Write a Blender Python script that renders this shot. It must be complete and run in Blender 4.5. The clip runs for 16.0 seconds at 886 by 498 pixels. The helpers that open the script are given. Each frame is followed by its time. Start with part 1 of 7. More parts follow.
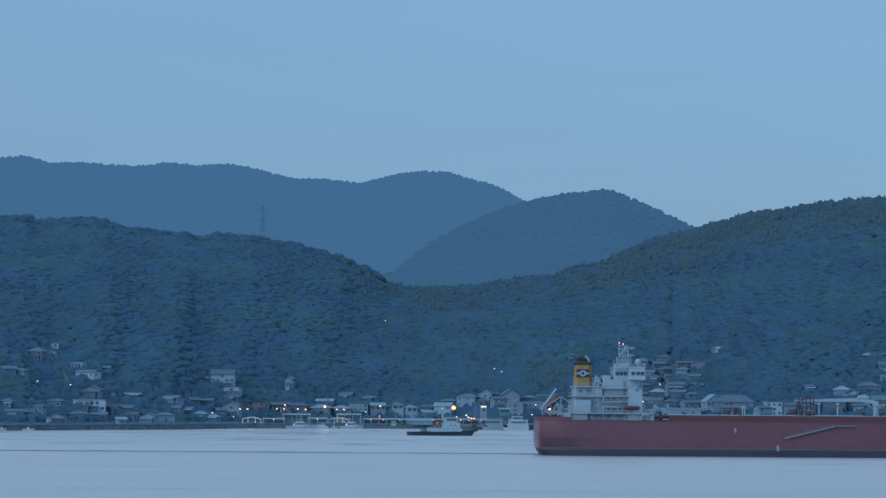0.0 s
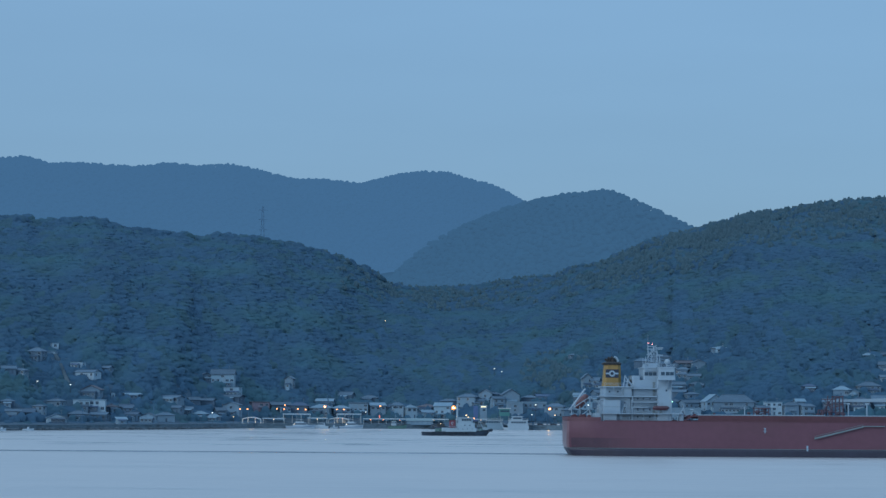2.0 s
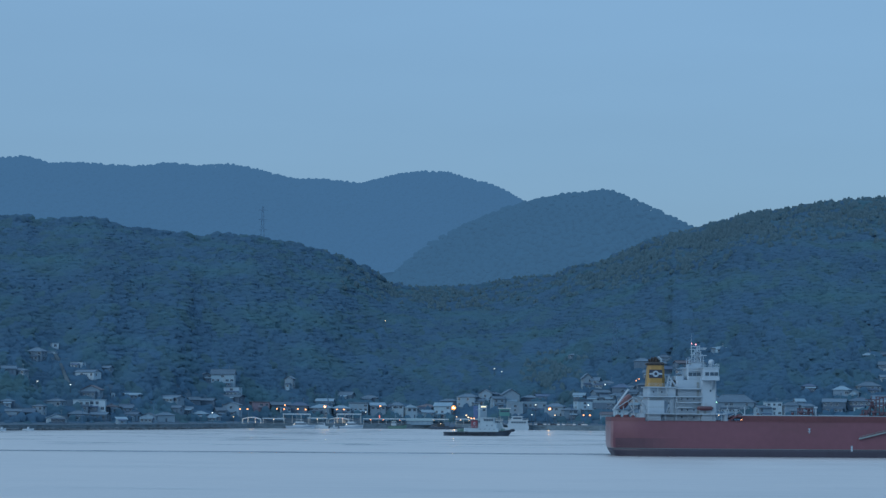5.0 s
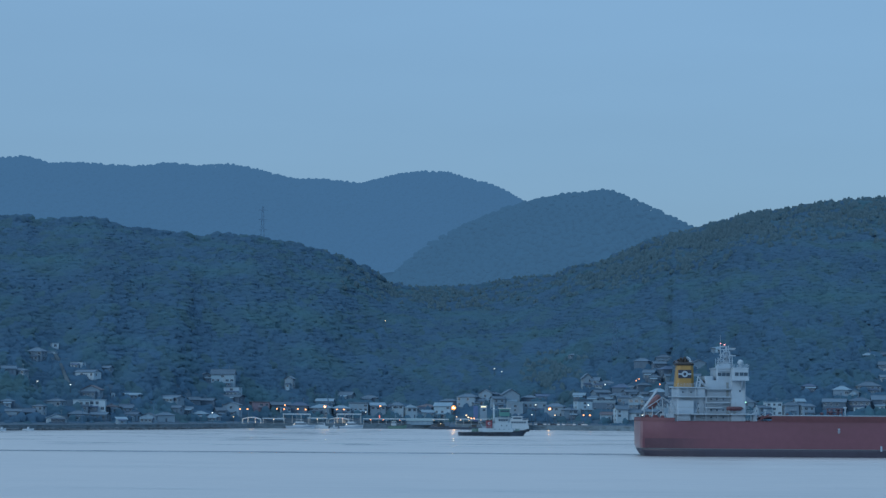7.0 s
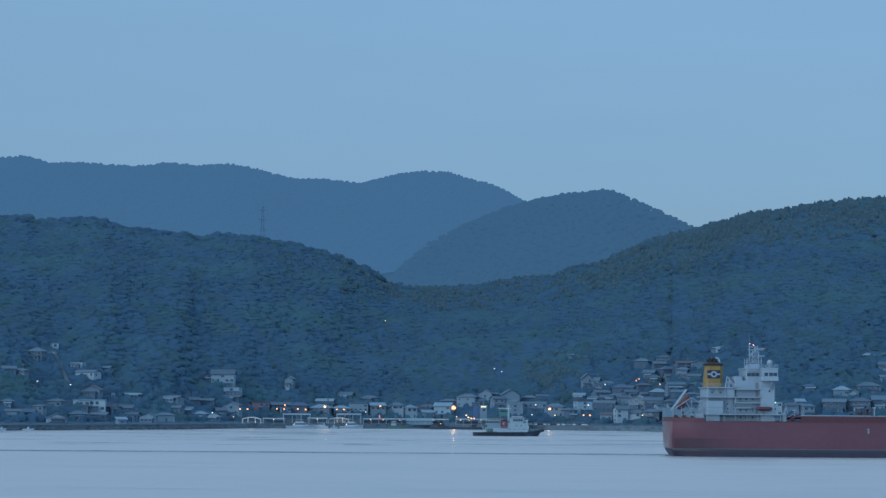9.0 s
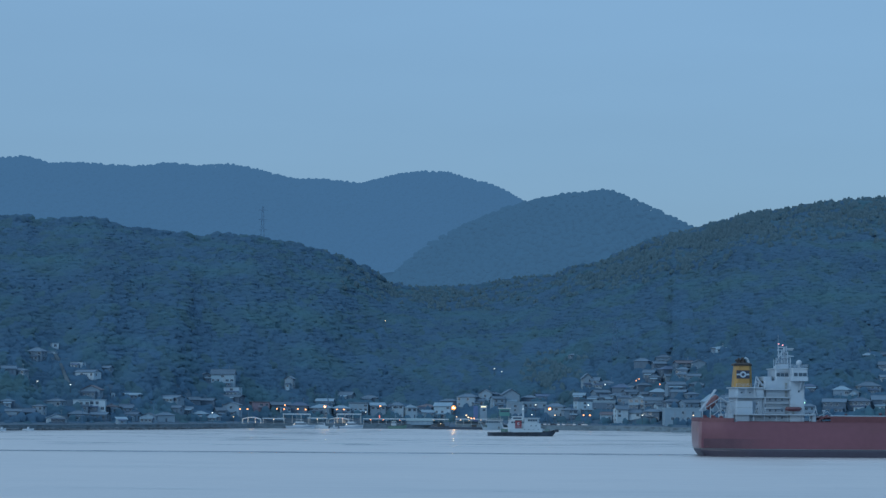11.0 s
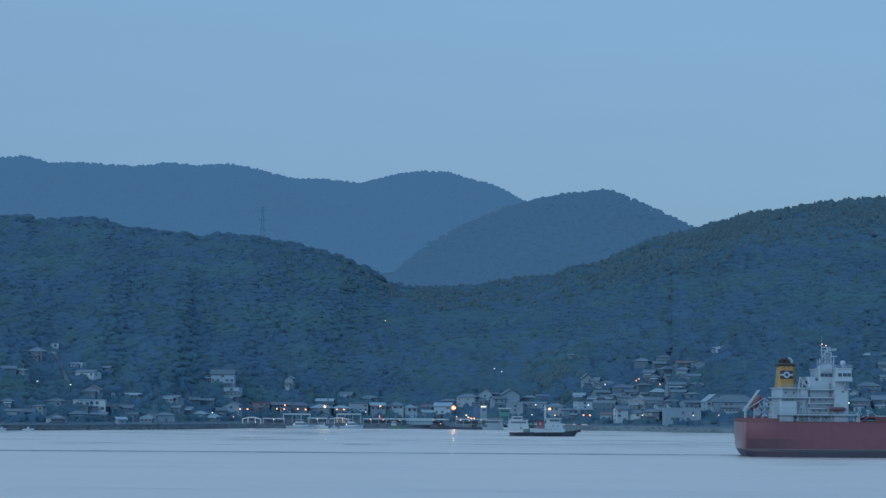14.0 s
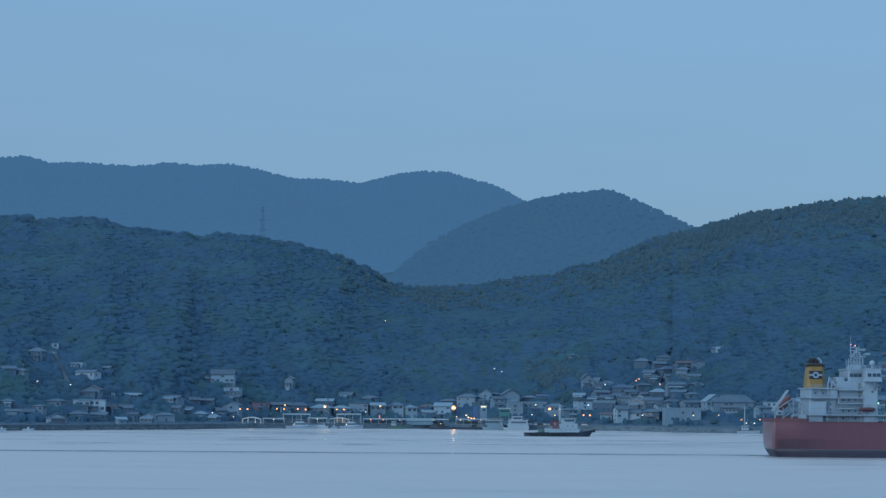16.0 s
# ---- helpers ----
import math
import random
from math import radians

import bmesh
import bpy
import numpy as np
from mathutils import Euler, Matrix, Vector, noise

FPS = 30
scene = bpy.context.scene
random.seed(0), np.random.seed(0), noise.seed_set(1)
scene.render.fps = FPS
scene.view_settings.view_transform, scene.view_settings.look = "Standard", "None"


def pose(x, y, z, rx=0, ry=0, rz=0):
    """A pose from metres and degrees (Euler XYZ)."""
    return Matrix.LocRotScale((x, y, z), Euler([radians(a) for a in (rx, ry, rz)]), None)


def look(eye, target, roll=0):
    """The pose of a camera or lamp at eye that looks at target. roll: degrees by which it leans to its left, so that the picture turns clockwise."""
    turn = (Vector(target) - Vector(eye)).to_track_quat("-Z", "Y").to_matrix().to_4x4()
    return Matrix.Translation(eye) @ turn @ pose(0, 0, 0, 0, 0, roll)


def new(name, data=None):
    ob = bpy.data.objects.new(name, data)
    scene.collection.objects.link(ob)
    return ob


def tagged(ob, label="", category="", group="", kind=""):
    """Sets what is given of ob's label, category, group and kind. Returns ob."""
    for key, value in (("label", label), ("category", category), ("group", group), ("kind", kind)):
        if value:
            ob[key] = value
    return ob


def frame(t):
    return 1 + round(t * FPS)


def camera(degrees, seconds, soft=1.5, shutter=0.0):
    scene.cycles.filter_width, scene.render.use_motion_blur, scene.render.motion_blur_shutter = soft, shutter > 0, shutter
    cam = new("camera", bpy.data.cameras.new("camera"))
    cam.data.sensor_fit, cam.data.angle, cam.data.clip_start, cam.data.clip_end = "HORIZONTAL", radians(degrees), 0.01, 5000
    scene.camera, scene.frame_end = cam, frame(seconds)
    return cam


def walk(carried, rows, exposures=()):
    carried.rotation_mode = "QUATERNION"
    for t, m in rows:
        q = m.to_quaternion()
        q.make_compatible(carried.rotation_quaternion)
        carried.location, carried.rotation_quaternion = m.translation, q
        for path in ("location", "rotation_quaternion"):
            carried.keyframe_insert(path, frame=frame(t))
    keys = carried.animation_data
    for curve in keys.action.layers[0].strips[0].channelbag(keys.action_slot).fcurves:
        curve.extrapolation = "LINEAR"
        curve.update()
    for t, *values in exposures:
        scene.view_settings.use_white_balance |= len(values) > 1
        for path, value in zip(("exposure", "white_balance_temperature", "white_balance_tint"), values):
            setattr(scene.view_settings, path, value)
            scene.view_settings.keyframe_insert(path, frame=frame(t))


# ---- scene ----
# ---- camera: a still long-lens view over a strait at dusk ----
cam = camera(20.0, 16.0, soft=1.45)
EYE = (0.0, 0.0, 17.0)
STILL = look(EYE, (0.0, 1000.0, 17.0 + 60.05), roll=0.4)
walk(cam, [(0.0, STILL), (16.0, STILL)], exposures=[(0.0, 0.0), (16.0, 0.0)])

# ---- sky and sun: blue dusk, thin even cloud, afterglow from the west ----
SUN_UP, SUN_WAY = radians(18), radians(-132)
world = bpy.data.worlds.new("dusk_sky")
scene.world = world
world.use_nodes = True
wn = world.node_tree
sky = wn.nodes.new("ShaderNodeTexSky")
sky.sky_type = "NISHITA"
sky.sun_disc = False
sky.sun_elevation, sky.sun_rotation = SUN_UP, SUN_WAY
sky.altitude, sky.air_density, sky.dust_density, sky.ozone_density = 0, 1.0, 0.6, 3.0
cool = wn.nodes.new("ShaderNodeMix")
cool.data_type, cool.blend_type = "RGBA", "MULTIPLY"
cool.inputs["Factor"].default_value = 1.0
cool.inputs["B"].default_value = (0.80, 0.92, 1.0, 1)
veil = wn.nodes.new("ShaderNodeMix")          # thin stratus evens the sky out
veil.data_type, veil.blend_type = "RGBA", "MIX"
veil.inputs["Factor"].default_value = 0.75
cloud = wn.nodes.new("ShaderNodeMix")         # blue near the horizon, paler and greyer overhead
cloud.data_type = "RGBA"
cloud.inputs["A"].default_value = (2.22, 4.05, 6.4, 1)
cloud.inputs["B"].default_value = (3.1, 4.7, 6.5, 1)
back = wn.nodes["Background"]
back.inputs["Strength"].default_value = 0.0955
wn.links.new(sky.outputs["Color"], cool.inputs["A"])
wn.links.new(cool.outputs["Result"], veil.inputs["A"])
# under thin cloud the sky grows brighter from the horizon to the zenith
way = wn.nodes.new("ShaderNodeTexCoord")
split = wn.nodes.new("ShaderNodeSeparateXYZ")
dome = wn.nodes.new("ShaderNodeMapRange")
for key, value in (("From Min", 0.0), ("From Max", 1.0), ("To Min", 0.84), ("To Max", 2.3)):
    dome.inputs[key].default_value = value
height = wn.nodes.new("ShaderNodeMapRange")
height.interpolation_type = "SMOOTHSTEP"
height.inputs["From Min"].default_value, height.inputs["From Max"].default_value = 0.14, 0.60
lift = wn.nodes.new("ShaderNodeVectorMath")
lift.operation = "SCALE"
wn.links.new(way.outputs["Generated"], split.inputs[0])
wn.links.new(split.outputs["Z"], height.inputs["Value"])
wn.links.new(height.outputs["Result"], cloud.inputs["Factor"])
wn.links.new(cloud.outputs["Result"], veil.inputs["B"])
wn.links.new(split.outputs["Z"], dome.inputs["Value"])
wn.links.new(veil.outputs["Result"], lift.inputs[0])
wn.links.new(dome.outputs["Result"], lift.inputs["Scale"])
stretch = wn.nodes.new("ShaderNodeMapping")      # faint streaks of thin cloud
stretch.inputs["Scale"].default_value = (3.0, 3.0, 22.0)
wisp = wn.nodes.new("ShaderNodeTexNoise")
wisp.inputs["Scale"].default_value, wisp.inputs["Detail"].default_value = 2.2, 5
thin = wn.nodes.new("ShaderNodeMapRange")
for key, value in (("From Min", 0.3), ("From Max", 0.7), ("To Min", 0.985), ("To Max", 1.014)):
    thin.inputs[key].default_value = value
streak = wn.nodes.new("ShaderNodeVectorMath")
streak.operation = "SCALE"
wn.links.new(way.outputs["Generated"], stretch.inputs["Vector"])
wn.links.new(stretch.outputs["Vector"], wisp.inputs["Vector"])
wn.links.new(wisp.outputs["Fac"], thin.inputs["Value"])
wn.links.new(lift.outputs["Vector"], streak.inputs[0])
wn.links.new(thin.outputs["Result"], streak.inputs["Scale"])
wn.links.new(streak.outputs["Vector"], back.inputs["Color"])

sun_data = bpy.data.lights.new("sun", "SUN")
sun_data.energy, sun_data.angle, sun_data.color = 0.95, radians(40), (0.88, 0.95, 1.0)
sun = new("sun", sun_data)
sun.rotation_euler = (radians(90) - SUN_UP, 0, -radians(180) - SUN_WAY)

# ---- materials ----
def shade(name, colour, rough=0.6, metal=0.0, fine=1.5, broad=0.12, vary=0.25, bump=0.0, island=0.0, each=0.0, spec=0.5, sheen=0.0, stain=None, axis=(1, 1, 1)):
    """A node material: two scales of variation, relief, per-piece difference and an optional stain colour."""
    m = bpy.data.materials.new(name)
    m.use_nodes = True
    nt = m.node_tree
    bsdf = nt.nodes["Principled BSDF"]
    bsdf.inputs["Roughness"].default_value, bsdf.inputs["Metallic"].default_value = rough, metal
    bsdf.inputs["Specular IOR Level"].default_value = spec
    if sheen:
        bsdf.inputs["Sheen Weight"].default_value, bsdf.inputs["Sheen Roughness"].default_value = sheen, 0.5
        bsdf.inputs["Sheen Tint"].default_value = (0.6, 0.85, 1.0, 1)
    tex = nt.nodes.new("ShaderNodeTexCoord")
    mapping = nt.nodes.new("ShaderNodeMapping")
    mapping.inputs["Scale"].default_value = axis
    nt.links.new(tex.outputs["Object"], mapping.inputs["Vector"])
    amounts = []
    for scale in (fine, broad):
        n = nt.nodes.new("ShaderNodeTexNoise")
        n.inputs["Scale"].default_value, n.inputs["Detail"].default_value = scale, 5
        nt.links.new(mapping.outputs["Vector"], n.inputs["Vector"])
        amounts.append(n)
    add = nt.nodes.new("ShaderNodeMath")
    add.operation = "ADD"
    nt.links.new(amounts[0].outputs["Fac"], add.inputs[0])
    nt.links.new(amounts[1].outputs["Fac"], add.inputs[1])
    last = add.outputs[0]
    total = 1.0
    for source, weight in (("island", island), ("each", each)):
        if weight:
            node = nt.nodes.new("ShaderNodeNewGeometry" if source == "island" else "ShaderNodeObjectInfo")
            out = node.outputs["Random Per Island" if source == "island" else "Random"]
            mul = nt.nodes.new("ShaderNodeMath")
            mul.operation = "MULTIPLY_ADD"
            mul.inputs[1].default_value = weight
            nt.links.new(out, mul.inputs[0])
            nt.links.new(last, mul.inputs[2])
            last = mul.outputs[0]
            total += weight / 2
    ramp = nt.nodes.new("ShaderNodeMapRange")
    ramp.inputs["From Min"].default_value, ramp.inputs["From Max"].default_value = total - 0.45 - 0.3 * (island + each), total + 0.45 + 0.3 * (island + each)
    ramp.inputs["To Min"].default_value, ramp.inputs["To Max"].default_value = 1 - vary, 1 + vary
    nt.links.new(last, ramp.inputs["Value"])
    mix = nt.nodes.new("ShaderNodeVectorMath")
    mix.operation = "SCALE"
    mix.inputs[0].default_value = colour
    nt.links.new(ramp.outputs["Result"], mix.inputs["Scale"])
    colour_out = mix.outputs["Vector"]
    if stain:
        smix = nt.nodes.new("ShaderNodeMix")
        smix.data_type = "RGBA"
        sn = nt.nodes.new("ShaderNodeTexNoise")
        sn.inputs["Scale"].default_value, sn.inputs["Detail"].default_value = stain[1], 6
        smap = nt.nodes.new("ShaderNodeMapping")
        smap.inputs["Scale"].default_value = stain[2]
        nt.links.new(tex.outputs["Object"], smap.inputs["Vector"])
        nt.links.new(smap.outputs["Vector"], sn.inputs["Vector"])
        sr = nt.nodes.new("ShaderNodeMapRange")
        sr.inputs["From Min"].default_value, sr.inputs["From Max"].default_value = 0.5, 0.72
        sr.inputs["To Max"].default_value = stain[3]
        nt.links.new(sn.outputs["Fac"], sr.inputs["Value"])
        nt.links.new(sr.outputs["Result"], smix.inputs["Factor"])
        nt.links.new(colour_out, smix.inputs["A"])
        smix.inputs["B"].default_value = (*stain[0], 1)
        colour_out = smix.outputs["Result"]
    nt.links.new(colour_out, bsdf.inputs["Base Color"])
    if bump:
        b = nt.nodes.new("ShaderNodeBump")
        b.inputs["Strength"].default_value, b.inputs["Distance"].default_value = min(1.0, bump), 0.2
        nt.links.new(amounts[0].outputs["Fac"], b.inputs["Height"])
        nt.links.new(b.outputs["Normal"], bsdf.inputs["Normal"])
    return m


def glow(name, colour, power):
    m = bpy.data.materials.new(name)
    m.use_nodes = True
    bsdf = m.node_tree.nodes["Principled BSDF"]
    bsdf.inputs["Base Color"].default_value = (*colour, 1)
    bsdf.inputs["Emission Color"].default_value = (*colour, 1)
    bsdf.inputs["Emission Strength"].default_value = power
    return m


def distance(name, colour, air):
    """For the far backdrop ridges, kilometres off: woods with haze painted in as emission."""
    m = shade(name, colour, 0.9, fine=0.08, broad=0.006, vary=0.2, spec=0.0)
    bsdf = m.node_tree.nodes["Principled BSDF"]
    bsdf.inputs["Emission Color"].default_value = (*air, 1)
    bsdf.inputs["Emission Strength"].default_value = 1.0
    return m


def water_material():
    """Wind-rippled sea; slicks run across it where the water lies smooth, and one long wake line."""
    m = bpy.data.materials.new("sea_water")
    m.use_nodes = True
    nt = m.node_tree
    bsdf = nt.nodes["Principled BSDF"]
    bsdf.inputs["Base Color"].default_value = (0.31, 0.32, 0.335, 1)
    bsdf.inputs["IOR"].default_value = 2.3
    bsdf.inputs["Specular IOR Level"].default_value = 1.0
    tex = nt.nodes.new("ShaderNodeTexCoord")

    def noise_at(scale, stretch, detail=4):
        mp = nt.nodes.new("ShaderNodeMapping")
        mp.inputs["Scale"].default_value = stretch
        n = nt.nodes.new("ShaderNodeTexNoise")
        n.inputs["Scale"].default_value, n.inputs["Detail"].default_value = scale, detail
        nt.links.new(tex.outputs["Object"], mp.inputs["Vector"])
        nt.links.new(mp.outputs["Vector"], n.inputs["Vector"])
        return n.outputs["Fac"]

    def ranged(value, a, b, c, d):
        r = nt.nodes.new("ShaderNodeMapRange")
        for key, v in zip(("From Min", "From Max", "To Min", "To Max"), (a, b, c, d)):
            r.inputs[key].default_value = v
        nt.links.new(value, r.inputs["Value"])
        return r.outputs["Result"]

    def maths(op, a, b):
        k = nt.nodes.new("ShaderNodeMath")
        k.operation = op
        for i, v in enumerate((a, b)):
            if isinstance(v, float):
                k.inputs[i].default_value = v
            else:
                nt.links.new(v, k.inputs[i])
        return k.outputs[0]

    slick = ranged(noise_at(1.0, (0.004, 0.020, 1), 5), 0.52, 0.64, 0.0, 1.0)
    sep = nt.nodes.new("ShaderNodeSeparateXYZ")
    nt.links.new(tex.outputs["Object"], sep.inputs[0])
    # the wake line lies 798 m out, wandering by a metre or two
    bend = maths("MULTIPLY_ADD", noise_at(1.0, (0.004, 0.0, 1), 3), 24.0)
    away = maths("ABSOLUTE", maths("SUBTRACT", maths("ADD", sep.outputs["Y"], bend), 816.0), 0.0)
    wake = ranged(away, 5.0, 17.0, 1.0, 0.0)
    broken = ranged(noise_at(1.0, (0.03, 0.14, 1), 5), 0.36, 0.58, 0.45, 1.0)
    lee = maths("MULTIPLY", ranged(sep.outputs["Y"], 930.0, 1300.0, 0.0, 1.0), ranged(noise_at(1.0, (0.009, 0.024, 1), 5), 0.47, 0.56, 0.0, 0.4))
    # sheltered water along the shore mirrors the land; long thin streaks lie farther out
    west = maths("DIVIDE", maths("SUBTRACT", maths("ADD", maths("MULTIPLY", sep.outputs["X"], 1.5), 1613.0), sep.outputs["Y"]), 1.8)
    offshore = maths("MINIMUM", west, maths("SUBTRACT", 1480.0, sep.outputs["Y"]))
    belt = maths("MULTIPLY", ranged(maths("ADD", offshore, maths("MULTIPLY", noise_at(1.0, (0.012, 0.05, 1), 4), 60.0)), 45.0, 120.0, 0.7, 0.0), broken)
    reach = maths("MULTIPLY", ranged(sep.outputs["Y"], 840.0, 1000.0, 0.25, 1.0), ranged(noise_at(1.0, (0.0035, 0.010, 1), 3), 0.38, 0.55, 0.12, 1.0))
    streaks = maths("MULTIPLY", ranged(noise_at(1.0, (0.020, 0.11, 1), 6), 0.50, 0.60, 0.0, 1.0), reach)
    smooth = maths("MAXIMUM", maths("MAXIMUM", maths("MULTIPLY", slick, 0.28), maths("MAXIMUM", lee, maths("MAXIMUM", belt, streaks))), maths("MULTIPLY", wake, broken))
    rough = maths("SUBTRACT", 0.46, maths("MULTIPLY", smooth, 0.38))
    rough2 = maths("ADD", rough, ranged(noise_at(1.0, (0.03, 0.22, 1), 5), 0.3, 0.7, -0.08, 0.08))
    nt.links.new(rough2, bsdf.inputs["Roughness"])
    b = nt.nodes.new("ShaderNodeBump")
    b.inputs["Strength"].default_value, b.inputs["Distance"].default_value = 0.35, 0.25
    nt.links.new(noise_at(1.0, (0.25, 0.6, 1), 5), b.inputs["Height"])
    nt.links.new(b.outputs["Normal"], bsdf.inputs["Normal"])
    return m


WATER = water_material()
# hillside earth and leaf colours have the blue of haze painted in
EARTH = shade("hazed_woodland_earth", (0.033, 0.080, 0.126), 0.95, fine=0.15, broad=0.02, vary=0.35)
# the second colour of each ridge material is haze, given off as glow
EARTH_MID = distance("hazy_ridge_ground", (0.012, 0.030, 0.046), (0.036, 0.097, 0.186))
EARTH_FAR = distance("hazy_far_ground", (0.006, 0.015, 0.027), (0.050, 0.134, 0.261))
LEAF = shade("hazed_broadleaf_canopy", (0.0370, 0.091, 0.150), 0.75, fine=0.10, broad=0.012, vary=0.13, spec=0.12, bump=0.05, stain=((0.041, 0.110, 0.126), 0.016, (1, 1, 1), 0.8))
LEAF_MID = distance("hazy_ridge_canopy", (0.012, 0.030, 0.046), (0.036, 0.097, 0.186))
LEAF_FAR = distance("hazy_far_canopy", (0.006, 0.015, 0.027), (0.050, 0.134, 0.261))
# leaf green pushed to blue in the base colour, for haze over the slope
LEAF_CLUMP = shade("hazed_leaf_clumps", (0.0370, 0.0895, 0.147), 0.75, fine=0.6, broad=0.012, vary=0.17, island=0.11, spec=0.12, stain=((0.042, 0.113, 0.130), 0.016, (1, 1, 1), 0.8))
BAMBOO = shade("bamboo_leaf", (0.032, 0.080, 0.106), 0.75, fine=0.6, broad=0.02, vary=0.22, island=0.2)


def crown_tones(m, spread, green):
    """Neighbouring trees differ in tone: each crown-sized cell is lighter, darker or greener."""
    nt = m.node_tree
    bsdf = nt.nodes["Principled BSDF"]
    old = bsdf.inputs["Base Color"].links[0].from_socket
    tex, cells, split = nt.nodes.new("ShaderNodeTexCoord"), nt.nodes.new("ShaderNodeTexVoronoi"), nt.nodes.new("ShaderNodeSeparateColor")
    warp, push = nt.nodes.new("ShaderNodeTexNoise"), nt.nodes.new("ShaderNodeVectorMath")
    warp.inputs["Scale"].default_value, warp.inputs["Detail"].default_value = 0.35, 4
    push.operation = "MULTIPLY_ADD"
    push.inputs[1].default_value = (4.0, 4.0, 4.0)
    cells.inputs["Scale"].default_value = 0.14
    nt.links.new(tex.outputs["Object"], warp.inputs["Vector"])
    nt.links.new(warp.outputs["Color"], push.inputs[0])
    nt.links.new(tex.outputs["Object"], push.inputs[2])
    across = nt.nodes.new("ShaderNodeMapping")         # crowns spread down the slope
    across.inputs["Scale"].default_value = (1.0, 0.36, 0.36)
    nt.links.new(push.outputs["Vector"], across.inputs["Vector"])
    nt.links.new(across.outputs["Vector"], cells.inputs["Vector"])
    nt.links.new(cells.outputs["Color"], split.inputs["Color"])
    tone, scale, mix, amount = nt.nodes.new("ShaderNodeMapRange"), nt.nodes.new("ShaderNodeVectorMath"), nt.nodes.new("ShaderNodeMix"), nt.nodes.new("ShaderNodeMapRange")
    tone.inputs["To Min"].default_value, tone.inputs["To Max"].default_value = 1 - spread, 1 + spread
    scale.operation = "SCALE"
    mix.data_type, mix.blend_type = "RGBA", "MIX"
    amount.inputs["From Min"].default_value, amount.inputs["From Max"].default_value, amount.inputs["To Max"].default_value = 0.5, 1.0, 0.7
    mix.inputs["B"].default_value = (*green, 1)
    nt.links.new(split.outputs["Green"], amount.inputs["Value"])
    nt.links.new(amount.outputs["Result"], mix.inputs["Factor"])
    nt.links.new(old, mix.inputs["A"])
    nt.links.new(split.outputs["Red"], tone.inputs["Value"])
    nt.links.new(mix.outputs["Result"], scale.inputs[0])
    nt.links.new(tone.outputs["Result"], scale.inputs["Scale"])
    nt.links.new(scale.outputs["Vector"], bsdf.inputs["Base Color"])


for leaf in (LEAF, LEAF_CLUMP):
    crown_tones(leaf, 0.09, (0.040, 0.093, 0.112))
SEAWALL = shade("weathered_concrete_wall", (0.105, 0.165, 0.21), 0.9, fine=0.8, broad=0.08, vary=0.35, bump=0.2, stain=((0.04, 0.06, 0.075), 0.25, (1, 1, 3), 0.8))
ROCK = shade("wet_dark_rock", (0.050, 0.080, 0.105), 0.8, fine=1.0, broad=0.15, vary=0.35, island=0.5, bump=0.3)
QUAY = shade("quay_paving", (0.12, 0.175, 0.215), 0.9, fine=1.0, broad=0.07, vary=0.25)
# wall colours are dimmed and blued to hold the haze before the town
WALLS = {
    "white": shade("hazed_white_render", (0.245, 0.39, 0.495), 0.8, fine=0.9, broad=0.15, vary=0.14, each=0.4, stain=((0.26, 0.31, 0.34), 0.5, (1, 1, 0.3), 0.5)),
    "bright": shade("hazed_fresh_white_render", (0.31, 0.45, 0.55), 0.8, fine=0.9, broad=0.15, vary=0.14, stain=((0.26, 0.31, 0.34), 0.5, (1, 1, 0.3), 0.5)),
    "cream": shade("hazed_cream_render", (0.168, 0.275, 0.365), 0.85, fine=0.9, broad=0.15, vary=0.2, each=0.9, stain=((0.18, 0.21, 0.235), 0.5, (1, 1, 0.3), 0.5)),
    "grey": shade("hazed_grey_siding", (0.122, 0.208, 0.288), 0.85, fine=0.9, broad=0.15, vary=0.28, each=0.9),
    "brown": shade("hazed_brown_timber_wall", (0.075, 0.132, 0.195), 0.85, fine=1.2, broad=0.2, vary=0.25, each=0.6, axis=(4, 4, 1)),
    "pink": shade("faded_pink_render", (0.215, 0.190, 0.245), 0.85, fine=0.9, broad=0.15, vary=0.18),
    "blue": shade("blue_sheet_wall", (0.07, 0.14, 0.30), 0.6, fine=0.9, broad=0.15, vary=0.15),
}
# roof colours carry the same painted haze tint
ROOFS = {
    "tile": shade("hazed_grey_clay_tile", (0.074, 0.132, 0.190), 0.85, fine=2.5, broad=0.2, vary=0.32, each=0.7, bump=0.5, axis=(1, 3, 1)),
    "slate": shade("hazed_dark_slate_tile", (0.058, 0.106, 0.160), 0.85, fine=2.5, broad=0.2, vary=0.25, each=0.5, bump=0.5),
    "pale": shade("pale_sheet_roof", (0.155, 0.255, 0.335), 0.8, fine=1.0, broad=0.15, vary=0.18, each=0.5),
    "rust": shade("hazed_red_oxide_sheet_roof", (0.092, 0.098, 0.125), 0.85, fine=1.0, broad=0.15, vary=0.25, each=0.4),
    "blue": shade("blue_tile_roof", (0.054, 0.104, 0.180), 0.8, fine=2.0, broad=0.2, vary=0.2, each=0.4),
}
GLASS = shade("dark_window_glass", (0.034, 0.07, 0.11), 0.2, fine=0.5, broad=0.1, vary=0.1, spec=0.6)
FRAME = shade("aluminium_frame", (0.33, 0.41, 0.47), 0.45, 0.3, vary=0.1)
STEEL = shade("galvanised_steel", (0.22, 0.25, 0.27), 0.5, 0.5, vary=0.15)
# grey steel tinted blue in its base colour to look hazy
PYLON_STEEL = shade("hazed_pylon_steel", (0.06, 0.14, 0.235), 0.7, vary=0.12)
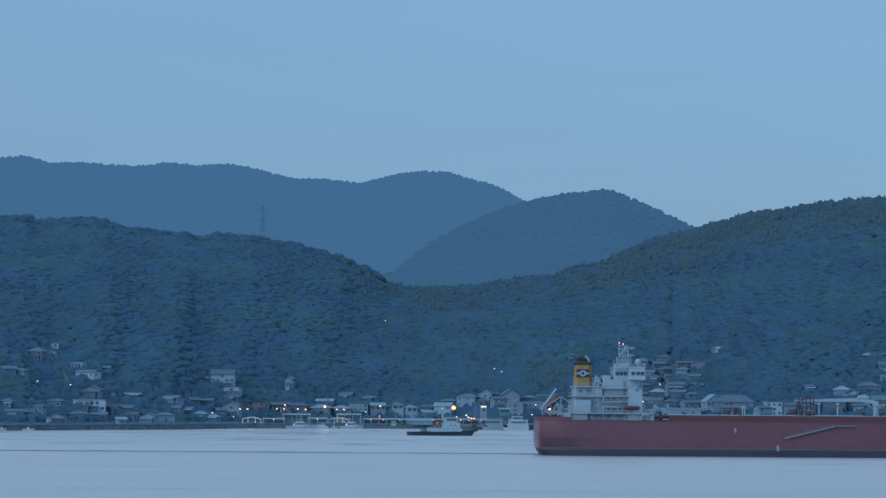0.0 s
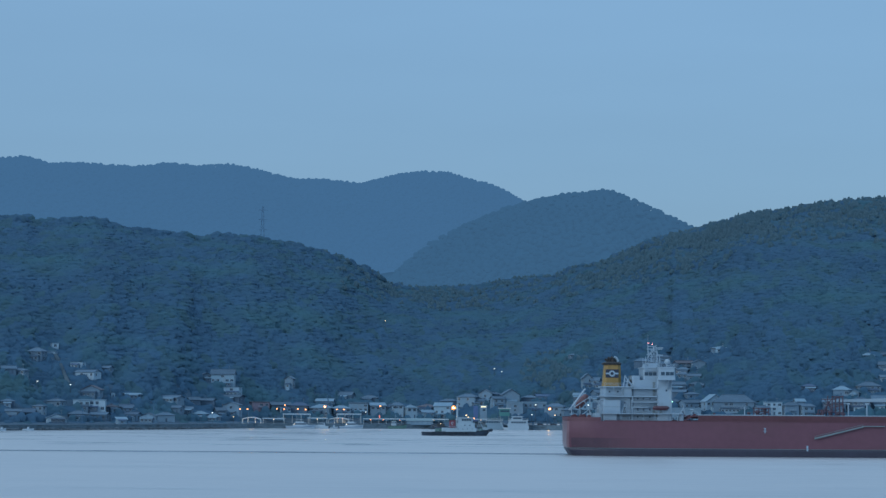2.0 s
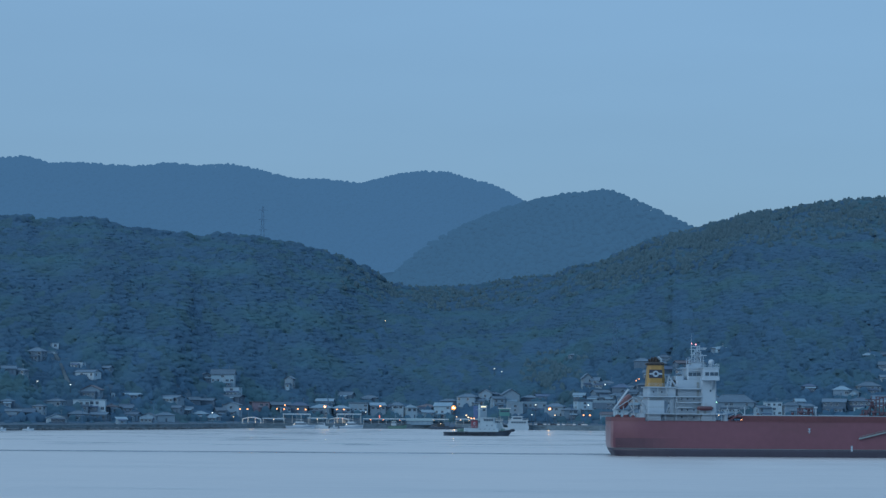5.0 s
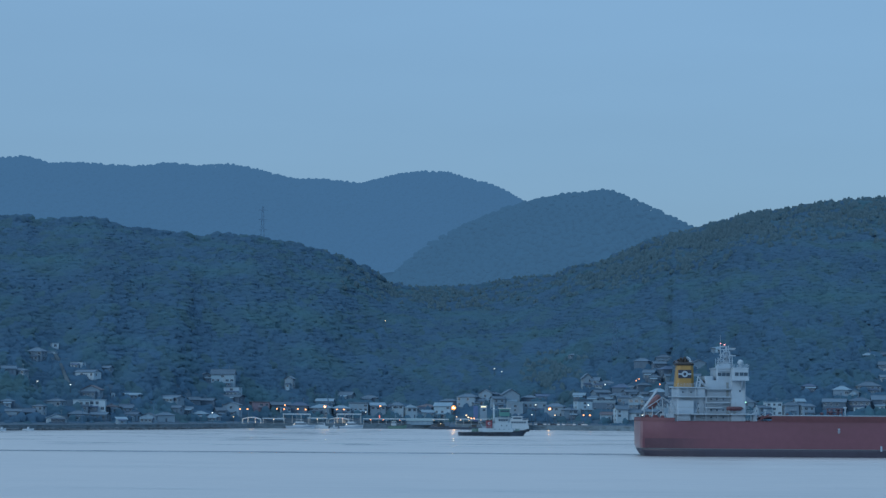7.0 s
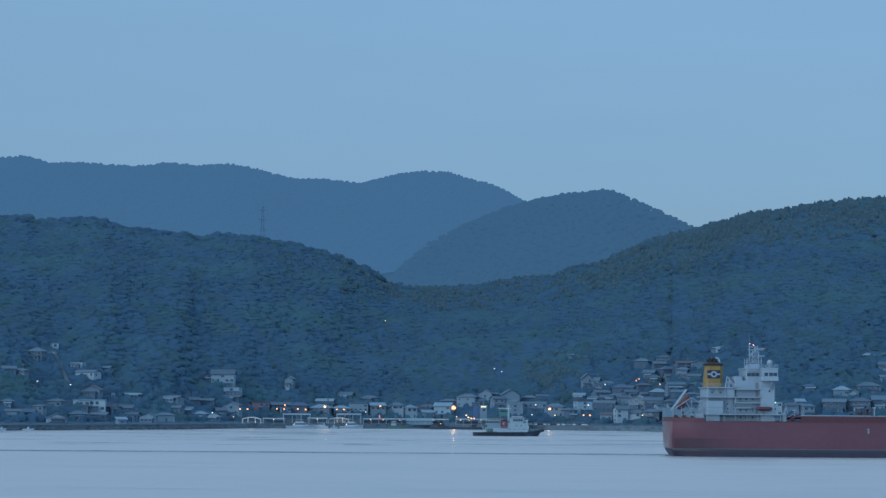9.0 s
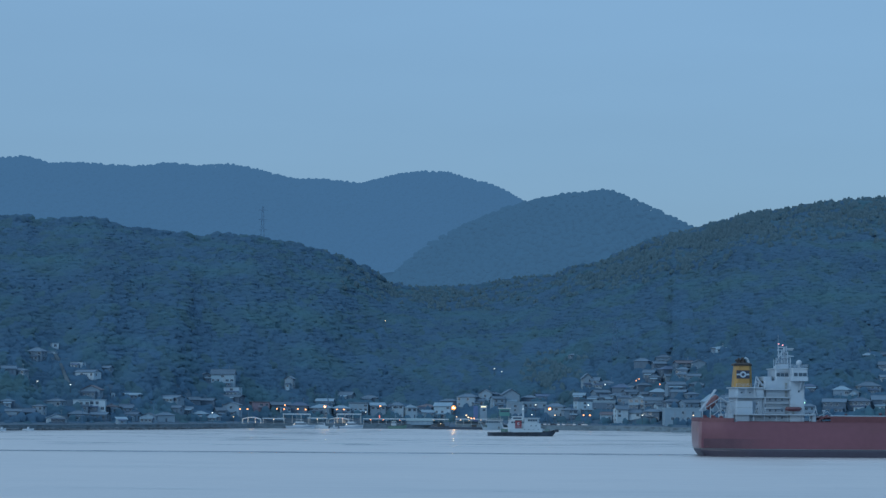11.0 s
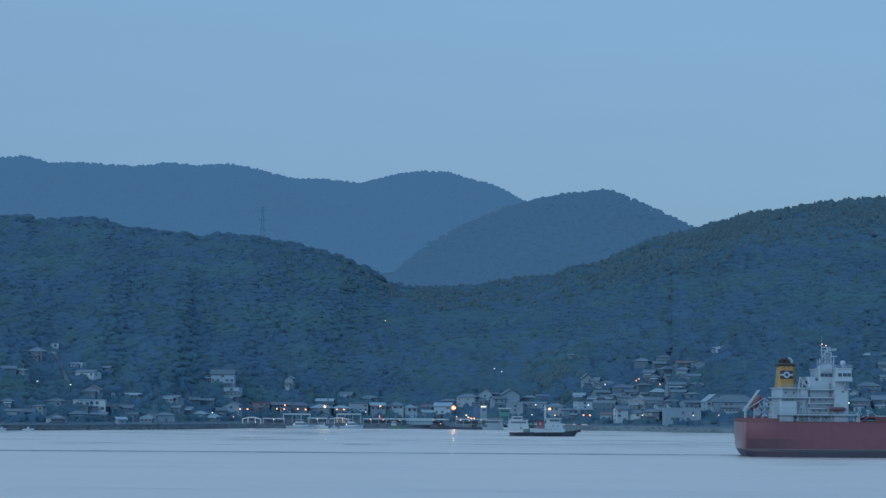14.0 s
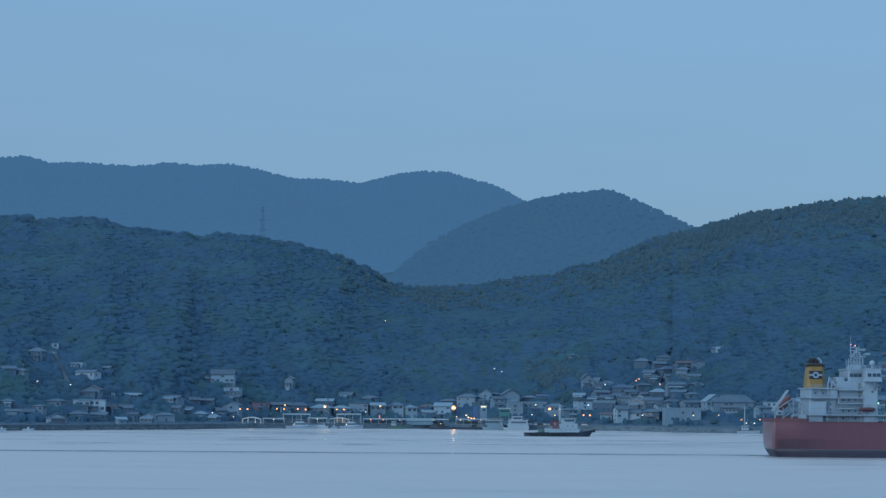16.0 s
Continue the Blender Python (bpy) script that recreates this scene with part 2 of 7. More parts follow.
DARK_STEEL = shade("dark_steel", (0.05, 0.055, 0.06), 0.5, 0.3, vary=0.2)
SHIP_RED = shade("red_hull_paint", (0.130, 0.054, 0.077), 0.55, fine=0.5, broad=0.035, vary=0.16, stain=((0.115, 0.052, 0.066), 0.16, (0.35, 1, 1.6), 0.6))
# hull red made lighter for the transom: light from aft put into colour
SHIP_STERN_LIT = shade("glossy_lit_red_stern_paint", (0.175, 0.095, 0.110), 0.28, spec=0.9, fine=0.5, broad=0.035, vary=0.16, stain=((0.115, 0.052, 0.066), 0.16, (0.35, 1, 1.6), 0.6))
SHIP_LOW = shade("darkened_red_paint", (0.076, 0.041, 0.060), 0.55, fine=0.5, broad=0.05, vary=0.18)


def fade_along(m, start, stop, colour):
    """Let a wet stain run out along x into the paint beside it."""
    nt = m.node_tree
    bsdf = nt.nodes["Principled BSDF"]
    old = bsdf.inputs["Base Color"].links[0].from_socket
    tex, split, wobble = nt.nodes.new("ShaderNodeTexCoord"), nt.nodes.new("ShaderNodeSeparateXYZ"), nt.nodes.new("ShaderNodeTexNoise")
    wobble.inputs["Scale"].default_value = 0.6
    add, rng, mix = nt.nodes.new("ShaderNodeMath"), nt.nodes.new("ShaderNodeMapRange"), nt.nodes.new("ShaderNodeMix")
    add.operation, add.inputs[1].default_value = "MULTIPLY_ADD", 6.0
    mix.data_type = "RGBA"
    rng.inputs["From Min"].default_value, rng.inputs["From Max"].default_value = start + 3, stop + 3
    nt.links.new(tex.outputs["Object"], split.inputs[0])
    nt.links.new(tex.outputs["Object"], wobble.inputs["Vector"])
    nt.links.new(wobble.outputs["Fac"], add.inputs[0])
    nt.links.new(split.outputs["X"], add.inputs[2])
    nt.links.new(add.outputs[0], rng.inputs["Value"])
    nt.links.new(rng.outputs["Result"], mix.inputs["Factor"])
    nt.links.new(old, mix.inputs["A"])
    mix.inputs["B"].default_value = (*colour, 1)
    nt.links.new(mix.outputs["Result"], bsdf.inputs["Base Color"])


fade_along(SHIP_LOW, 8, 20, (0.125, 0.052, 0.073))
SHIP_BOOT = shade("dark_antifouling", (0.034, 0.034, 0.057), 0.5, fine=0.5, broad=0.05, vary=0.25)
RIG_RED = shade("dark_red_rig_paint", (0.076, 0.050, 0.072), 0.7, fine=0.7, broad=0.08, vary=0.25)
DECK_RED = shade("red_deck_paint", (0.108, 0.044, 0.057), 0.65, fine=0.7, broad=0.08, vary=0.25)
SHIP_WHITE = shade("white_ship_paint", (0.262, 0.365, 0.455), 0.5, fine=0.7, broad=0.1, vary=0.06, stain=((0.27, 0.32, 0.35), 0.5, (1, 1, 0.25), 0.45))
SHIP_GREY = shade("grey_green_deck_paint", (0.16, 0.21, 0.23), 0.6, vary=0.15)
SHIP_YELLOW = shade("ochre_funnel_paint", (0.270, 0.172, 0.054), 0.5, fine=0.7, broad=0.2, vary=0.1, stain=((0.24, 0.15, 0.06), 0.4, (1, 1, 0.3), 0.4))
SHIP_NAVY = shade("navy_funnel_band", (0.02, 0.03, 0.055), 0.5, vary=0.15)
SOOT = shade("sooty_black_paint", (0.022, 0.022, 0.024), 0.7, vary=0.25)
BOAT_RED = shade("faded_red_lifeboat", (0.080, 0.038, 0.052), 0.5, vary=0.12)
LIFEBOAT_RED = shade("sun_bleached_red_paint", (0.150, 0.078, 0.088), 0.5, vary=0.15)
# black lifted towards blue in the base colour, as haze over the water
TUG_BLACK = shade("hazed_black_hull_paint", (0.026, 0.048, 0.078), 0.5, vary=0.25)
TUG_GREEN = shade("green_deck_paint", (0.07, 0.16, 0.15), 0.6, vary=0.2)
TUG_RED = shade("red_funnel_paint", (0.15, 0.035, 0.055), 0.5, vary=0.12)
# rubber blued by painted haze too
RUBBER = shade("hazed_fender_rubber", (0.018, 0.032, 0.050), 0.8, vary=0.3)
TUG_WHITE = shade("tug_white_paint", (0.275, 0.38, 0.455), 0.5, vary=0.16)
TEAL_PAINT = shade("pale_blue_paint", (0.17, 0.27, 0.35), 0.5, vary=0.15)
BOAT_WHITE = shade("white_boat_gelcoat", (0.30, 0.395, 0.47), 0.4, vary=0.14)
YACHT_WHITE = shade("white_yacht_gelcoat", (0.36, 0.46, 0.54), 0.4, vary=0.1)
BOAT_BLUE = shade("blue_boat_stripe", (0.07, 0.17, 0.33), 0.4, vary=0.1)
CANOPY = shade("pale_canopy_sheet", (0.46, 0.53, 0.56), 0.45, fine=0.8, broad=0.1, vary=0.1)
SHED_ROOF = shade("pale_green_sheet_roof", (0.15, 0.24, 0.28), 0.5, fine=0.8, broad=0.1, vary=0.14)
GREEN_SHEET = shade("green_sheet_roof", (0.055, 0.20, 0.20), 0.5, fine=0.8, broad=0.1, vary=0.12)
FLOOD = glow("floodlight_glow", (1.0, 0.60, 0.27), 20)
# glow of the amber halo put round the large lamps
AMBER_HALO = glow("amber_halo_glow", (1.0, 0.36, 0.11), 1.0)
SODIUM = glow("sodium_lamp_glow", (1.0, 0.36, 0.12), 4.6)
WARM = glow("warm_lamp_glow", (1.0, 0.68, 0.38), 3.4)
COOL_LIGHT = glow("white_lamp_glow", (0.9, 1.0, 0.95), 2.6)
GREEN_LIGHT = glow("green_side_light_glow", (0.45, 1.0, 0.7), 2.6)
PINK_LIGHT = glow("pink_masthead_glow", (1.0, 0.36, 0.34), 3.4)
RED_LIGHT = glow("red_lamp_glow", (1.0, 0.25, 0.16), 0.6)
LIT_WALL = glow("lit_sign_panel", (1.0, 0.86, 0.55), 1.2)


# ---- mesh tools ----
class Geo:
    """Gathers faces of one part."""

    def __init__(self):
        self.v, self.f = [], []

    def add(self, verts, faces):
        k = len(self.v)
        self.v += [tuple(p) for p in verts]
        self.f += [tuple(i + k for i in face) for face in faces]
        return self

    def box(self, x0, x1, y0, y1, z0, z1):
        return self.add([(x, y, z) for z in (z0, z1) for x, y in ((x0, y0), (x1, y0), (x1, y1), (x0, y1))],
                        [(0, 3, 2, 1), (4, 5, 6, 7), (0, 1, 5, 4), (1, 2, 6, 5), (2, 3, 7, 6), (3, 0, 4, 7)])

    def block(self, x0, x1, y0, y1, z0, z1, c=0.15):
        """A box with its upright edges cut off."""
        ring = [(x0 + c, y0), (x1 - c, y0), (x1, y0 + c), (x1, y1 - c), (x1 - c, y1), (x0 + c, y1), (x0, y1 - c), (x0, y0 + c)]
        return self.loft([[(x, y, z) for x, y in ring] for z in (z0, z1)])

    def loft(self, rings, caps=True):
        n = len(rings[0])
        verts = [p for ring in rings for p in ring]
        faces = [(i * n + j, i * n + (j + 1) % n, (i + 1) * n + (j + 1) % n, (i + 1) * n + j) for i in range(len(rings) - 1) for j in range(n)]
        if caps:
            faces += [tuple(range(n))[::-1], tuple(range((len(rings) - 1) * n, len(rings) * n))]
        return self.add(verts, faces)

    def strip(self, rows):
        """A skin between open rows of points."""
        n = len(rows[0])
        return self.add([p for row in rows for p in row], [(i * n + j, i * n + j + 1, i * n + n + j + 1, i * n + n + j) for i in range(len(rows) - 1) for j in range(n - 1)])

    def rod(self, a, b, r, r2=None, n=6):
        a, b = Vector(a), Vector(b)
        r2 = r if r2 is None else r2
        q = (b - a).to_track_quat("Z", "Y")
        ring = [Vector((math.cos(2 * math.pi * i / n), math.sin(2 * math.pi * i / n), 0)) for i in range(n)]
        return self.loft([[a + q @ (p * r) for p in ring], [b + q @ (p * r2) for p in ring]])

    def ball(self, c, rx, ry=None, rz=None, n=8, m=5):
        ry, rz = ry or rx, rz or rx
        rings = []
        for i in range(m + 1):
            w = math.pi * (i + 0.02) / (m + 0.04) - math.pi / 2
            rings.append([(c[0] + rx * math.cos(w) * math.cos(2 * math.pi * j / n), c[1] + ry * math.cos(w) * math.sin(2 * math.pi * j / n), c[2] + rz * math.sin(w)) for j in range(n)])
        return self.loft(rings)

    def prism(self, outline, y0, y1):
        """An outline in x and z, carried from y0 to y1."""
        return self.loft([[(x, y0, z) for x, z in outline], [(x, y1, z) for x, z in outline]])

    def mesh(self, name, material, smooth=False):
        me = bpy.data.meshes.new(name)
        me.from_pydata(self.v, [], self.f)
        bm = bmesh.new()
        bm.from_mesh(me)
        bmesh.ops.recalc_face_normals(bm, faces=bm.faces)
        bm.to_mesh(me)
        bm.free()
        me.materials.append(material)
        if smooth:
            me.polygons.foreach_set("use_smooth", [True] * len(me.polygons))
        return me


def part(name, geo, material, parent, label="", at=None, smooth=False):
    me = geo.mesh(name, material, smooth) if isinstance(geo, Geo) else geo
    ob = new(name, me)
    ob.parent = parent
    if at is not None:
        ob.matrix_basis = at
    if label:
        tagged(ob, label)
    return ob


def thing(name, m, label, category, group="", kind=""):
    ob = new(name)
    ob.empty_display_size = 0.5
    ob.matrix_basis = m
    return tagged(ob, label, category, group, kind)


def structure(name, geo, material, label, category, smooth=False):
    ob = new(name, geo.mesh(name, material, smooth) if isinstance(geo, Geo) else geo)
    return tagged(ob, label, category, kind="structure")


def ease(a, b, v):
    k = np.clip((v - a) / (b - a), 0, 1)
    return k * k * (3 - 2 * k)


# ---- the land across the strait ----
# Ridge lines: bearing (x over y) and rise (height over the eye, per metre of distance).
FRONT = np.array([
    (-0.60, 0.035), (-0.35, 0.066), (-0.2040, 0.0742), (-0.1769, 0.0730), (-0.1683, 0.0736), (-0.1622, 0.0711), (-0.1397, 0.0722), (-0.1261, 0.0684), (-0.1024, 0.0668),
    (-0.0983, 0.0652), (-0.0900, 0.0666), (-0.0776, 0.0658), (-0.0573, 0.0621), (-0.0414, 0.0575), (-0.0301, 0.0526), (-0.0211, 0.0470), (-0.0098, 0.0453),
    (0.0105, 0.0461), (0.0195, 0.0471), (0.0273, 0.0492), (0.0442, 0.0504), (0.0543, 0.0546), (0.0622, 0.0553), (0.0735, 0.0603), (0.0825, 0.0645),
    (0.0937, 0.0673), (0.1027, 0.0694), (0.1118, 0.0728), (0.1230, 0.0760), (0.1366, 0.0777), (0.1524, 0.0808), (0.1767, 0.0828), (0.2065, 0.0848), (0.38, 0.075), (0.60, 0.04)])
MID = np.array([
    (-0.60, 0.0), (-0.0501, 0.0194), (-0.0300, 0.0420), (-0.0211, 0.0488), (-0.0144, 0.0557), (-0.0054, 0.0629), (0.0036, 0.0682), (0.0148, 0.0735), (0.0260, 0.0779), (0.0396, 0.0818),
    (0.0531, 0.0837), (0.0621, 0.0849), (0.0666, 0.0849), (0.0734, 0.0820), (0.0847, 0.0774), (0.0937, 0.0731), (0.1016, 0.0698), (0.1230, 0.0589), (0.60, 0.0)])
FAR = np.array([
    (-0.60, 0.06), (-0.2044, 0.0969), (-0.1773, 0.0961), (-0.1671, 0.0967), (-0.1569, 0.0940), (-0.1479, 0.0945), (-0.1230, 0.0929), (-0.1095, 0.0946), (-0.0982, 0.0933), (-0.0869, 0.0943),
    (-0.0756, 0.0925), (-0.0598, 0.0883), (-0.0485, 0.0884), (-0.0327, 0.0867), (-0.0214, 0.0900), (-0.0102, 0.0916), (0.0011, 0.0917), (0.0102, 0.0888), (0.0192, 0.0869),
    (0.0249, 0.0840), (0.0317, 0.0804), (0.0486, 0.0708), (0.0937, 0.0519), (0.60, 0.02)])
SHORE = np.array([(-0.60, 1180), (-0.25, 1225), (-0.1754, 1277), (-0.1081, 1371), (-0.0744, 1451), (0.0, 1487), (0.0265, 1455), (0.0692, 1436), (0.0908, 1412), (0.0918, 1376), (0.1275, 1355), (0.25, 1330), (0.60, 1250)])
CREST = np.array([(-0.60, 1900), (-0.20, 1950), (-0.10, 2020), (-0.02, 2200), (0.02, 2260), (0.06, 2150), (0.12, 2050), (0.25, 2000), (0.60, 1900)])
MID_Y, FAR_Y = 3050.0, 4300.0
CANOPY_H = 6.5


def look_up(table, u):
    return np.interp(u, table[:, 0], table[:, 1])


def shore_y(u):
    return look_up(SHORE, u)


def ground_z(u, y):
    """Height of the ground at bearing u and distance y."""
    u, y = np.asarray(u, float), np.asarray(y, float)
    shore, crest = shore_y(u), look_up(CREST, u)
    top = 17 + crest * look_up(FRONT, u) - CANOPY_H
    start = shore + 60
    t = np.clip((y - start) / (crest - start), 0, 1)
    s = t * (1.35 - 0.35 * t)
    spur = np.sin(u * 95 + y * 0.004 + 1.0) + 0.7 * np.sin(u * 230 - y * 0.007) + 0.5 * np.sin(u * 47 + y * 0.011)
    near = 2.6 + 1.2 * ease(0, 60, y - shore) + (top - 3.8) * s + 2.0 * spur * s * (1 - s) * 4
    near = near * (1 - 0.55 * ease(0, 520, y - crest))
    mid = (17 + MID_Y * look_up(MID, u) - 6.5) * (1 - np.clip((MID_Y - y) / 820, 0, 1) * 0.8) * (1 - 0.6 * ease(0, 600, y - MID_Y))
    far = (17 + FAR_Y * look_up(FAR, u) - 7) * (1 - np.clip((FAR_Y - y) / 1500, 0, 1) * 0.8) * (1 - 0.6 * ease(0, 500, y - FAR_Y))
    mid = np.where(y > 2450, mid, -50)
    far = np.where(y > 3291, far, -50)
    z = np.maximum(np.maximum(near, mid), far)
    return np.where(y < shore - 0.5, -4.0, z)


def ground_at(x, y):
    return float(ground_z(x / y, y))


def sheet(name, us, ys_of, material, label, category):
    """A sheet of ground over bearings and distances."""
    ys = np.array([ys_of(u) for u in us])
    z = ground_z(us[:, None], ys)
    verts = np.stack([us[:, None] * ys, ys, z], -1).reshape(-1, 3)
    n = ys.shape[1]
    faces = [(i * n + j, i * n + n + j, i * n + n + j + 1, i * n + j + 1) for i in range(len(us) - 1) for j in range(n - 1)]
    me = bpy.data.meshes.new(name)
    me.from_pydata(verts.tolist(), [], faces)
    me.materials.append(material)
    me.polygons.foreach_set("use_smooth", [True] * len(me.polygons))
    return structure(name, me, material, label, category)


def land():
    us = np.concatenate([np.linspace(-0.6, -0.22, 30)[:-1], np.linspace(-0.22, 0.22, 300), np.linspace(0.22, 0.6, 30)[1:]])
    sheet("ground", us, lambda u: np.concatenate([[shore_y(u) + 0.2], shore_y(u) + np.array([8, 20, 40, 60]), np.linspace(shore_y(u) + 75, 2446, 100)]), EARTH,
          "dark wooded hillside rising behind a harbour town", "hill")
    sheet("backdrop_ridge", us[::2], lambda u: np.linspace(2440, 3296, 60), EARTH_MID, "wooded ridge beyond the pass, blue haze put in as glow", "hills")
    sheet("backdrop_mountains", us[::2], lambda u: np.linspace(3292, 4900, 90), EARTH_FAR, "far wooded mountains, pale blue haze put in as glow", "hills")
    sea = Geo()
    for x0 in range(-4500, 4500, 900):
        for y0 in range(-3000, 5400, 1200):
            sea.add([(x0, y0, 0), (x0 + 900, y0, 0), (x0 + 900, y0 + 1200, 0), (x0, y0 + 1200, 0)], [(0, 1, 2, 3)])
    me = bpy.data.meshes.new("water")
    me.from_pydata(sea.v, [], sea.f)
    me.materials.append(WATER)
    structure("water", me, WATER, "calm rippled sea under a dusk sky", "water")
    # a seawall of concrete along the whole shore, with a coping
    wall, coping = Geo(), Geo()
    us = np.unique(np.concatenate([np.linspace(-0.6, 0.6, 160), SHORE[:, 0]]))
    pts = [(u * shore_y(u), shore_y(u)) for u in us]
    wall.strip([[(x, y + d, z) for x, y in pts] for d, z in ((0, -3), (0, 2.5), (1.2, 2.5), (1.2, -3))])
    coping.strip([[(x, y + d, z) for x, y in pts] for d, z in ((1.2, 2.5), (-0.15, 2.5), (-0.15, 2.8), (1.2, 2.8))])
    w = structure("wall_quay", wall, SEAWALL, "stained dark concrete seawall along the harbour", "seawall")
    part("coping", coping, QUAY, w, "pale concrete coping")
    # tumbled rock at the foot of the wall along the western shore
    rng = np.random.default_rng(31)
    stones = Geo()
    for _ in range(620):
        u = rng.uniform(-0.21, -0.084)
        y = float(shore_y(u)) - rng.uniform(0.2, 5.0)
        r = rng.uniform(0.5, 1.5)
        stones.ball((u * y, y, rng.uniform(-0.4, 0.5)), r * rng.uniform(0.8, 1.6), r, r * rng.uniform(0.5, 0.9), n=6, m=3)
    tagged(new("shore_rocks", stones.mesh("shore_rocks", ROCK)), "dark wet rocks at the foot of the seawall", "rocks", kind="stuff")
    # the near shore, on which the camera stands
    bank = Geo()
    bank.loft([[(-900, -1200, z), (900, -1200, z), (900, 18 - z, z), (-900, 18 - z, z)] for z in (-3, 15.3)])
    structure("ground_bank", bank, EARTH, "grassy bank above the near shore", "bank")


land()


# ---- the tanker ----
BEAM = 16.0
LENGTH = 205.0


def hull_half(x, z):
    """Half breadth of the hull at x from the stern and height z."""
    low = 1 - ease(-4, 9, z)
    aft = 0.84 + 0.16 * float(ease(-2, 9, x))
    aft -= low * 0.30 * float(1 - ease(0, 18, x))
    fore = 1.0
    k = (x - 165 + 6 * low) / (LENGTH - 165)
    if k > 0:
        fore = max(0.02, 1 - k ** 2.2)
    return BEAM * aft * fore


def hull_ring(z):
    """The hull's outline at height z, from the stern's middle round by starboard to the bow and back."""
    lift = 1.9 * min(1.0, max(0.0, (4.2 - z) / 4.2)) ** 2
    c = hull_half(0, z)
    side = [(-1.0 + lift, 0.0), (-0.85 + lift, c * 0.45), (-0.5 + lift, c * 0.8), (-0.15 + lift, c * 0.98), (0.3 + lift, hull_half(0.3, z)), (1.0 + lift, hull_half(1.0, z))]
    for x in (3, 4.5, 6, 8, 10, 12.5, 15, 18, 21, 26, 33, 40, 60, 80, 100, 120, 140, 165, 172, 180, 187, 193, 198, 202):
        side.append((x, hull_half(x, z)))
    side.append((LENGTH - 3 * float(1 - ease(-4, 9, z)), 0.0))
    return [(x, -y, z) for x, y in side] + [(x, y, z) for x, y in side[-2:0:-1]]


def window_mesh(name, w, h, t=0.06):
    return Geo().box(-w / 2, w / 2, -t, 0, -h / 2, h / 2).mesh(name, GLASS)


def rail(geo, pts, z, h=1.05, step=2.0, r=0.03):
    """A guard rail along pts, at height z: posts and three bars."""
    for (ax, ay), (bx, by) in zip(pts, pts[1:]):
        n = max(1, int(math.hypot(bx - ax, by - ay) / step))
        for i in range(n + 1):
            x, y = ax + (bx - ax) * i / n, ay + (by - ay) * i / n
            geo.rod((x, y, z), (x, y, z + h), r, n=4)
        for k in (0.4, 0.7, 1.0):
            geo.rod((ax, ay, z + h * k), (bx, by, z + h * k), r, n=4)


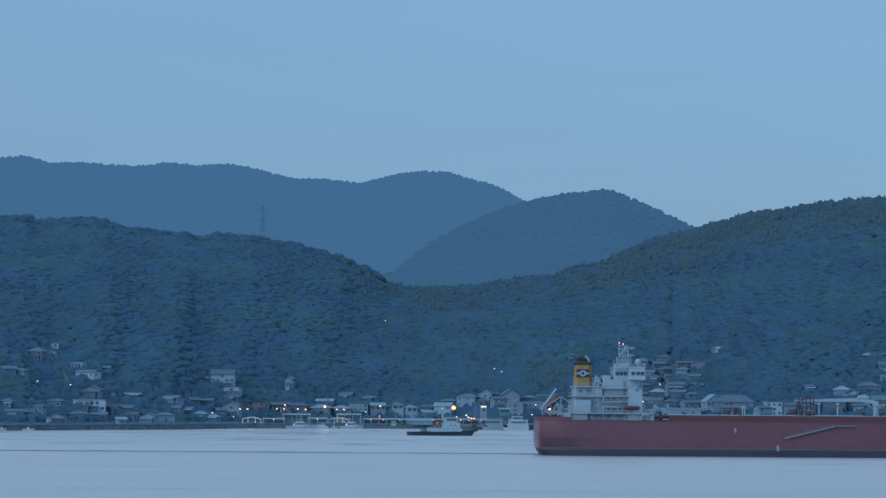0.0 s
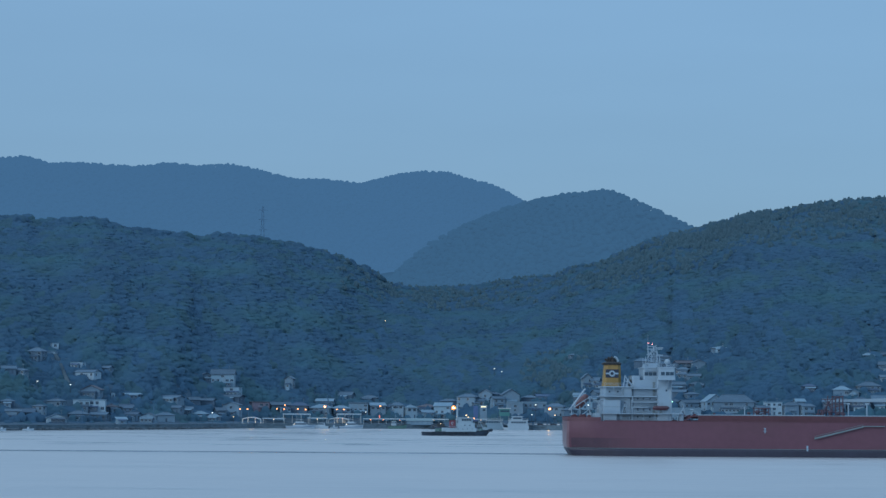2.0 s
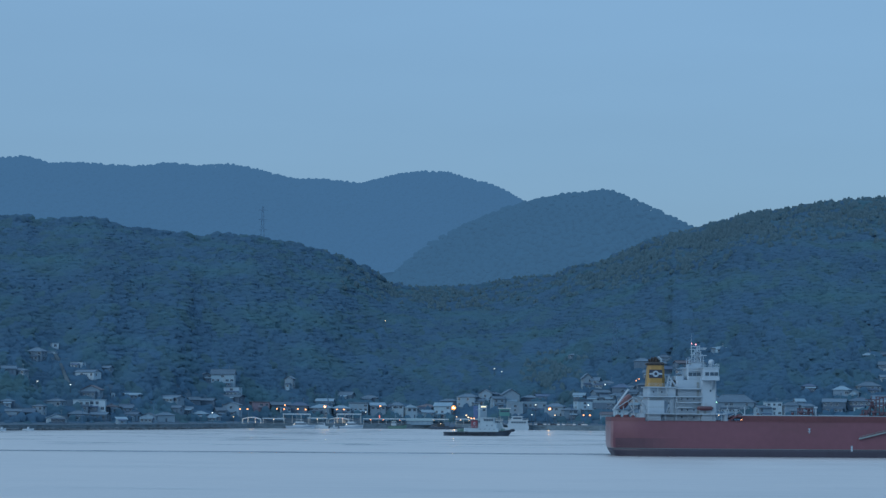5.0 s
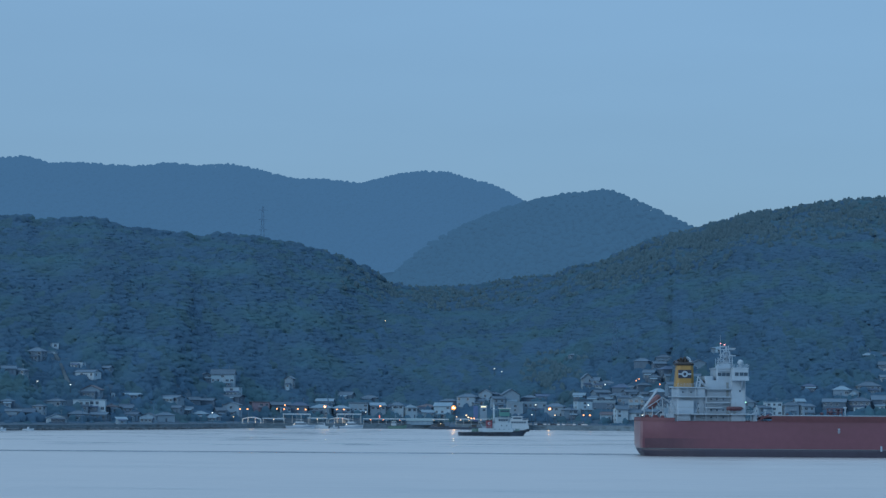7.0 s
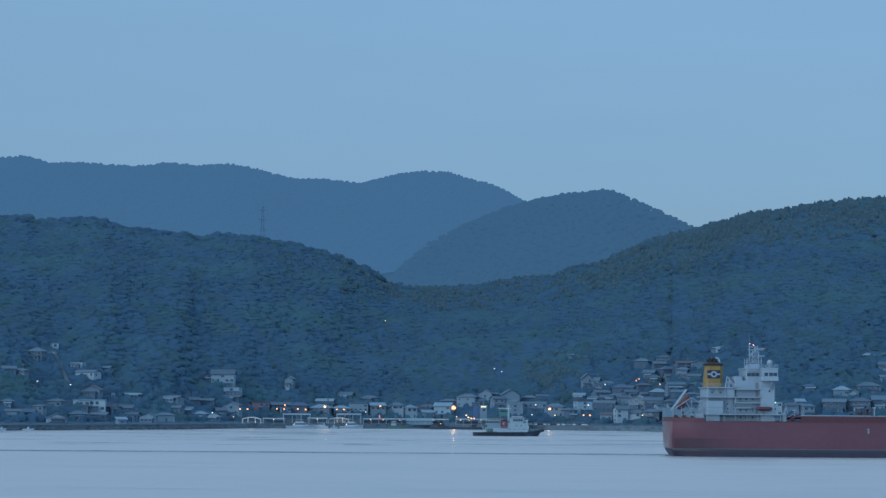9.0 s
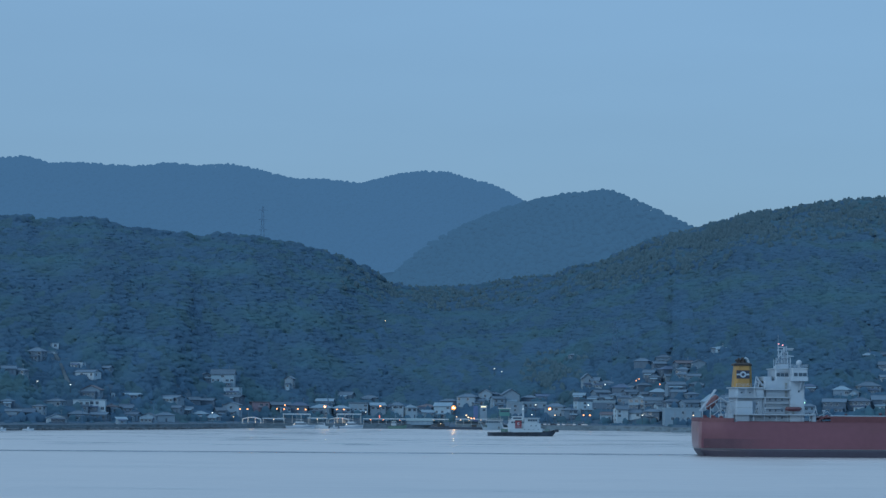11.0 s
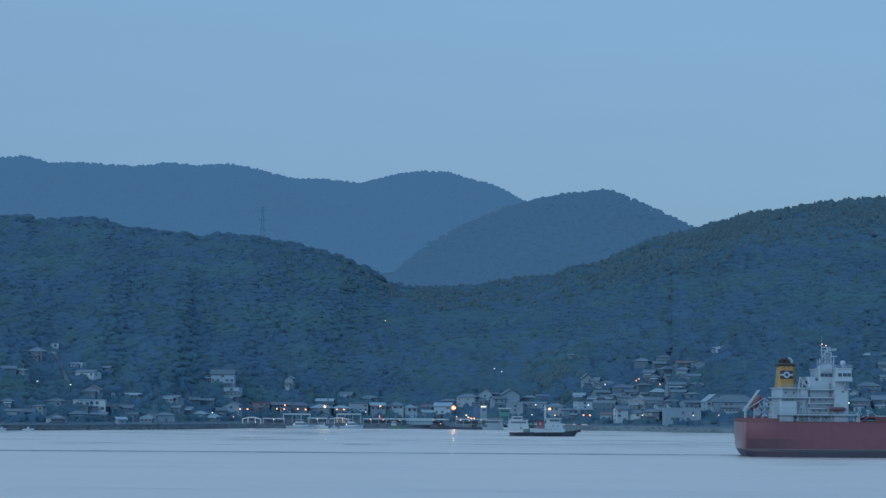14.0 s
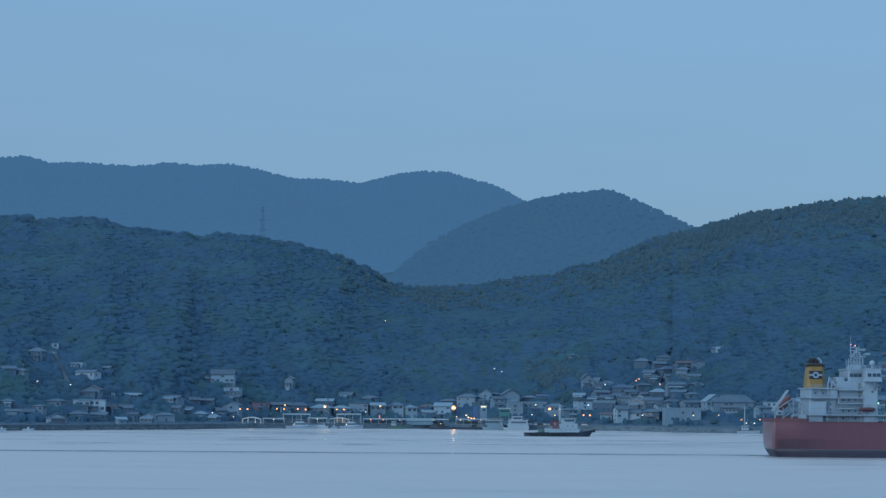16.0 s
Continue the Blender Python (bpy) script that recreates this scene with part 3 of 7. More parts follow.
def tanker():
    ship = thing("tanker", pose(30.1, 796, 0), "red-hulled oil tanker under way, white deckhouse and ochre funnel aft", "ship")
    rows = [hull_ring(z) for z in (2.5, 3.1, 3.6, 4.2, 4.9, 5.6, 7.2, 9.0, 10.9)]
    part("hull", Geo().strip([row[4:-3] for row in rows]), SHIP_RED, ship, "dull red painted steel topsides", smooth=True)
    part("transom", Geo().strip([row[-4:] + row[:5] for row in rows]), SHIP_STERN_LIT, ship, "glossy red rounded transom stern, lightened as if lit from aft", smooth=True)
    part("boot_top", Geo().loft([hull_ring(z) for z in (-3, -1, 0, 0.8, 1.6, 2.3)]), SHIP_BOOT, ship, "dark underwater paint at the waterline", smooth=True)
    part("load_line", Geo().loft([[(x * 1.0002 - 0.02, y * 1.002, z) for x, y, z in hull_ring(h)] for h, z in ((2.34, 2.34), (2.47, 2.47))], caps=False), SHIP_GREY, ship, "thin pale line above the boot top")
    deck_ring = hull_ring(10.9)
    part("deck", Geo().add([(x, y, 10.82) for x, y, z in deck_ring], [tuple(range(len(deck_ring)))]), DECK_RED, ship, "worn red steel deck")
    # darkened band low on each quarter, in the hull's own facets
    rings = [hull_ring(z) for z in (2.5, 3.6, 4.9, 5.6)]
    for s in (-1, 1):
        cols = [k for k, p in enumerate(rings[0]) if 0.9 <= p[0] <= 21 and p[1] * s > 0]
        band = Geo()
        for a, b in zip(cols, cols[1:]):
            for lo, hi in zip(rings, rings[1:]):
                band.add([(p[0], p[1] + s * 0.03, p[2]) for p in (lo[a], lo[b], hi[b], hi[a])], [(0, 1, 2, 3)])
        part("stain_band", band, SHIP_LOW, ship, "wet darkened band above the waterline", smooth=True)
    # bulwark round the stern and sheer strake forward
    bul = Geo()
    ring = [p for p in hull_ring(10.9) if p[0] < 11]
    ring = sorted([p for p in ring if p[1] < 0], key=lambda p: -p[0]) + sorted([p for p in ring if p[1] >= 0], key=lambda p: p[0])
    for a, b in zip(ring, ring[1:]):
        for e in (0.0, 0.12):
            k = 1 - e / 10
            bul.add([(a[0] + e, a[1] * k, 10.8), (b[0] + e, b[1] * k, 10.8), (b[0] + e, b[1] * k, 12.0), (a[0] + e, a[1] * k, 12.0)], [(0, 1, 2, 3)])
        bul.add([(a[0], a[1], 12.0), (b[0], b[1], 12.0), (b[0] + .12, b[1] * .988, 12.0), (a[0] + .12, a[1] * .988, 12.0)], [(0, 1, 2, 3)])
    part("bulwark", bul, DECK_RED, ship, "red steel bulwark round the stern")
    xs = [11, 20, 26, 40, 60, 80, 100, 120, 140, 165]
    for s in (-1, 1):
        gunwale = Geo().loft([[(a, s * (hull_half(a, 10.9) + e), 10.95 + k) for e, k in ((-.14, -.1), (.14, -.1), (.14, .1), (-.14, .1))] for a in xs])
        part("gunwale", gunwale, DECK_RED, ship)
    # --- accommodation tower in tiers ---
    tower = part("deckhouse", Geo().block(20.2, 32.3, -10.8, 10.8, 10.8, 23.7, 0.3), SHIP_WHITE, ship, "white painted steel accommodation block")
    part("side_house", Geo().block(27.8, 32.4, -12.6, 12.6, 10.8, 23.7, 0.3), SHIP_WHITE, tower)
    for z, x0, x1, half in ((13.3, 10.5, 35.4, 13.6), (15.3, 19.8, 25.2, 13.0), (16.9, 19.8, 28.0, 12.8), (18.65, 10.5, 28.1, 13.0), (21.15, 19.8, 28.1, 12.9)):
        slab = part("deck_slab", Geo().block(x0, x1, -half, half, z - 0.3, z, 0.3), SHIP_WHITE, tower)
        for s in (-1, 1):
            g = Geo()
            rail(g, [(x0 + .1, s * (half - 0.1)), (x1 - .1, s * (half - 0.1))], z)
            part("guard_rail", g, SHIP_WHITE, slab)
    # pillars between galleries
    for z0, z1, xs in ((10.9, 13.0, (16.5, 20, 23.5, 27, 31, 34)), (13.3, 15.1, (20.1,)), (16.9, 18.4, (20.1,))):
        for x in xs:
            part("pillar", Geo().box(x - 0.12, x + 0.12, -12.9, -12.65, z0, z1), SHIP_WHITE, tower)
    pane = window_mesh("window", 0.5, 0.6)
    for z in (12.1, 14.4, 17.8):
        for x in (21.8, 23.6, 25.6):
            part("window", pane, GLASS, tower, at=pose(x, -10.8, z))
    part("window", pane, GLASS, tower, at=pose(30.6, -12.6, 20.4))
    door = Geo().block(-0.42, 0.42, -0.06, 0, 0, 1.9, 0.02).mesh("door", SHIP_GREY)
    for x, y, z in ((26.9, -10.8, 13.3), (26.9, -10.8, 18.65), (26.9, -10.8, 21.15), (28.9, -12.6, 13.3)):
        part("door", door, SHIP_GREY, tower, at=pose(x, y, z))
    # bridge with wings, windows and monkey island
    bridge = part("wheelhouse", Geo().block(24.0, 33.0, -9.6, 9.6, 23.7, 27.3, 0.4), SHIP_WHITE, ship, "white navigating bridge with a band of dark windows", at=pose(-0.3, 0, 0))
    part("bridge_wing", Geo().block(28.1, 33.4, -16.0, 16.0, 23.6, 24.85, 0.25), SHIP_WHITE, bridge)
    part("wing_cab", Geo().block(28.4, 33.2, -15.9, -9.6, 24.85, 27.3, 0.2), SHIP_WHITE, bridge)
    part("wing_cab", Geo().block(28.4, 33.2, 9.6, 15.9, 24.85, 27.3, 0.2), SHIP_WHITE, bridge)
    part("roof_slab", Geo().block(23.7, 28.3, -9.9, 9.9, 27.3, 27.65, 0.3).block(28.2, 33.4, -16.1, 16.1, 27.3, 27.65, 0.3), SHIP_WHITE, bridge)
    part("sun_visor", Geo().box(24.2, 28.2, -10.1, -9.6, 26.55, 26.7), SHIP_WHITE, bridge)
    wide = window_mesh("bridge_window", 1.15, 1.05)
    for x in (24.9, 26.2, 27.5):
        part("bridge_window", wide, GLASS, bridge, at=pose(x, -9.62, 25.55))
    for x in (29.5, 31.0, 32.3):
        part("bridge_window", wide, GLASS, bridge, at=pose(x, -15.92, 25.6))
    for i in range(12):
        part("bridge_window", wide, GLASS, bridge, at=pose(33.0, -10.2 + i * 1.85, 25.75, 0, 0, 90))
    for s in (-1, 1):
        bracket = Geo()
        bracket.add([(31.2, s * 12.6, 20.6), (31.2, s * 15.8, 23.4), (31.2, s * 12.6, 23.4), (31.5, s * 12.6, 20.6), (31.5, s * 15.8, 23.4), (31.5, s * 12.6, 23.4)],
                    [(0, 1, 2), (5, 4, 3), (0, 3, 4, 1), (1, 4, 5, 2), (2, 5, 3, 0)])
        part("wing_bracket", bracket, SHIP_WHITE, bridge)
    g = Geo()
    rail(g, [(23.9, -9.7), (28.4, -9.7), (28.4, -15.9), (33.3, -15.9), (33.3, 15.9)], 27.65, step=2.4)
    part("guard_rail", g, SHIP_WHITE, bridge)
    part("chart_room", Geo().block(20.5, 23.2, -8, 8, 20.9, 25.0, 0.3), SHIP_WHITE, bridge)
    part("funnel_deck_vent", Geo().rod((24.3, -8.9, 27.6), (24.3, -8.9, 28.6), 0.35, n=8).rod((24.9, -8.9, 27.6), (24.9, -8.9, 28.2), 0.3, n=8), SHIP_WHITE, bridge)
    part("aft_locker", Geo().block(23.9, 25.2, -9.3, -6.5, 27.6, 28.3, 0.2), SHIP_WHITE, bridge)
    # radar mast
    mast = part("radar_mast", Geo().rod((26.4, -0.6, 27.8), (26.2, -0.6, 34.4), 0.55, 0.28, 8).rod((24.6, -0.6, 27.8), (24.3, -0.6, 35.6), 0.22, 0.12, 6), SHIP_WHITE, ship, "white radar mast with yards and lights", at=pose(1.45, 0, -0.2))
    for z, a, b in ((30.2, 23.2, 28.4), (32.0, 24.0, 28.0), (33.7, 24.0, 28.9), (34.6, 24.3, 26.9)):
        part("yard", Geo().box(a, b, -0.75, -0.45, z - 0.12, z + 0.12), SHIP_WHITE, mast)
    for a, b in (((28.2, -0.6, 27.8), (26.6, -0.6, 32.0)), ((23.0, -0.6, 27.8), (24.3, -0.6, 31.0)), ((24.4, -0.6, 29.0), (26.4, -0.6, 31.0)), ((24.4, -0.6, 31.2), (26.4, -0.6, 29.4)), ((24.4, -0.6, 31.8), (26.2, -0.6, 33.6))):
        part("brace", Geo().rod(a, b, 0.11, n=5), SHIP_WHITE, mast)
    for z in (28.6, 29.4, 30.9, 31.5, 32.7):
        part("rung", Geo().box(24.4, 26.4, -0.68, -0.52, z - 0.06, z + 0.06), SHIP_WHITE, mast)
    for x, z in ((23.2, 29.2), (22.6, 30.8), (27.9, 31.2), (28.4, 29.0)):
        part("whip_post", Geo().rod((x, -3.0, 27.8), (x, -3.0, z), 0.09, n=5), SHIP_WHITE, mast)
    part("radar_scanner", Geo().box(26.6, 29.2, -0.8, -0.4, 33.95, 34.25), SHIP_WHITE, mast)
    part("radar_scanner", Geo().box(26.9, 29.0, -2.3, -2.0, 31.6, 31.9), SHIP_WHITE, mast)
    part("whip_antenna", Geo().rod((24.35, -0.6, 35.4), (24.35, -0.6, 38.4), 0.05, 0.03, 5), SHIP_WHITE, mast)
    part("masthead_light", Geo().ball((24.45, -0.95, 35.6), 0.13), PINK_LIGHT, mast, "lit pinkish masthead lamp")
    part("mast_house", Geo().block(24.0, 27.6, -2.0, 1.0, 27.8, 29.3, 0.2), SHIP_WHITE, mast)
    for z, a, b in ((29.6, 23.4, 28.2), (31.3, 25.2, 27.6), (33.0, 25.4, 27.2)):
        part("mast_platform", Geo().box(a, b, -1.6, 0.4, z - 0.1, z + 0.1), SHIP_WHITE, mast)
    for x, z0, z1, r in ((27.2, 29.6, 33.2, 0.22), (28.0, 27.8, 31.9, 0.12), (25.4, 29.6, 33.6, 0.14), (23.6, 27.8, 31.2, 0.12), (26.9, 33.0, 35.0, 0.1)):
        part("mast_post", Geo().rod((x, -1.2, z0), (x, -1.2, z1), r, n=6), SHIP_WHITE, mast)
    for a, b in (((25.4, -1.2, 29.6), (27.2, -1.2, 31.3)), ((27.2, -1.2, 29.6), (25.4, -1.2, 31.3)), ((25.4, -1.2, 31.3), (27.2, -1.2, 33.0)), ((27.2, -1.2, 31.3), (25.4, -1.2, 33.0)), ((23.6, -1.2, 30.0), (25.4, -1.2, 32.6))):
        part("brace", Geo().rod(a, b, 0.1, n=5), SHIP_WHITE, mast)
    part("masthead_light", Geo().ball((25.7, -0.95, 35.2), 0.16), PINK_LIGHT, mast, "lit pinkish masthead lamp")
    part("radome", Geo().rod((31.2, -9, 27.8), (31.2, -9, 28.6), 0.4, n=8).ball((31.2, -9, 29.3), 0.95, n=10, m=6), SHIP_WHITE, ship, "white satellite dome", smooth=True)
    part("side_light", Geo().ball((32.5, -12.2, 16.9), 0.17), GREEN_LIGHT, ship, "lit green side light")
    # --- engine casing and funnel ---
    casing = part("engine_casing", Geo().block(11.4, 20.2, -10.6, 10.6, 10.8, 21.4, 0.3), SHIP_WHITE, ship, "white engine casing below the funnel")
    part("casing_step", Geo().block(10.0, 11.5, -5.5, 5.5, 10.8, 15.6, 0.2), SHIP_WHITE, casing)
    part("casing_wing", Geo().block(11.1, 16.4, -12.5, 12.5, 13.2, 17.3, 0.25), SHIP_WHITE, casing)
    part("funnel_deck", Geo().block(10.9, 20.3, -12.6, 12.6, 21.3, 21.6, 0.25), SHIP_WHITE, casing)
    part("casing_top", Geo().block(17.2, 20.0, -11.8, 11.8, 18.6, 21.3, 0.25), SHIP_WHITE, casing)
    for x in (11.6, 14.2, 16.8):
        part("deck_stay", Geo().box(x - 0.1, x + 0.1, -12.4, -12.2, 18.6, 21.3), SHIP_WHITE, casing)
    for x, z in ((13.0, 19.9), (15.6, 19.9), (17.9, 14.9), (17.9, 16.4)):
        part("porthole", Geo().rod((x, -10.68, z), (x, -10.55, z), 0.28, n=10), GLASS, casing)
    part("door", Geo().block(17.3, 18.1, -10.67, -10.58, 13.3, 15.1, 0.02), SHIP_GREY, casing, "grey steel door")
    # thin grey strip drawn as a shadow line across the casing side
    part("shade_line", Geo().box(11.1, 16.4, -12.56, -12.5, 15.2, 15.28), SHIP_GREY, casing)
    part("store_house", Geo().block(10.9, 15.3, -12.6, 12.6, 10.8, 13.1, 0.2), SHIP_WHITE, casing)
    for a, b in (((8.9, 10.8), (8.9, 14.6)), ((9.6, 10.8), (9.6, 17.2)), ((8.9, 14.6), (10.9, 14.6)), ((9.6, 17.2), (11.2, 17.2)), ((8.9, 12.8), (10.9, 12.8)), ((9.0, 12.8), (10.8, 14.6))):
        part("ladder_tower", Geo().rod((a[0], -9.0, a[1]), (b[0], -9.0, b[1]), 0.13, n=5), SHIP_WHITE, casing)
    part("ladder", Geo().rod((16.8, -12.3, 13.3), (18.6, -12.3, 18.4), 0.08, n=4).rod((17.4, -12.3, 13.3), (19.2, -12.3, 18.4), 0.08, n=4), SHIP_WHITE, casing)
    for x in (12.2, 14.8):
        part("louvre", Geo().box(x - 0.5, x + 0.5, -12.56, -12.5, 16.6, 17.3), SHIP_WHITE, casing)
    for x in (18.6, 19.2):
        part("casing_pipe", Geo().rod((x + 0.7, -11.2, 11), (x + 0.7, -11.2, 21.4), 0.16, n=6), SHIP_WHITE, casing)
    g = Geo()
    rail(g, [(11.2, -12.4), (20.0, -12.4)], 21.6)
    part("guard_rail", g, SHIP_WHITE, casing)

    def slab_ring(z, x0, x1, h, c=0.9):
        return [(x0 + c, -h, z), (x1 - c, -h, z), (x1, -h + c, z), (x1, h - c, z), (x1 - c, h, z), (x0 + c, h, z), (x0, h - c, z), (x0, -h + c, z)]
    funnel = part("funnel", Geo().loft([slab_ring(21.6, 11.4, 17.2, 4.2), slab_ring(28.4, 12.0, 17.0, 3.9)]), SHIP_YELLOW, ship, "ochre funnel with a dark banner badge")
    part("funnel_cap", Geo().loft([slab_ring(28.4, 11.6, 17.1, 4.2), slab_ring(28.9, 11.3, 17.2, 4.3), slab_ring(29.4, 12.4, 16.6, 3.4)]), SOOT, funnel, "black funnel top")
    for x, y, r, h in ((12.9, -1.8, 0.45, 29.9), (13.9, 1.0, 0.6, 30.3), (14.7, -2.0, 0.6, 30.4), (15.4, 0.6, 0.5, 30.0)):
        part("exhaust_pipe", Geo().rod((x, y, 29.2), (x, y, h), r, n=8).rod((x, y, h), (x - 0.8, y, h + 0.25), r * 0.9, n=8), SOOT, funnel)
    up = [(15.0 + 1.2 * math.cos(w), 29.4 + 1.5 * math.sin(w)) for w in np.linspace(0.0, 1.6, 6)]
    hood = Geo()
    for (ax, az), (bx, bz) in zip(up, up[1:]):
        hood.rod((ax, -2.6, az), (bx, -2.6, bz), 0.3, n=7)
    part("vent_hood", hood, SHIP_WHITE, funnel, "pale curved vent pipe")
    badge = part("badge", Geo().add([(11.9, -4.16, 24.5), (16.0, -4.16, 24.5), (16.0, -4.06, 27.1), (11.9, -4.06, 27.1), (11.9, -3.9, 24.5), (16.0, -3.9, 24.5), (16.0, -3.8, 27.1), (11.9, -3.8, 27.1)],
                                    [(0, 1, 2, 3), (0, 4, 5, 1), (1, 5, 6, 2), (2, 6, 7, 3), (3, 7, 4, 0)]), SHIP_NAVY, funnel, "dark blue rectangular badge", at=pose(0.3, 0, -0.15))
    part("badge_bar", Geo().box(11.95, 15.95, -4.24, -4.1, 25.55, 26.05), SHIP_WHITE, badge)
    disc = Geo()
    disc.loft([[(13.95 + 1.0 * math.cos(w), y, 25.8 + 1.0 * math.sin(w)) for w in np.linspace(0, 2 * math.pi, 16, endpoint=False)] for y in (-4.27, -4.1)])
    part("badge_disc", disc, SHIP_WHITE, badge)
    core = Geo()
    core.loft([[(13.95 + 0.5 * math.cos(w), y, 25.8 + 0.5 * math.sin(w)) for w in np.linspace(0, 2 * math.pi, 12, endpoint=False)] for y in (-4.3, -4.2)])
    part("badge_core", core, SHIP_NAVY, badge)
    # davit frames between funnel and bridge
    for a, b in (((17.7, -6, 21.6), (18.2, -6, 25.0)), ((18.2, -6, 25.0), (20.3, -6, 21.6)), ((18.0, -6, 23.4), (20.9, -6, 22.4)), ((18.6, -8, 21.6), (18.9, -8, 23.8)), ((18.9, -8, 23.8), (20.6, -8, 21.6))):
        part("davit", Geo().rod(a, b, 0.2, n=6), SHIP_WHITE, ship)
    # --- stern: free-fall lifeboat on its ramp, winches ---
    ramp = thing_part_ramp(ship)
    for x, y, s in ((1.6, -9.5, 1.0), (4.2, -10.6, 1.2), (6.6, -11.2, 1.0), (3.0, 4, 1.2), (6.0, 8, 1.2)):
        w = part("mooring_winch", Geo().block(x - 0.9, x + 0.9, y - 0.7, y + 0.7, 10.8, 11.5, 0.1), DECK_RED, ship)
        part("drum", Geo().rod((x, y - 0.9 * s, 12.1), (x, y + 0.9 * s, 12.1), 0.6 * s, n=10), DECK_RED, w)
    part("stern_post", Geo().rod((1.6, -3, 10.8), (1.6, -3, 15.3), 0.16, n=6).rod((0.8, -3, 14.6), (2.6, -3, 14.6), 0.1, n=5), SHIP_WHITE, ship)
    g = Geo()
    rail(g, [(9.2, -13.4), (19, -14.2), (34, -15.4)], 10.9)
    part("guard_rail", g, SHIP_WHITE, ship)
    for x, y in ((8.6, -10.5), (9.4, -12), (6.9, -8)):
        part("locker", Geo().block(x - 0.8, x + 0.8, y - 0.8, y + 0.8, 10.8, 13.2, 0.15), SHIP_WHITE, ship)
    # rescue boat at the side
    boat = part("rescue_boat", Geo().loft([[(26.3, -13.0, 14.6)] * 6] + [[(x, -13.0 + y * k, 14.2 + z) for y, z in ((-1.0, 0.75), (-0.55, 0.05), (0.55, 0.05), (1.0, 0.75), (0.6, 1.35), (-0.6, 1.35))] for x, k in ((26.6, 0.6), (27.4, 1.0), (29.6, 1.0), (30.8, 0.7))] + [[(31.6, -13.0, 15.1)] * 6]), BOAT_RED, ship, "faded red rescue boat on its davit")
    part("davit", Geo().rod((28.9, -11, 13), (28.9, -11.6, 16.4), 0.16, n=6).rod((28.9, -11.6, 16.4), (28.9, -13.0, 16.6), 0.13, n=6).rod((28.9, -13, 16.6), (28.9, -13, 15.1), 0.05, n=4), SHIP_WHITE, ship)
    # --- foredeck: pipes, posts, vents, hose crane ---
    for y, r, z in ((-9, 0.45, 12.2), (-7.6, 0.45, 12.3), (-6.0, 0.5, 12.2), (-4.2, 0.4, 12.2), (4.5, 0.45, 12.2), (6.5, 0.45, 12.2)):
        part("cargo_pipe", Geo().rod((37, y, z), (176, y, z), r, n=8), DECK_RED, ship)
    for i, x in enumerate(range(38, 176, 6)):
        part("pipe_rack", Geo().box(x - 0.15, x + 0.15, -10.2, 7.6, 11.5, 11.8).box(x - 0.15, x + 0.15, -10.2, -9.9, 10.8, 12.9).box(x - .15, x + .15, 7.3, 7.6, 10.8, 12.9), DECK_RED, ship)
    part("side_coaming", Geo().box(40.5, 168, -12.6, -12.3, 10.8, 12.7), DECK_RED, ship, "red steel coaming along the deck")
    walkway = part("catwalk", Geo().box(38.5, 176, -11.4, -10.2, 12.72, 12.9), SHIP_WHITE, ship, "white catwalk along the pipes")
    part("catwalk_pipe", Geo().rod((40.5, -12.45, 12.86), (62.3, -12.45, 12.86), 0.17, n=6).rod((64.3, -12.45, 12.86), (80, -12.45, 12.86), 0.17, n=6).rod((86, -12.45, 12.86), (101, -12.45, 12.86), 0.17, n=6).rod((107, -12.45, 12.86), (166, -12.45, 12.86), 0.17, n=6), SHIP_WHITE, walkway)
    for x, h in ((63.9, 15.4), (87.8, 16.6), (93.6, 16.6), (38.9, 14.4)):
        part("vent_post", Geo().rod((x, -9, 10.8), (x, -9, h), 0.22, n=6).rod((x - .5, -9, h), (x + .5, -9, h), 0.3, n=6), SHIP_WHITE, ship)
    for x, y, h, r in ((59.4, -9, 14.3, 0.9), (61.8, -8, 15.2, 0.7), (56.8, -8, 13.9, 0.6), (101.6, -9, 14.4, 0.8), (107.6, -9, 14.2, 0.8), (82.0, -9.5, 14.4, 0.8), (84.6, -9, 13.8, 0.7), (46, -8, 13.6, 0.5)):
        part("tank_vent", Geo().rod((x, y, 10.8), (x, y, h - 0.5), r * 0.6, n=8).ball((x, y, h - 0.4), r, r, r * 0.7), RIG_RED, ship)
    # slender red derrick tower by the manifold
    derrick = part("derrick_tower", Geo().rod((81.2, -6, 10.8), (81.9, -6, 19.2), 0.2, 0.14, 6), RIG_RED, ship, "dark red derrick tower at the manifold")
    for x in (83.6, 79.4):
        part("tower_leg", Geo().rod((x, -6.6, 10.8), (82.2, -6, 17.5), 0.15, n=5), RIG_RED, derrick)
    for z, w in ((12.6, 2.6), (14.4, 2.0), (16.2, 1.5), (18.0, 2.2)):
        part("tower_beam", Geo().box(82 - w, 82 + w, -6.2, -5.8, z - 0.12, z + 0.12), RIG_RED, derrick)
    for a, b in (((80.0, -6, 11), (83.4, -6, 14.4)), ((83.4, -6, 11), (80.2, -6, 14.4)), ((80.4, -6, 14.4), (83.0, -6, 18.0)), ((83.2, -6, 14.4), (80.8, -6, 18.0))):
        part("tower_brace", Geo().rod(a, b, 0.1, n=4), RIG_RED, derrick)
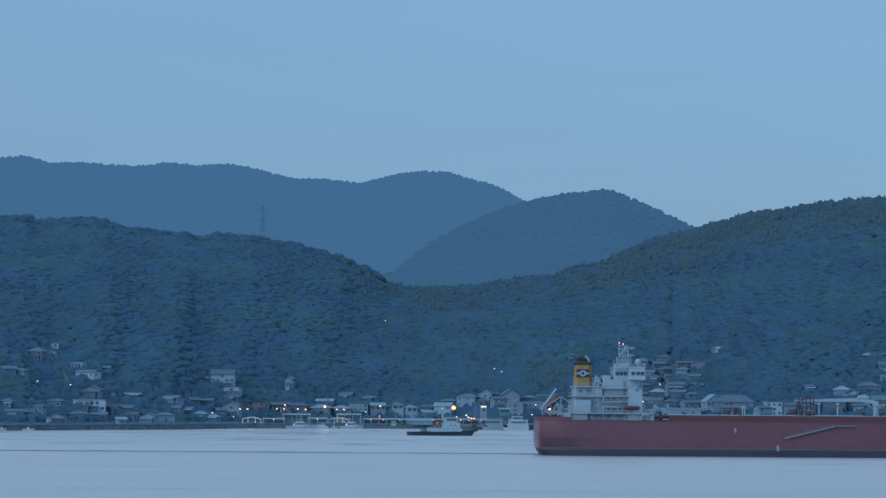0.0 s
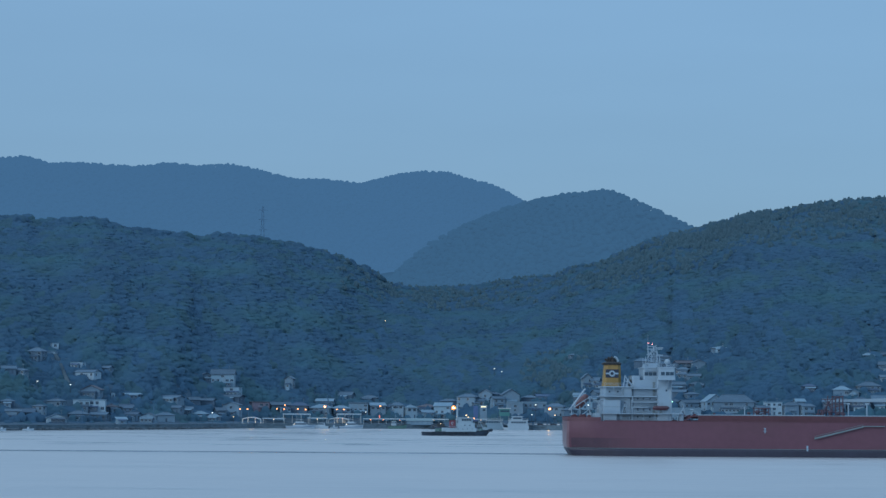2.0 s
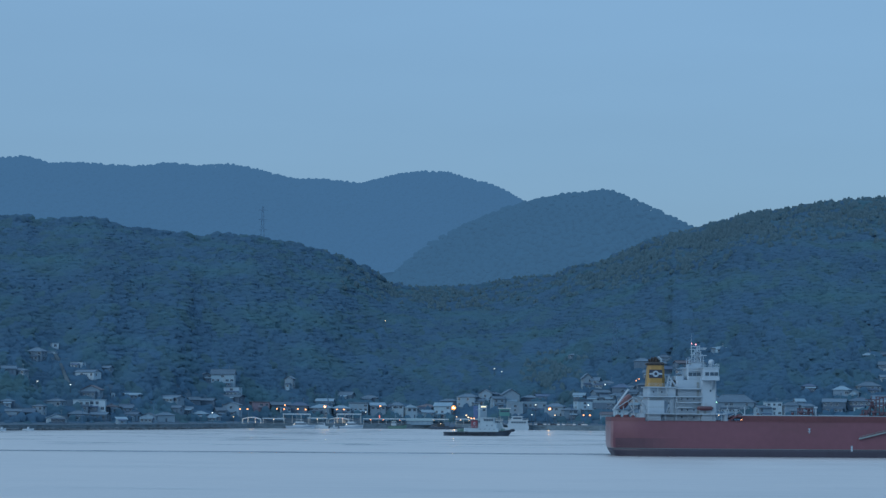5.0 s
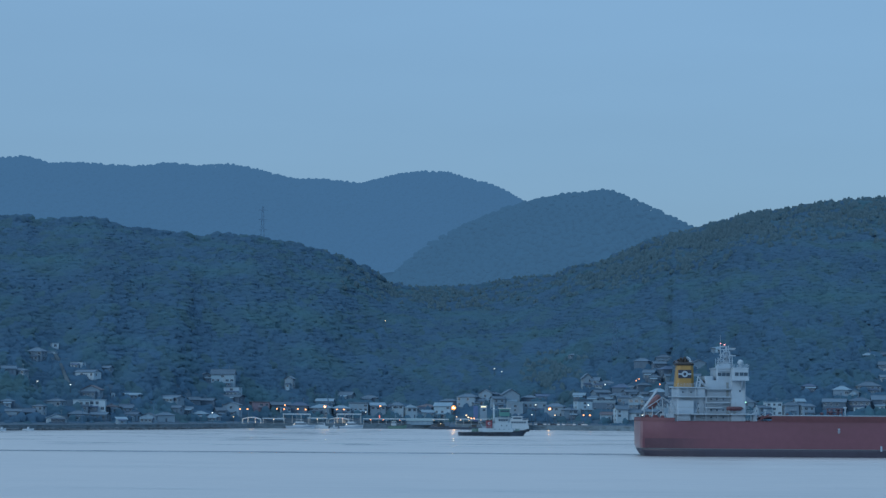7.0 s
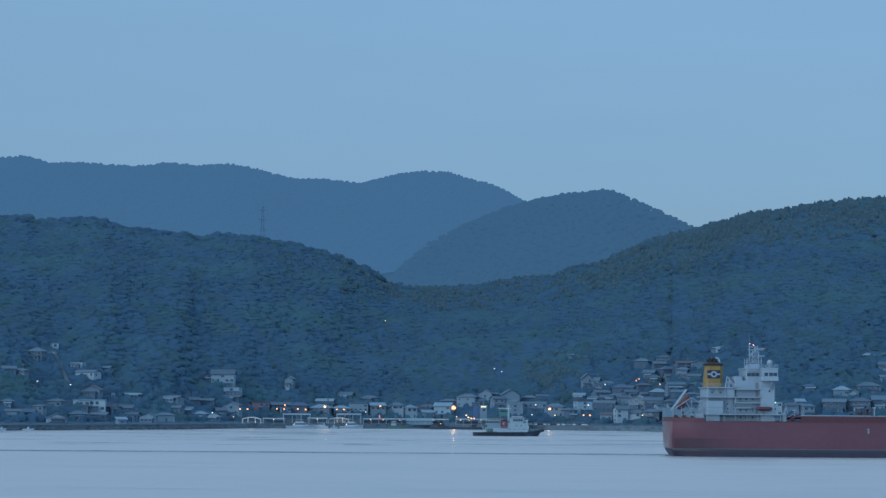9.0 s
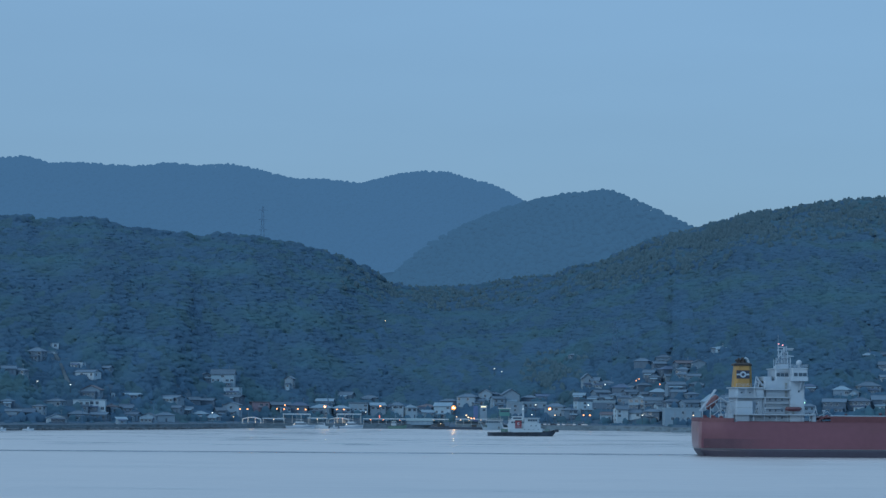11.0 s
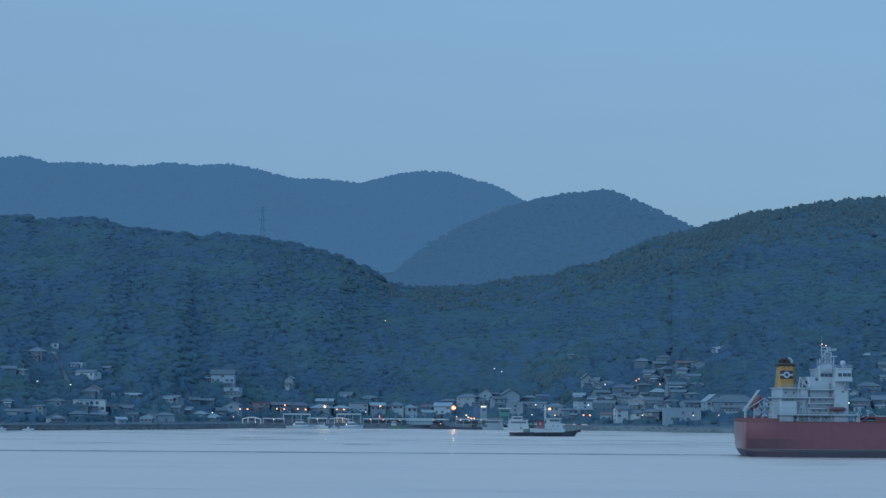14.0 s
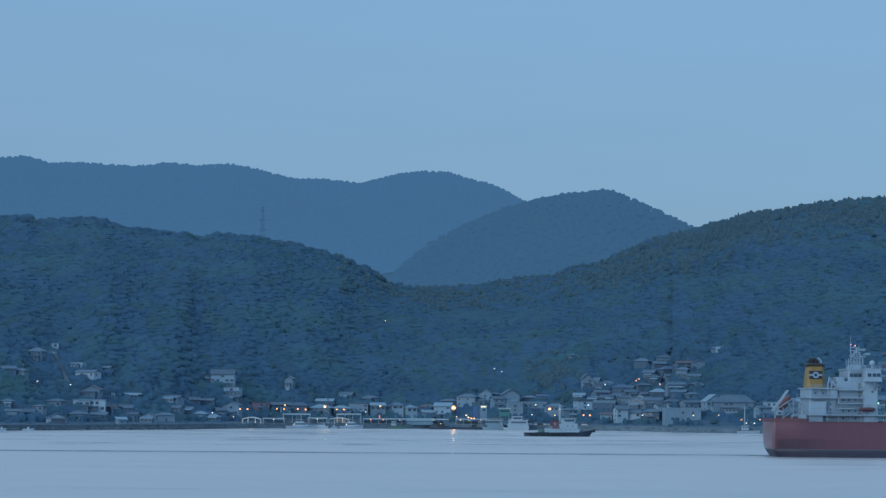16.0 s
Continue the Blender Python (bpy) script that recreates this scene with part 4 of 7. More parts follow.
    for x, w, h in ((60.6, 2.6, 15.2), (84.4, 1.9, 19.0), (79.6, 1.4, 14.8)):
        frame_tower = part("manifold_frame", Geo().box(x - w, x + w, -9.3, -9.0, h - 0.3, h), RIG_RED, ship, "dark red pipe frame at the manifold")
        for s in (-1, -0.35, 0.35, 1):
            part("frame_post", Geo().rod((x + s * w * 0.94, -9.15, 10.8), (x + s * w * 0.86, -9.15, h), 0.2, n=5), RIG_RED, frame_tower)
        for k in range(int((h - 11) / 1.3)):
            z = 11.4 + 1.3 * k
            part("frame_beam", Geo().rod((x - w * 0.95, -9.15, z), (x + w * 0.95, -9.15, z + (1.2 if k % 2 else 0.0)), 0.15, n=5), RIG_RED, frame_tower)
    for x, h in ((78.2, 13.6), (86.0, 13.9), (79.6, 14.6)):
        part("manifold_valve", Geo().rod((x, -10, 10.8), (x, -10, h), 0.45, n=8).rod((x - 0.7, -10, h - 0.5), (x + 0.7, -10, h - 0.5), 0.35, n=8), RIG_RED, ship)
    # steps from the deckhouse to the foredeck
    steps = part("foredeck_steps", Geo().loft([[(35.6, y, 10.9), (36.4, y, 10.9), (40.2, y, 13.2), (39.4, y, 13.2)] for y in (-12.2, -11.2)]), DECK_RED, ship, "red steel steps up to the pipe deck")
    part("step_rail", Geo().rod((35.8, -12.2, 12.0), (39.6, -12.2, 14.2), 0.07, n=4).rod((39.6, -12.2, 14.2), (41.2, -12.2, 12.9), 0.07, n=4), SHIP_WHITE, steps)
    part("mooring_gear", Geo().block(34.6, 36.0, -12.5, -11.0, 10.8, 13.6, 0.2).rod((35.2, -12, 13.6), (36.0, -12, 15.2), 0.14, n=5).rod((36.4, -12, 13.2), (35.8, -12, 16.0), 0.1, n=5), SHIP_WHITE, ship, "white winch and light derrick before the house")
    # hose crane, jib stowed aft
    crane = part("hose_crane", Geo().rod((105.0, -4, 10.8), (105.0, -4, 16.4), 0.95, 0.8, 12), SHIP_WHITE, ship, "white hose crane with its jib stowed level", at=pose(1.4, 0, 0))
    part("crane_house", Geo().block(104.0, 105.9, -5.0, -3.0, 16.0, 17.6, 0.25), SHIP_WHITE, crane)
    part("jib", Geo().loft([[(80.8, -4 + a, 17.5 + b) for a, b in ((-.3, -.3), (.3, -.3), (.3, .3), (-.3, .3))], [(100, -4 + a, 17.9 + b) for a, b in ((-.5, -.6), (.5, -.6), (.5, .6), (-.5, .6))], [(104.6, -4 + a, 17.2 + b) for a, b in ((-.5, -.6), (.5, -.6), (.5, .6), (-.5, .6))]]), SHIP_WHITE, crane)
    part("jib_head", Geo().box(80.6, 82.4, -4.3, -3.7, 17.0, 18.0).box(85.6, 87.2, -4.2, -3.8, 16.6, 16.9), SHIP_WHITE, crane)
    part("winch_cover", Geo().loft([[(x, -4 + s * 0.8, 18.4 + z) for x, z in ((99.2, 0), (99.9, 1.0), (101.6, 1.2), (102.6, 0.6), (103.2, 0))] for s in (-1, 1)]), SHIP_WHITE, crane)
    part("ram", Geo().rod((100.4, -4, 17.6), (104.4, -4, 15.2), 0.22, n=6), SHIP_WHITE, crane)
    # foremast and forecastle
    part("forecastle", Geo().loft([[(x, y * 0.98, z) for x, y, zz in hull_ring(10.9) if x > 178 for z in (h,)] for h in (10.8, 13.4)]), SHIP_RED, ship, "red raised forecastle")
    part("foremast", Geo().rod((188, 0, 13.4), (188, 0, 24), 0.35, 0.2, 8).box(187.9, 188.1, -1.6, 1.6, 21, 21.2), SHIP_WHITE, ship)
    part("weld_seam", Geo().box(75.5, 75.66, -16.02, -15.9, 2.9, 10.6), SHIP_LOW, ship, "dark vertical seam on the hull")
    # side marks and the accommodation ladder
    part("draft_mark", Geo().box(74.2, 74.75, -16.06, -15.95, 1.9, 3.6), SHIP_WHITE, ship, "white draught mark", at=pose(-0.5, 0, 0))
    part("tug_mark", Geo().box(61.0, 61.7, -16.06, -15.95, 8.7, 8.95).box(61.2, 61.5, -16.06, -15.95, 7.4, 8.7).box(60.9, 61.8, -16.06, -15.95, 7.9, 8.1), SHIP_WHITE, ship, "white pushing mark for tugs", at=pose(-0.5, 0, 0))
    lad = part("accommodation_ladder", Geo().add([(76.6, -16.9, 5.6), (91.8, -16.9, 9.4), (91.8, -16.9, 9.8), (76.6, -16.9, 6.0), (76.6, -16.1, 5.6), (91.8, -16.1, 9.4), (91.8, -16.1, 9.8), (76.6, -16.1, 6.1)],
                [(0, 1, 2, 3), (7, 6, 5, 4), (0, 4, 5, 1), (3, 2, 6, 7), (0, 3, 7, 4), (1, 5, 6, 2)]), SHIP_GREY, ship, "grey boarding ladder slung on the hull", at=pose(-0.5, 0, 0))
    g = Geo()
    for i in range(15):
        x = 76.8 + i * 1.05
        z = 6.0 + (x - 76.6) * 3.8 / 15.2
        g.rod((x, -16.85, z), (x, -16.85, z + 0.5), 0.04, n=4)
    g.rod((76.6, -16.85, 6.5), (91.8, -16.85, 10.3), 0.05, n=4)
    part("ladder_rail", g, SHIP_GREY, lad)
    part("ladder_platform", Geo().box(91.4, 98.4, -17.0, -16.0, 9.6, 9.85), SHIP_GREY, lad)
    return ship


def thing_part_ramp(ship):
    ramp = part("lifeboat_ramp", Geo().rod((1.1, -2.2, 14.1), (6.0, -2.2, 20.8), 0.24, n=6).rod((1.1, 1.6, 14.1), (6.0, 1.6, 20.8), 0.24, n=6), SHIP_WHITE, ship, "white steel launching ramp")
    for a, b in (((1.4, -2.6, 14.3), (7.4, -2.6, 18.3)), ((1.4, 2.0, 14.3), (7.4, 2.0, 18.3)), ((7.4, -2.6, 18.3), (10.6, -2.6, 16.2)), ((7.4, 2.0, 18.3), (10.6, 2.0, 16.2)), ((10.6, -2.6, 16.2), (11.0, -2.6, 14.6)), ((0.6, -2.6, 14.2), (2.2, -2.6, 14.2)), ((5.6, -2.6, 17.0), (9.0, -2.6, 10.8)), ((4.2, -2.4, 10.8), (4.2, -2.4, 15.4)), ((7.4, -2.4, 10.8), (7.4, -2.4, 18.2)), ((1.6, -2.4, 10.8), (1.6, -2.4, 14.2)), ((2.6, -2.4, 10.8), (8.0, -2.4, 15.0))):
        part("ramp_frame", Geo().rod(a, b, 0.15, n=6), SHIP_WHITE, ramp)
    # the boat leans along the ramp, bow down aft
    d = Vector((-0.62, 0, -0.78)).normalized()
    up = Vector((0.78, 0, -0.62)).normalized()
    rings = []
    for s, k in ((-3.6, 0.35), (-3.0, 0.8), (-1.0, 1.0), (1.6, 1.0), (2.8, 0.65), (3.4, 0.2)):
        c = Vector((4.9, -0.3, 16.7)) + d * s * 0.78
        rings.append([tuple(c + up * (1.25 * k * math.cos(w)) + Vector((0, 1.1 * k * math.sin(w), 0))) for w in np.linspace(0, 2 * math.pi, 8, endpoint=False)])
    part("lifeboat", Geo().loft(rings), LIFEBOAT_RED, ramp, "faded red enclosed lifeboat")
    return ramp


TANKER = tanker()


# ---- the harbour tug ----
def tug_ring(z, flare=0.0):
    pts = []
    for x, k in ((0, 0.78), (0.8, 0.92), (4, 1.0), (14, 1.0), (22, 1.0), (27, 0.86), (30, 0.62), (32.4, 0.3), (33.4, 0.0)):
        sheer = 0.0 if x < 16 else 1.35 * ((x - 16) / 17.4) ** 2
        pts.append((x - (max(0.0, x - 27) * 0.42) * (1 - flare), 4.7 * k * (0.9 + 0.1 * flare), z + sheer * flare))
    return [(x, -y, z) for x, y, z in pts] + [(x, y, z) for x, y, z in pts[-2::-1]]


def tug():
    boat = thing("tug", pose(-16.6, 1202, 0), "harbour tug with black hull, white deckhouse and red funnel", "tug")
    part("hull", Geo().loft([tug_ring(-1.5, 0), tug_ring(0.2, 0.2), tug_ring(1.7, 1.0)]), TUG_BLACK, boat, "black tug hull, sheer rising to the bow")
    part("fender_belt", Geo().loft([[(x + (0.15 if x > 15 else -0.15), y * 1.03, z) for x, y, z in tug_ring(h, 1.0)] for h in (1.3, 1.75)]), RUBBER, boat, "black rubber fender belt")
    for i in range(9):
        x = 3 + i * 2.6
        g = Geo()
        ring = [[(x + (0.62 + 0.2 * math.cos(a)) * math.cos(w), -4.95 - 0.2 * math.sin(a), 1.1 + (0.62 + 0.2 * math.cos(a)) * math.sin(w)) for a in np.linspace(0, 6.2832, 6, endpoint=False)] for w in np.linspace(0, 6.2832, 13)]
        g.loft(ring, caps=False)
        part("tyre", g, RUBBER, boat)
    part("bow_fender", Geo().rod((33.2, -1.6, 2.75), (33.2, 1.6, 2.75), 0.75, n=10).rod((32.0, -2.9, 2.6), (33.2, -1.6, 2.75), 0.62, n=8).rod((33.2, 1.6, 2.75), (32.0, 2.9, 2.6), 0.62, n=8), RUBBER, boat, "thick black bow fender")
    part("deck", Geo().add([(x, y * 0.95, z - 0.02) for x, y, z in tug_ring(1.73, 1.0)], [tuple(range(17))]), TUG_GREEN, boat, "green deck")
    for s in (-1, 1):
        g = Geo()
        g.loft([[(11.6, s * 4.55, 1.7), (26.0, s * 4.6, 2.0), (26.0, s * 4.6, 3.2), (11.6, s * 4.55, 3.0)], [(11.6, s * 4.4, 1.7), (26.0, s * 4.45, 2.0), (26.0, s * 4.45, 3.2), (11.6, s * 4.4, 3.0)]])
        part("bulwark", g, TUG_WHITE, boat, "white bulwark amidships")
    house = part("deckhouse", Geo().block(9.6, 26.4, -3.4, 3.4, 1.7, 3.7, 0.5), TUG_WHITE, boat, "long white deckhouse")
    pane = window_mesh("window", 0.5, 0.5)
    for i in range(4):
        part("window", pane, GLASS, house, at=pose(17.4 + i * 2.2, -3.4, 3.1))
    part("deckhouse_top", Geo().block(16.4, 25.4, -2.9, 2.9, 3.7, 6.1, 0.4), TUG_WHITE, house)
    for i in range(2):
        part("window", pane, GLASS, house, at=pose(20.6 + i * 2.4, -2.9, 5.0))
    wheel = part("wheelhouse", Geo().loft([[(x, y, 6.1) for x, y in ((17.4, -2.2), (23.6, -2.2), (24.4, -1.4), (24.4, 1.4), (23.6, 2.2), (17.4, 2.2))], [(x, y, 8.5) for x, y in ((17.5, -2.3), (23.8, -2.3), (24.7, -1.4), (24.7, 1.4), (23.8, 2.3), (17.5, 2.3))]]), TUG_WHITE, boat, "white wheelhouse with dark windows")
    part("wheelhouse_roof", Geo().block(17.2, 25.0, -2.7, 2.7, 8.5, 8.72, 0.5), TUG_WHITE, wheel)
    big = window_mesh("window", 0.95, 1.0)
    for i in range(4):
        part("window", big, GLASS, wheel, at=pose(19.6 + i * 1.15, -2.27, 7.55))
    for y in (-0.9, 0, 0.9):
        part("window", big, GLASS, wheel, at=pose(24.62, y, 7.55, 0, 0, 90))
    fun = part("funnel", Geo().loft([[(x, y, z) for x, y in ((13.4 + k, -3.0), (16.0 + k, -3.0), (15.9 + k, -2.0), (16.0 + k, -1.0), (13.4 + k, -1.0), (13.1 + k, -2.0))] for z, k in ((3.7, 0.2), (7.3, 0))]), TUG_RED, boat, "red funnel with a white badge")
    part("funnel_cap", Geo().block(13.0, 16.2, -3.1, -0.9, 7.3, 7.6, 0.3), SOOT, fun)
    disc = Geo().loft([[(14.7 + 0.68 * math.cos(w), y, 5.9 + 0.68 * math.sin(w)) for w in np.linspace(0, 6.2832, 12, endpoint=False)] for y in (-3.06, -2.95)])
    part("badge", disc, TUG_WHITE, fun, "white round badge")
    part("badge_core", Geo().loft([[(14.9 + 0.42 * math.cos(w), y, 5.9 + 0.42 * math.sin(w)) for w in np.linspace(0, 6.2832, 10, endpoint=False)] for y in (-3.09, -3.0)]), TUG_RED, fun)
    part("funnel", Geo().loft([[(x, y, z) for x, y in ((13.4, 1.0), (16.0, 1.0), (16.3, 2.0), (16.0, 3.0), (13.4, 3.0), (13.1, 2.0))] for z in (3.7, 7.3)]), TUG_RED, boat, "red funnel with a white badge")
    mast = part("mast", Geo().block(16.5, 17.4, -0.5, 0.5, 3.7, 14.9, 0.2), TUG_WHITE, boat, "thick white mast")
    part("yard", Geo().box(15.5, 18.2, -0.15, 0.15, 12.4, 12.6), TUG_WHITE, mast)
    part("antenna", Geo().rod((16.9, 0, 14.9), (16.9, 0, 16.6), 0.06, n=4), STEEL, mast)
    part("masthead_light", Geo().ball((16.9, -0.7, 12.9), 0.09), COOL_LIGHT, mast, "small lit lamp")
    part("aft_winch", Geo().block(6.4, 10.6, -1.6, 1.6, 1.7, 3.4, 0.3), TUG_GREEN, boat, "dark green towing winch")
    part("tow_hook", Geo().rod((5.4, 0, 3.4), (5.4, 0, 4.4), 0.3, n=6), DARK_STEEL, boat)
    part("fore_winch", Geo().block(27.2, 29.2, -1.2, 1.2, 2.0, 3.5, 0.3), TUG_GREEN, boat, "green anchor winch")
    g = Geo()
    for pts, z in (([(1.0, -3.9), (8.0, -4.4)], 1.95), ([(26.5, -4.0), (31.8, -1.6)], 2.4), ([(11.9, -3.3), (17.0, -3.3)], 3.7)):
        g = Geo()
        rail(g, pts, z, 0.95, 1.6)
        part("guard_rail", g, TUG_WHITE, boat)
    return boat


TUG = tug()


# ---- houses of the town ----
BUILT = []          # footprints kept clear of trees: x, y, half width
WINDOW_CACHE = {}


def window_parts(w, h):
    key = (round(w, 1), round(h, 1))
    if key not in WINDOW_CACHE:
        w, h = key
        f = Geo()
        for x0, x1, z0, z1 in ((-w / 2 - .08, -w / 2, -h / 2, h / 2), (w / 2, w / 2 + .08, -h / 2, h / 2), (-w / 2 - .08, w / 2 + .08, h / 2, h / 2 + .08), (-w / 2 - .08, w / 2 + .08, -h / 2 - .1, -h / 2), (-.04, .04, -h / 2, h / 2)):
            f.box(x0, x1, -0.09, 0.02, z0, z1)
        WINDOW_CACHE[key] = (f.mesh("window", FRAME), Geo().box(-w / 2, w / 2, -0.04, 0.01, -h / 2, h / 2).mesh("pane", GLASS))
    return WINDOW_CACHE[key]


def roof_geo(kind, w, d, h, rise, o=0.6):
    g = Geo()
    X, Y = w / 2 + o, d / 2 + o
    e = h - 0.15
    if kind == "flat":
        g.box(-w / 2 - 0.15, w / 2 + 0.15, -d / 2 - 0.15, d / 2 + 0.15, h, h + max(0.35, rise))
    elif kind == "gable":        # ridge runs across
        g.loft([[(x, -Y, e), (x, 0, e + rise), (x, Y, e), (x, Y, e + 0.22), (x, 0, e + rise + 0.25), (x, -Y, e + 0.22)] for x in (-X, X)])
    elif kind == "front":        # gable end faces the water
        g.loft([[(-X, y, e), (0, y, e + rise), (X, y, e), (X, y, e + 0.22), (0, y, e + rise + 0.25), (-X, y, e + 0.22)] for y in (-Y, Y)])
    elif kind == "shed":
        g.loft([[(x, -Y, e), (x, Y, e + rise), (x, Y, e + rise + 0.22), (x, -Y, e + 0.22)] for x in (-X, X)])
    else:                        # hip
        k = max(0.6, X - Y * 0.9)
        g.add([(-X, -Y, e), (X, -Y, e), (X, Y, e), (-X, Y, e), (-X, -Y, e + .2), (X, -Y, e + .2), (X, Y, e + .2), (-X, Y, e + .2), (-k, 0, e + rise + .2), (k, 0, e + rise + .2)],
              [(3, 2, 1, 0), (0, 1, 5, 4), (1, 2, 6, 5), (2, 3, 7, 6), (3, 0, 4, 7), (4, 5, 9, 8), (5, 6, 9), (6, 7, 8, 9), (7, 4, 8)])
    return g


NAMES = {"white": "white-rendered", "bright": "bright white-rendered", "cream": "cream-rendered", "grey": "grey-sided", "brown": "brown timber", "blue": "blue sheet-metal", "pink": "faded pink"}
ROOF_NAMES = {"tile": "grey tiled", "slate": "dark slate", "pale": "pale sheet", "rust": "rusty red sheet", "blue": "blue tiled"}
FORM_NAMES = {"flat": "flat", "gable": "gable", "front": "gable", "shed": "lean-to", "hip": "hipped"}


def house(x, y, z, w, h, rise, form, wall, roof, turn=0.0, d=None, base=3.0):
    d = d or min(max(6.0, w * 0.8), 12.0)
    y += d / 2
    storeys = max(1, round(h / 2.8))
    ob = thing("house", pose(x, y, z, 0, 0, turn), "%s %s house with %s %s roof" % (NAMES[wall], ("one-storey", "two-storey", "three-storey", "four-storey")[min(3, storeys - 1)], ROOF_NAMES[roof], FORM_NAMES[form]), "house", "houses of the town")
    BUILT.append((x, y, w / 2, d / 2))
    g = Geo().box(-w / 2, w / 2, -d / 2, d / 2, -base, h)
    if form == "front":
        g.add([(-w / 2, -d / 2, h), (w / 2, -d / 2, h), (0, -d / 2, h + rise * 0.93), (-w / 2, d / 2, h), (w / 2, d / 2, h), (0, d / 2, h + rise * 0.93)], [(0, 1, 2), (5, 4, 3), (0, 2, 5, 3), (1, 4, 5, 2)])
    if form == "gable":
        g.add([(-w / 2, -d / 2, h), (-w / 2, d / 2, h), (-w / 2, 0, h + rise * 0.93), (w / 2, -d / 2, h), (w / 2, d / 2, h), (w / 2, 0, h + rise * 0.93)], [(0, 1, 2), (5, 4, 3), (0, 2, 5, 3), (1, 4, 5, 2)])
    if form == "shed":
        g.add([(-w / 2, -d / 2, h), (w / 2, -d / 2, h), (w / 2, d / 2, h + rise * .9), (-w / 2, d / 2, h + rise * .9), (w / 2, d / 2, h), (-w / 2, d / 2, h)], [(0, 1, 2, 3), (1, 4, 2), (0, 3, 5), (4, 5, 3, 2)])
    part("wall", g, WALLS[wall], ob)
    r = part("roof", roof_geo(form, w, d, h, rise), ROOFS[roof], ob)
    if form in ("gable", "hip") and w > 6:
        k = w / 2 + 0.6 if form == "gable" else max(0.6, w / 2 + 0.6 - (d / 2 + 0.6) * 0.9)
        part("ridge", Geo().box(-k, k, -0.18, 0.18, h + rise, h + rise + 0.32), ROOFS[roof], r)
    step = h / storeys
    n = max(1, int(w / 2.7))
    for s in range(storeys):
        wh = min(1.5, step * 0.5)
        for i in range(n):
            wx = -w / 2 + (i + 0.5) * w / n
            if s == 0 and i == n // 2:
                part("door", Geo().box(wx - 0.5, wx + 0.5, -d / 2 - 0.06, -d / 2, 0, 2.0).mesh("door", WALLS["brown"]), None, ob)
                continue
            if random.random() < 0.5:
                continue
            fm, pm = window_parts(random.choice((1.2, 1.6, 1.8)) if w / n > 2.2 else 0.9, wh)
            f = part("window", fm, None, ob, at=pose(wx, -d / 2, step * (s + 0.55)))
            part("pane", pm, None, f)
        fm, pm = window_parts(1.2, wh)
        for side in (-1, 1):
            f = part("window", fm, None, ob, at=pose(side * w / 2, -d / 6, step * (s + 0.55), 0, 0, 90 * side))
            part("pane", pm, None, f)
    if storeys > 1 and random.random() < 0.35 and form != "front":
        k = w * random.uniform(0.2, 0.32)
        b = part("balcony", Geo().box(-k, k, -d / 2 - 1.1, -d / 2, step - 0.15, step), WALLS["grey"], ob)
        g = Geo()
        for i in range(int(4 * k) + 1):
            g.box(-k + i * 0.5, -k + i * 0.5 + 0.07, -d / 2 - 1.1, -d / 2 - 1.04, step, step + 0.95)
        g.box(-k, k, -d / 2 - 1.13, -d / 2 - 1.02, step + 0.92, step + 1.0)
        part("balcony_rail", g, FRAME, b)
    if w > 5 and random.random() < 0.6:
        # a lean-to along part of the front, under its own low roof
        k, mid, out, top = w * random.uniform(0.22, 0.4), w * random.uniform(-0.12, 0.12), random.uniform(1.6, 2.8), min(h * 0.85, random.uniform(2.3, 2.9))
        annex = part("annex", Geo().box(mid - k, mid + k, -d / 2 - out, -d / 2, -base, top - 0.1), WALLS[random.choice(("cream", "grey", "brown", "white"))], ob, "low annex along the front")
        part("annex_roof", Geo().loft([[(mid - k - 0.4, -d / 2 - out - 0.5, top - 0.3 + e), (mid + k + 0.4, -d / 2 - out - 0.5, top - 0.3 + e), (mid + k + 0.4, -d / 2 + 0.02, top + 0.5 + e), (mid - k - 0.4, -d / 2 + 0.02, top + 0.5 + e)] for e in (0.0, 0.14)]), ROOFS[random.choice(("pale", "tile", "pale", "blue", "slate"))], annex)
        fm, pm = window_parts(1.2, 1.0)
        for i in range(max(1, int(k))):
            f = part("window", fm, None, annex, at=pose(mid - k + (i + 0.5) * 2 * k / max(1, int(k)), -d / 2 - out, top * 0.5))
            part("pane", pm, None, f)
    if random.random() < 0.3:
        part("antenna", Geo().rod((w / 4, 0, h), (w / 4, 0, h + rise + 2.2), 0.05, n=4).box(w / 4 - .7, w / 4 + .7, -.03, .03, h + rise + 1.9, h + rise + 2.0), STEEL, ob)
    return ob


house(-237.8, 1472.5, 38.62, 9.3, 5.1, 2.3, "hip", "grey", "tile", -17)
house(-233.7, 1497.0, 41.12, 6.7, 2.8, 0.7, "flat", "bright", "pale", -4)
house(-233.1, 1508.1, 43.18, 4.1, 6.0, 0.3, "flat", "bright", "pale", 18)
house(-214.1, 1476.4, 33.93, 7.3, 3.4, 0.3, "flat", "bright", "pale", -13)
house(-206.0, 1458.7, 28.44, 12.1, 3.2, 1.3, "gable", "bright", "tile", -19)
house(-198.1, 1480.0, 31.73, 7.0, 2.6, 1.3, "gable", "grey", "tile", -19)
house(-198.9, 1427.4, 17.55, 10.6, 3.8, 2.6, "front", "grey", "rust", -6)
house(-196.9, 1401.8, 9.35, 17.7, 6.0, 0.6, "flat", "bright", "pale", 4)
house(-199.2, 1400.3, 9.63, 6.3, 5.3, 0.6, "flat", "white", "pale", 5)
house(-205.8, 1340.5, 3.29, 10.6, 2.7, 2.1, "front", "bright", "tile", 13)
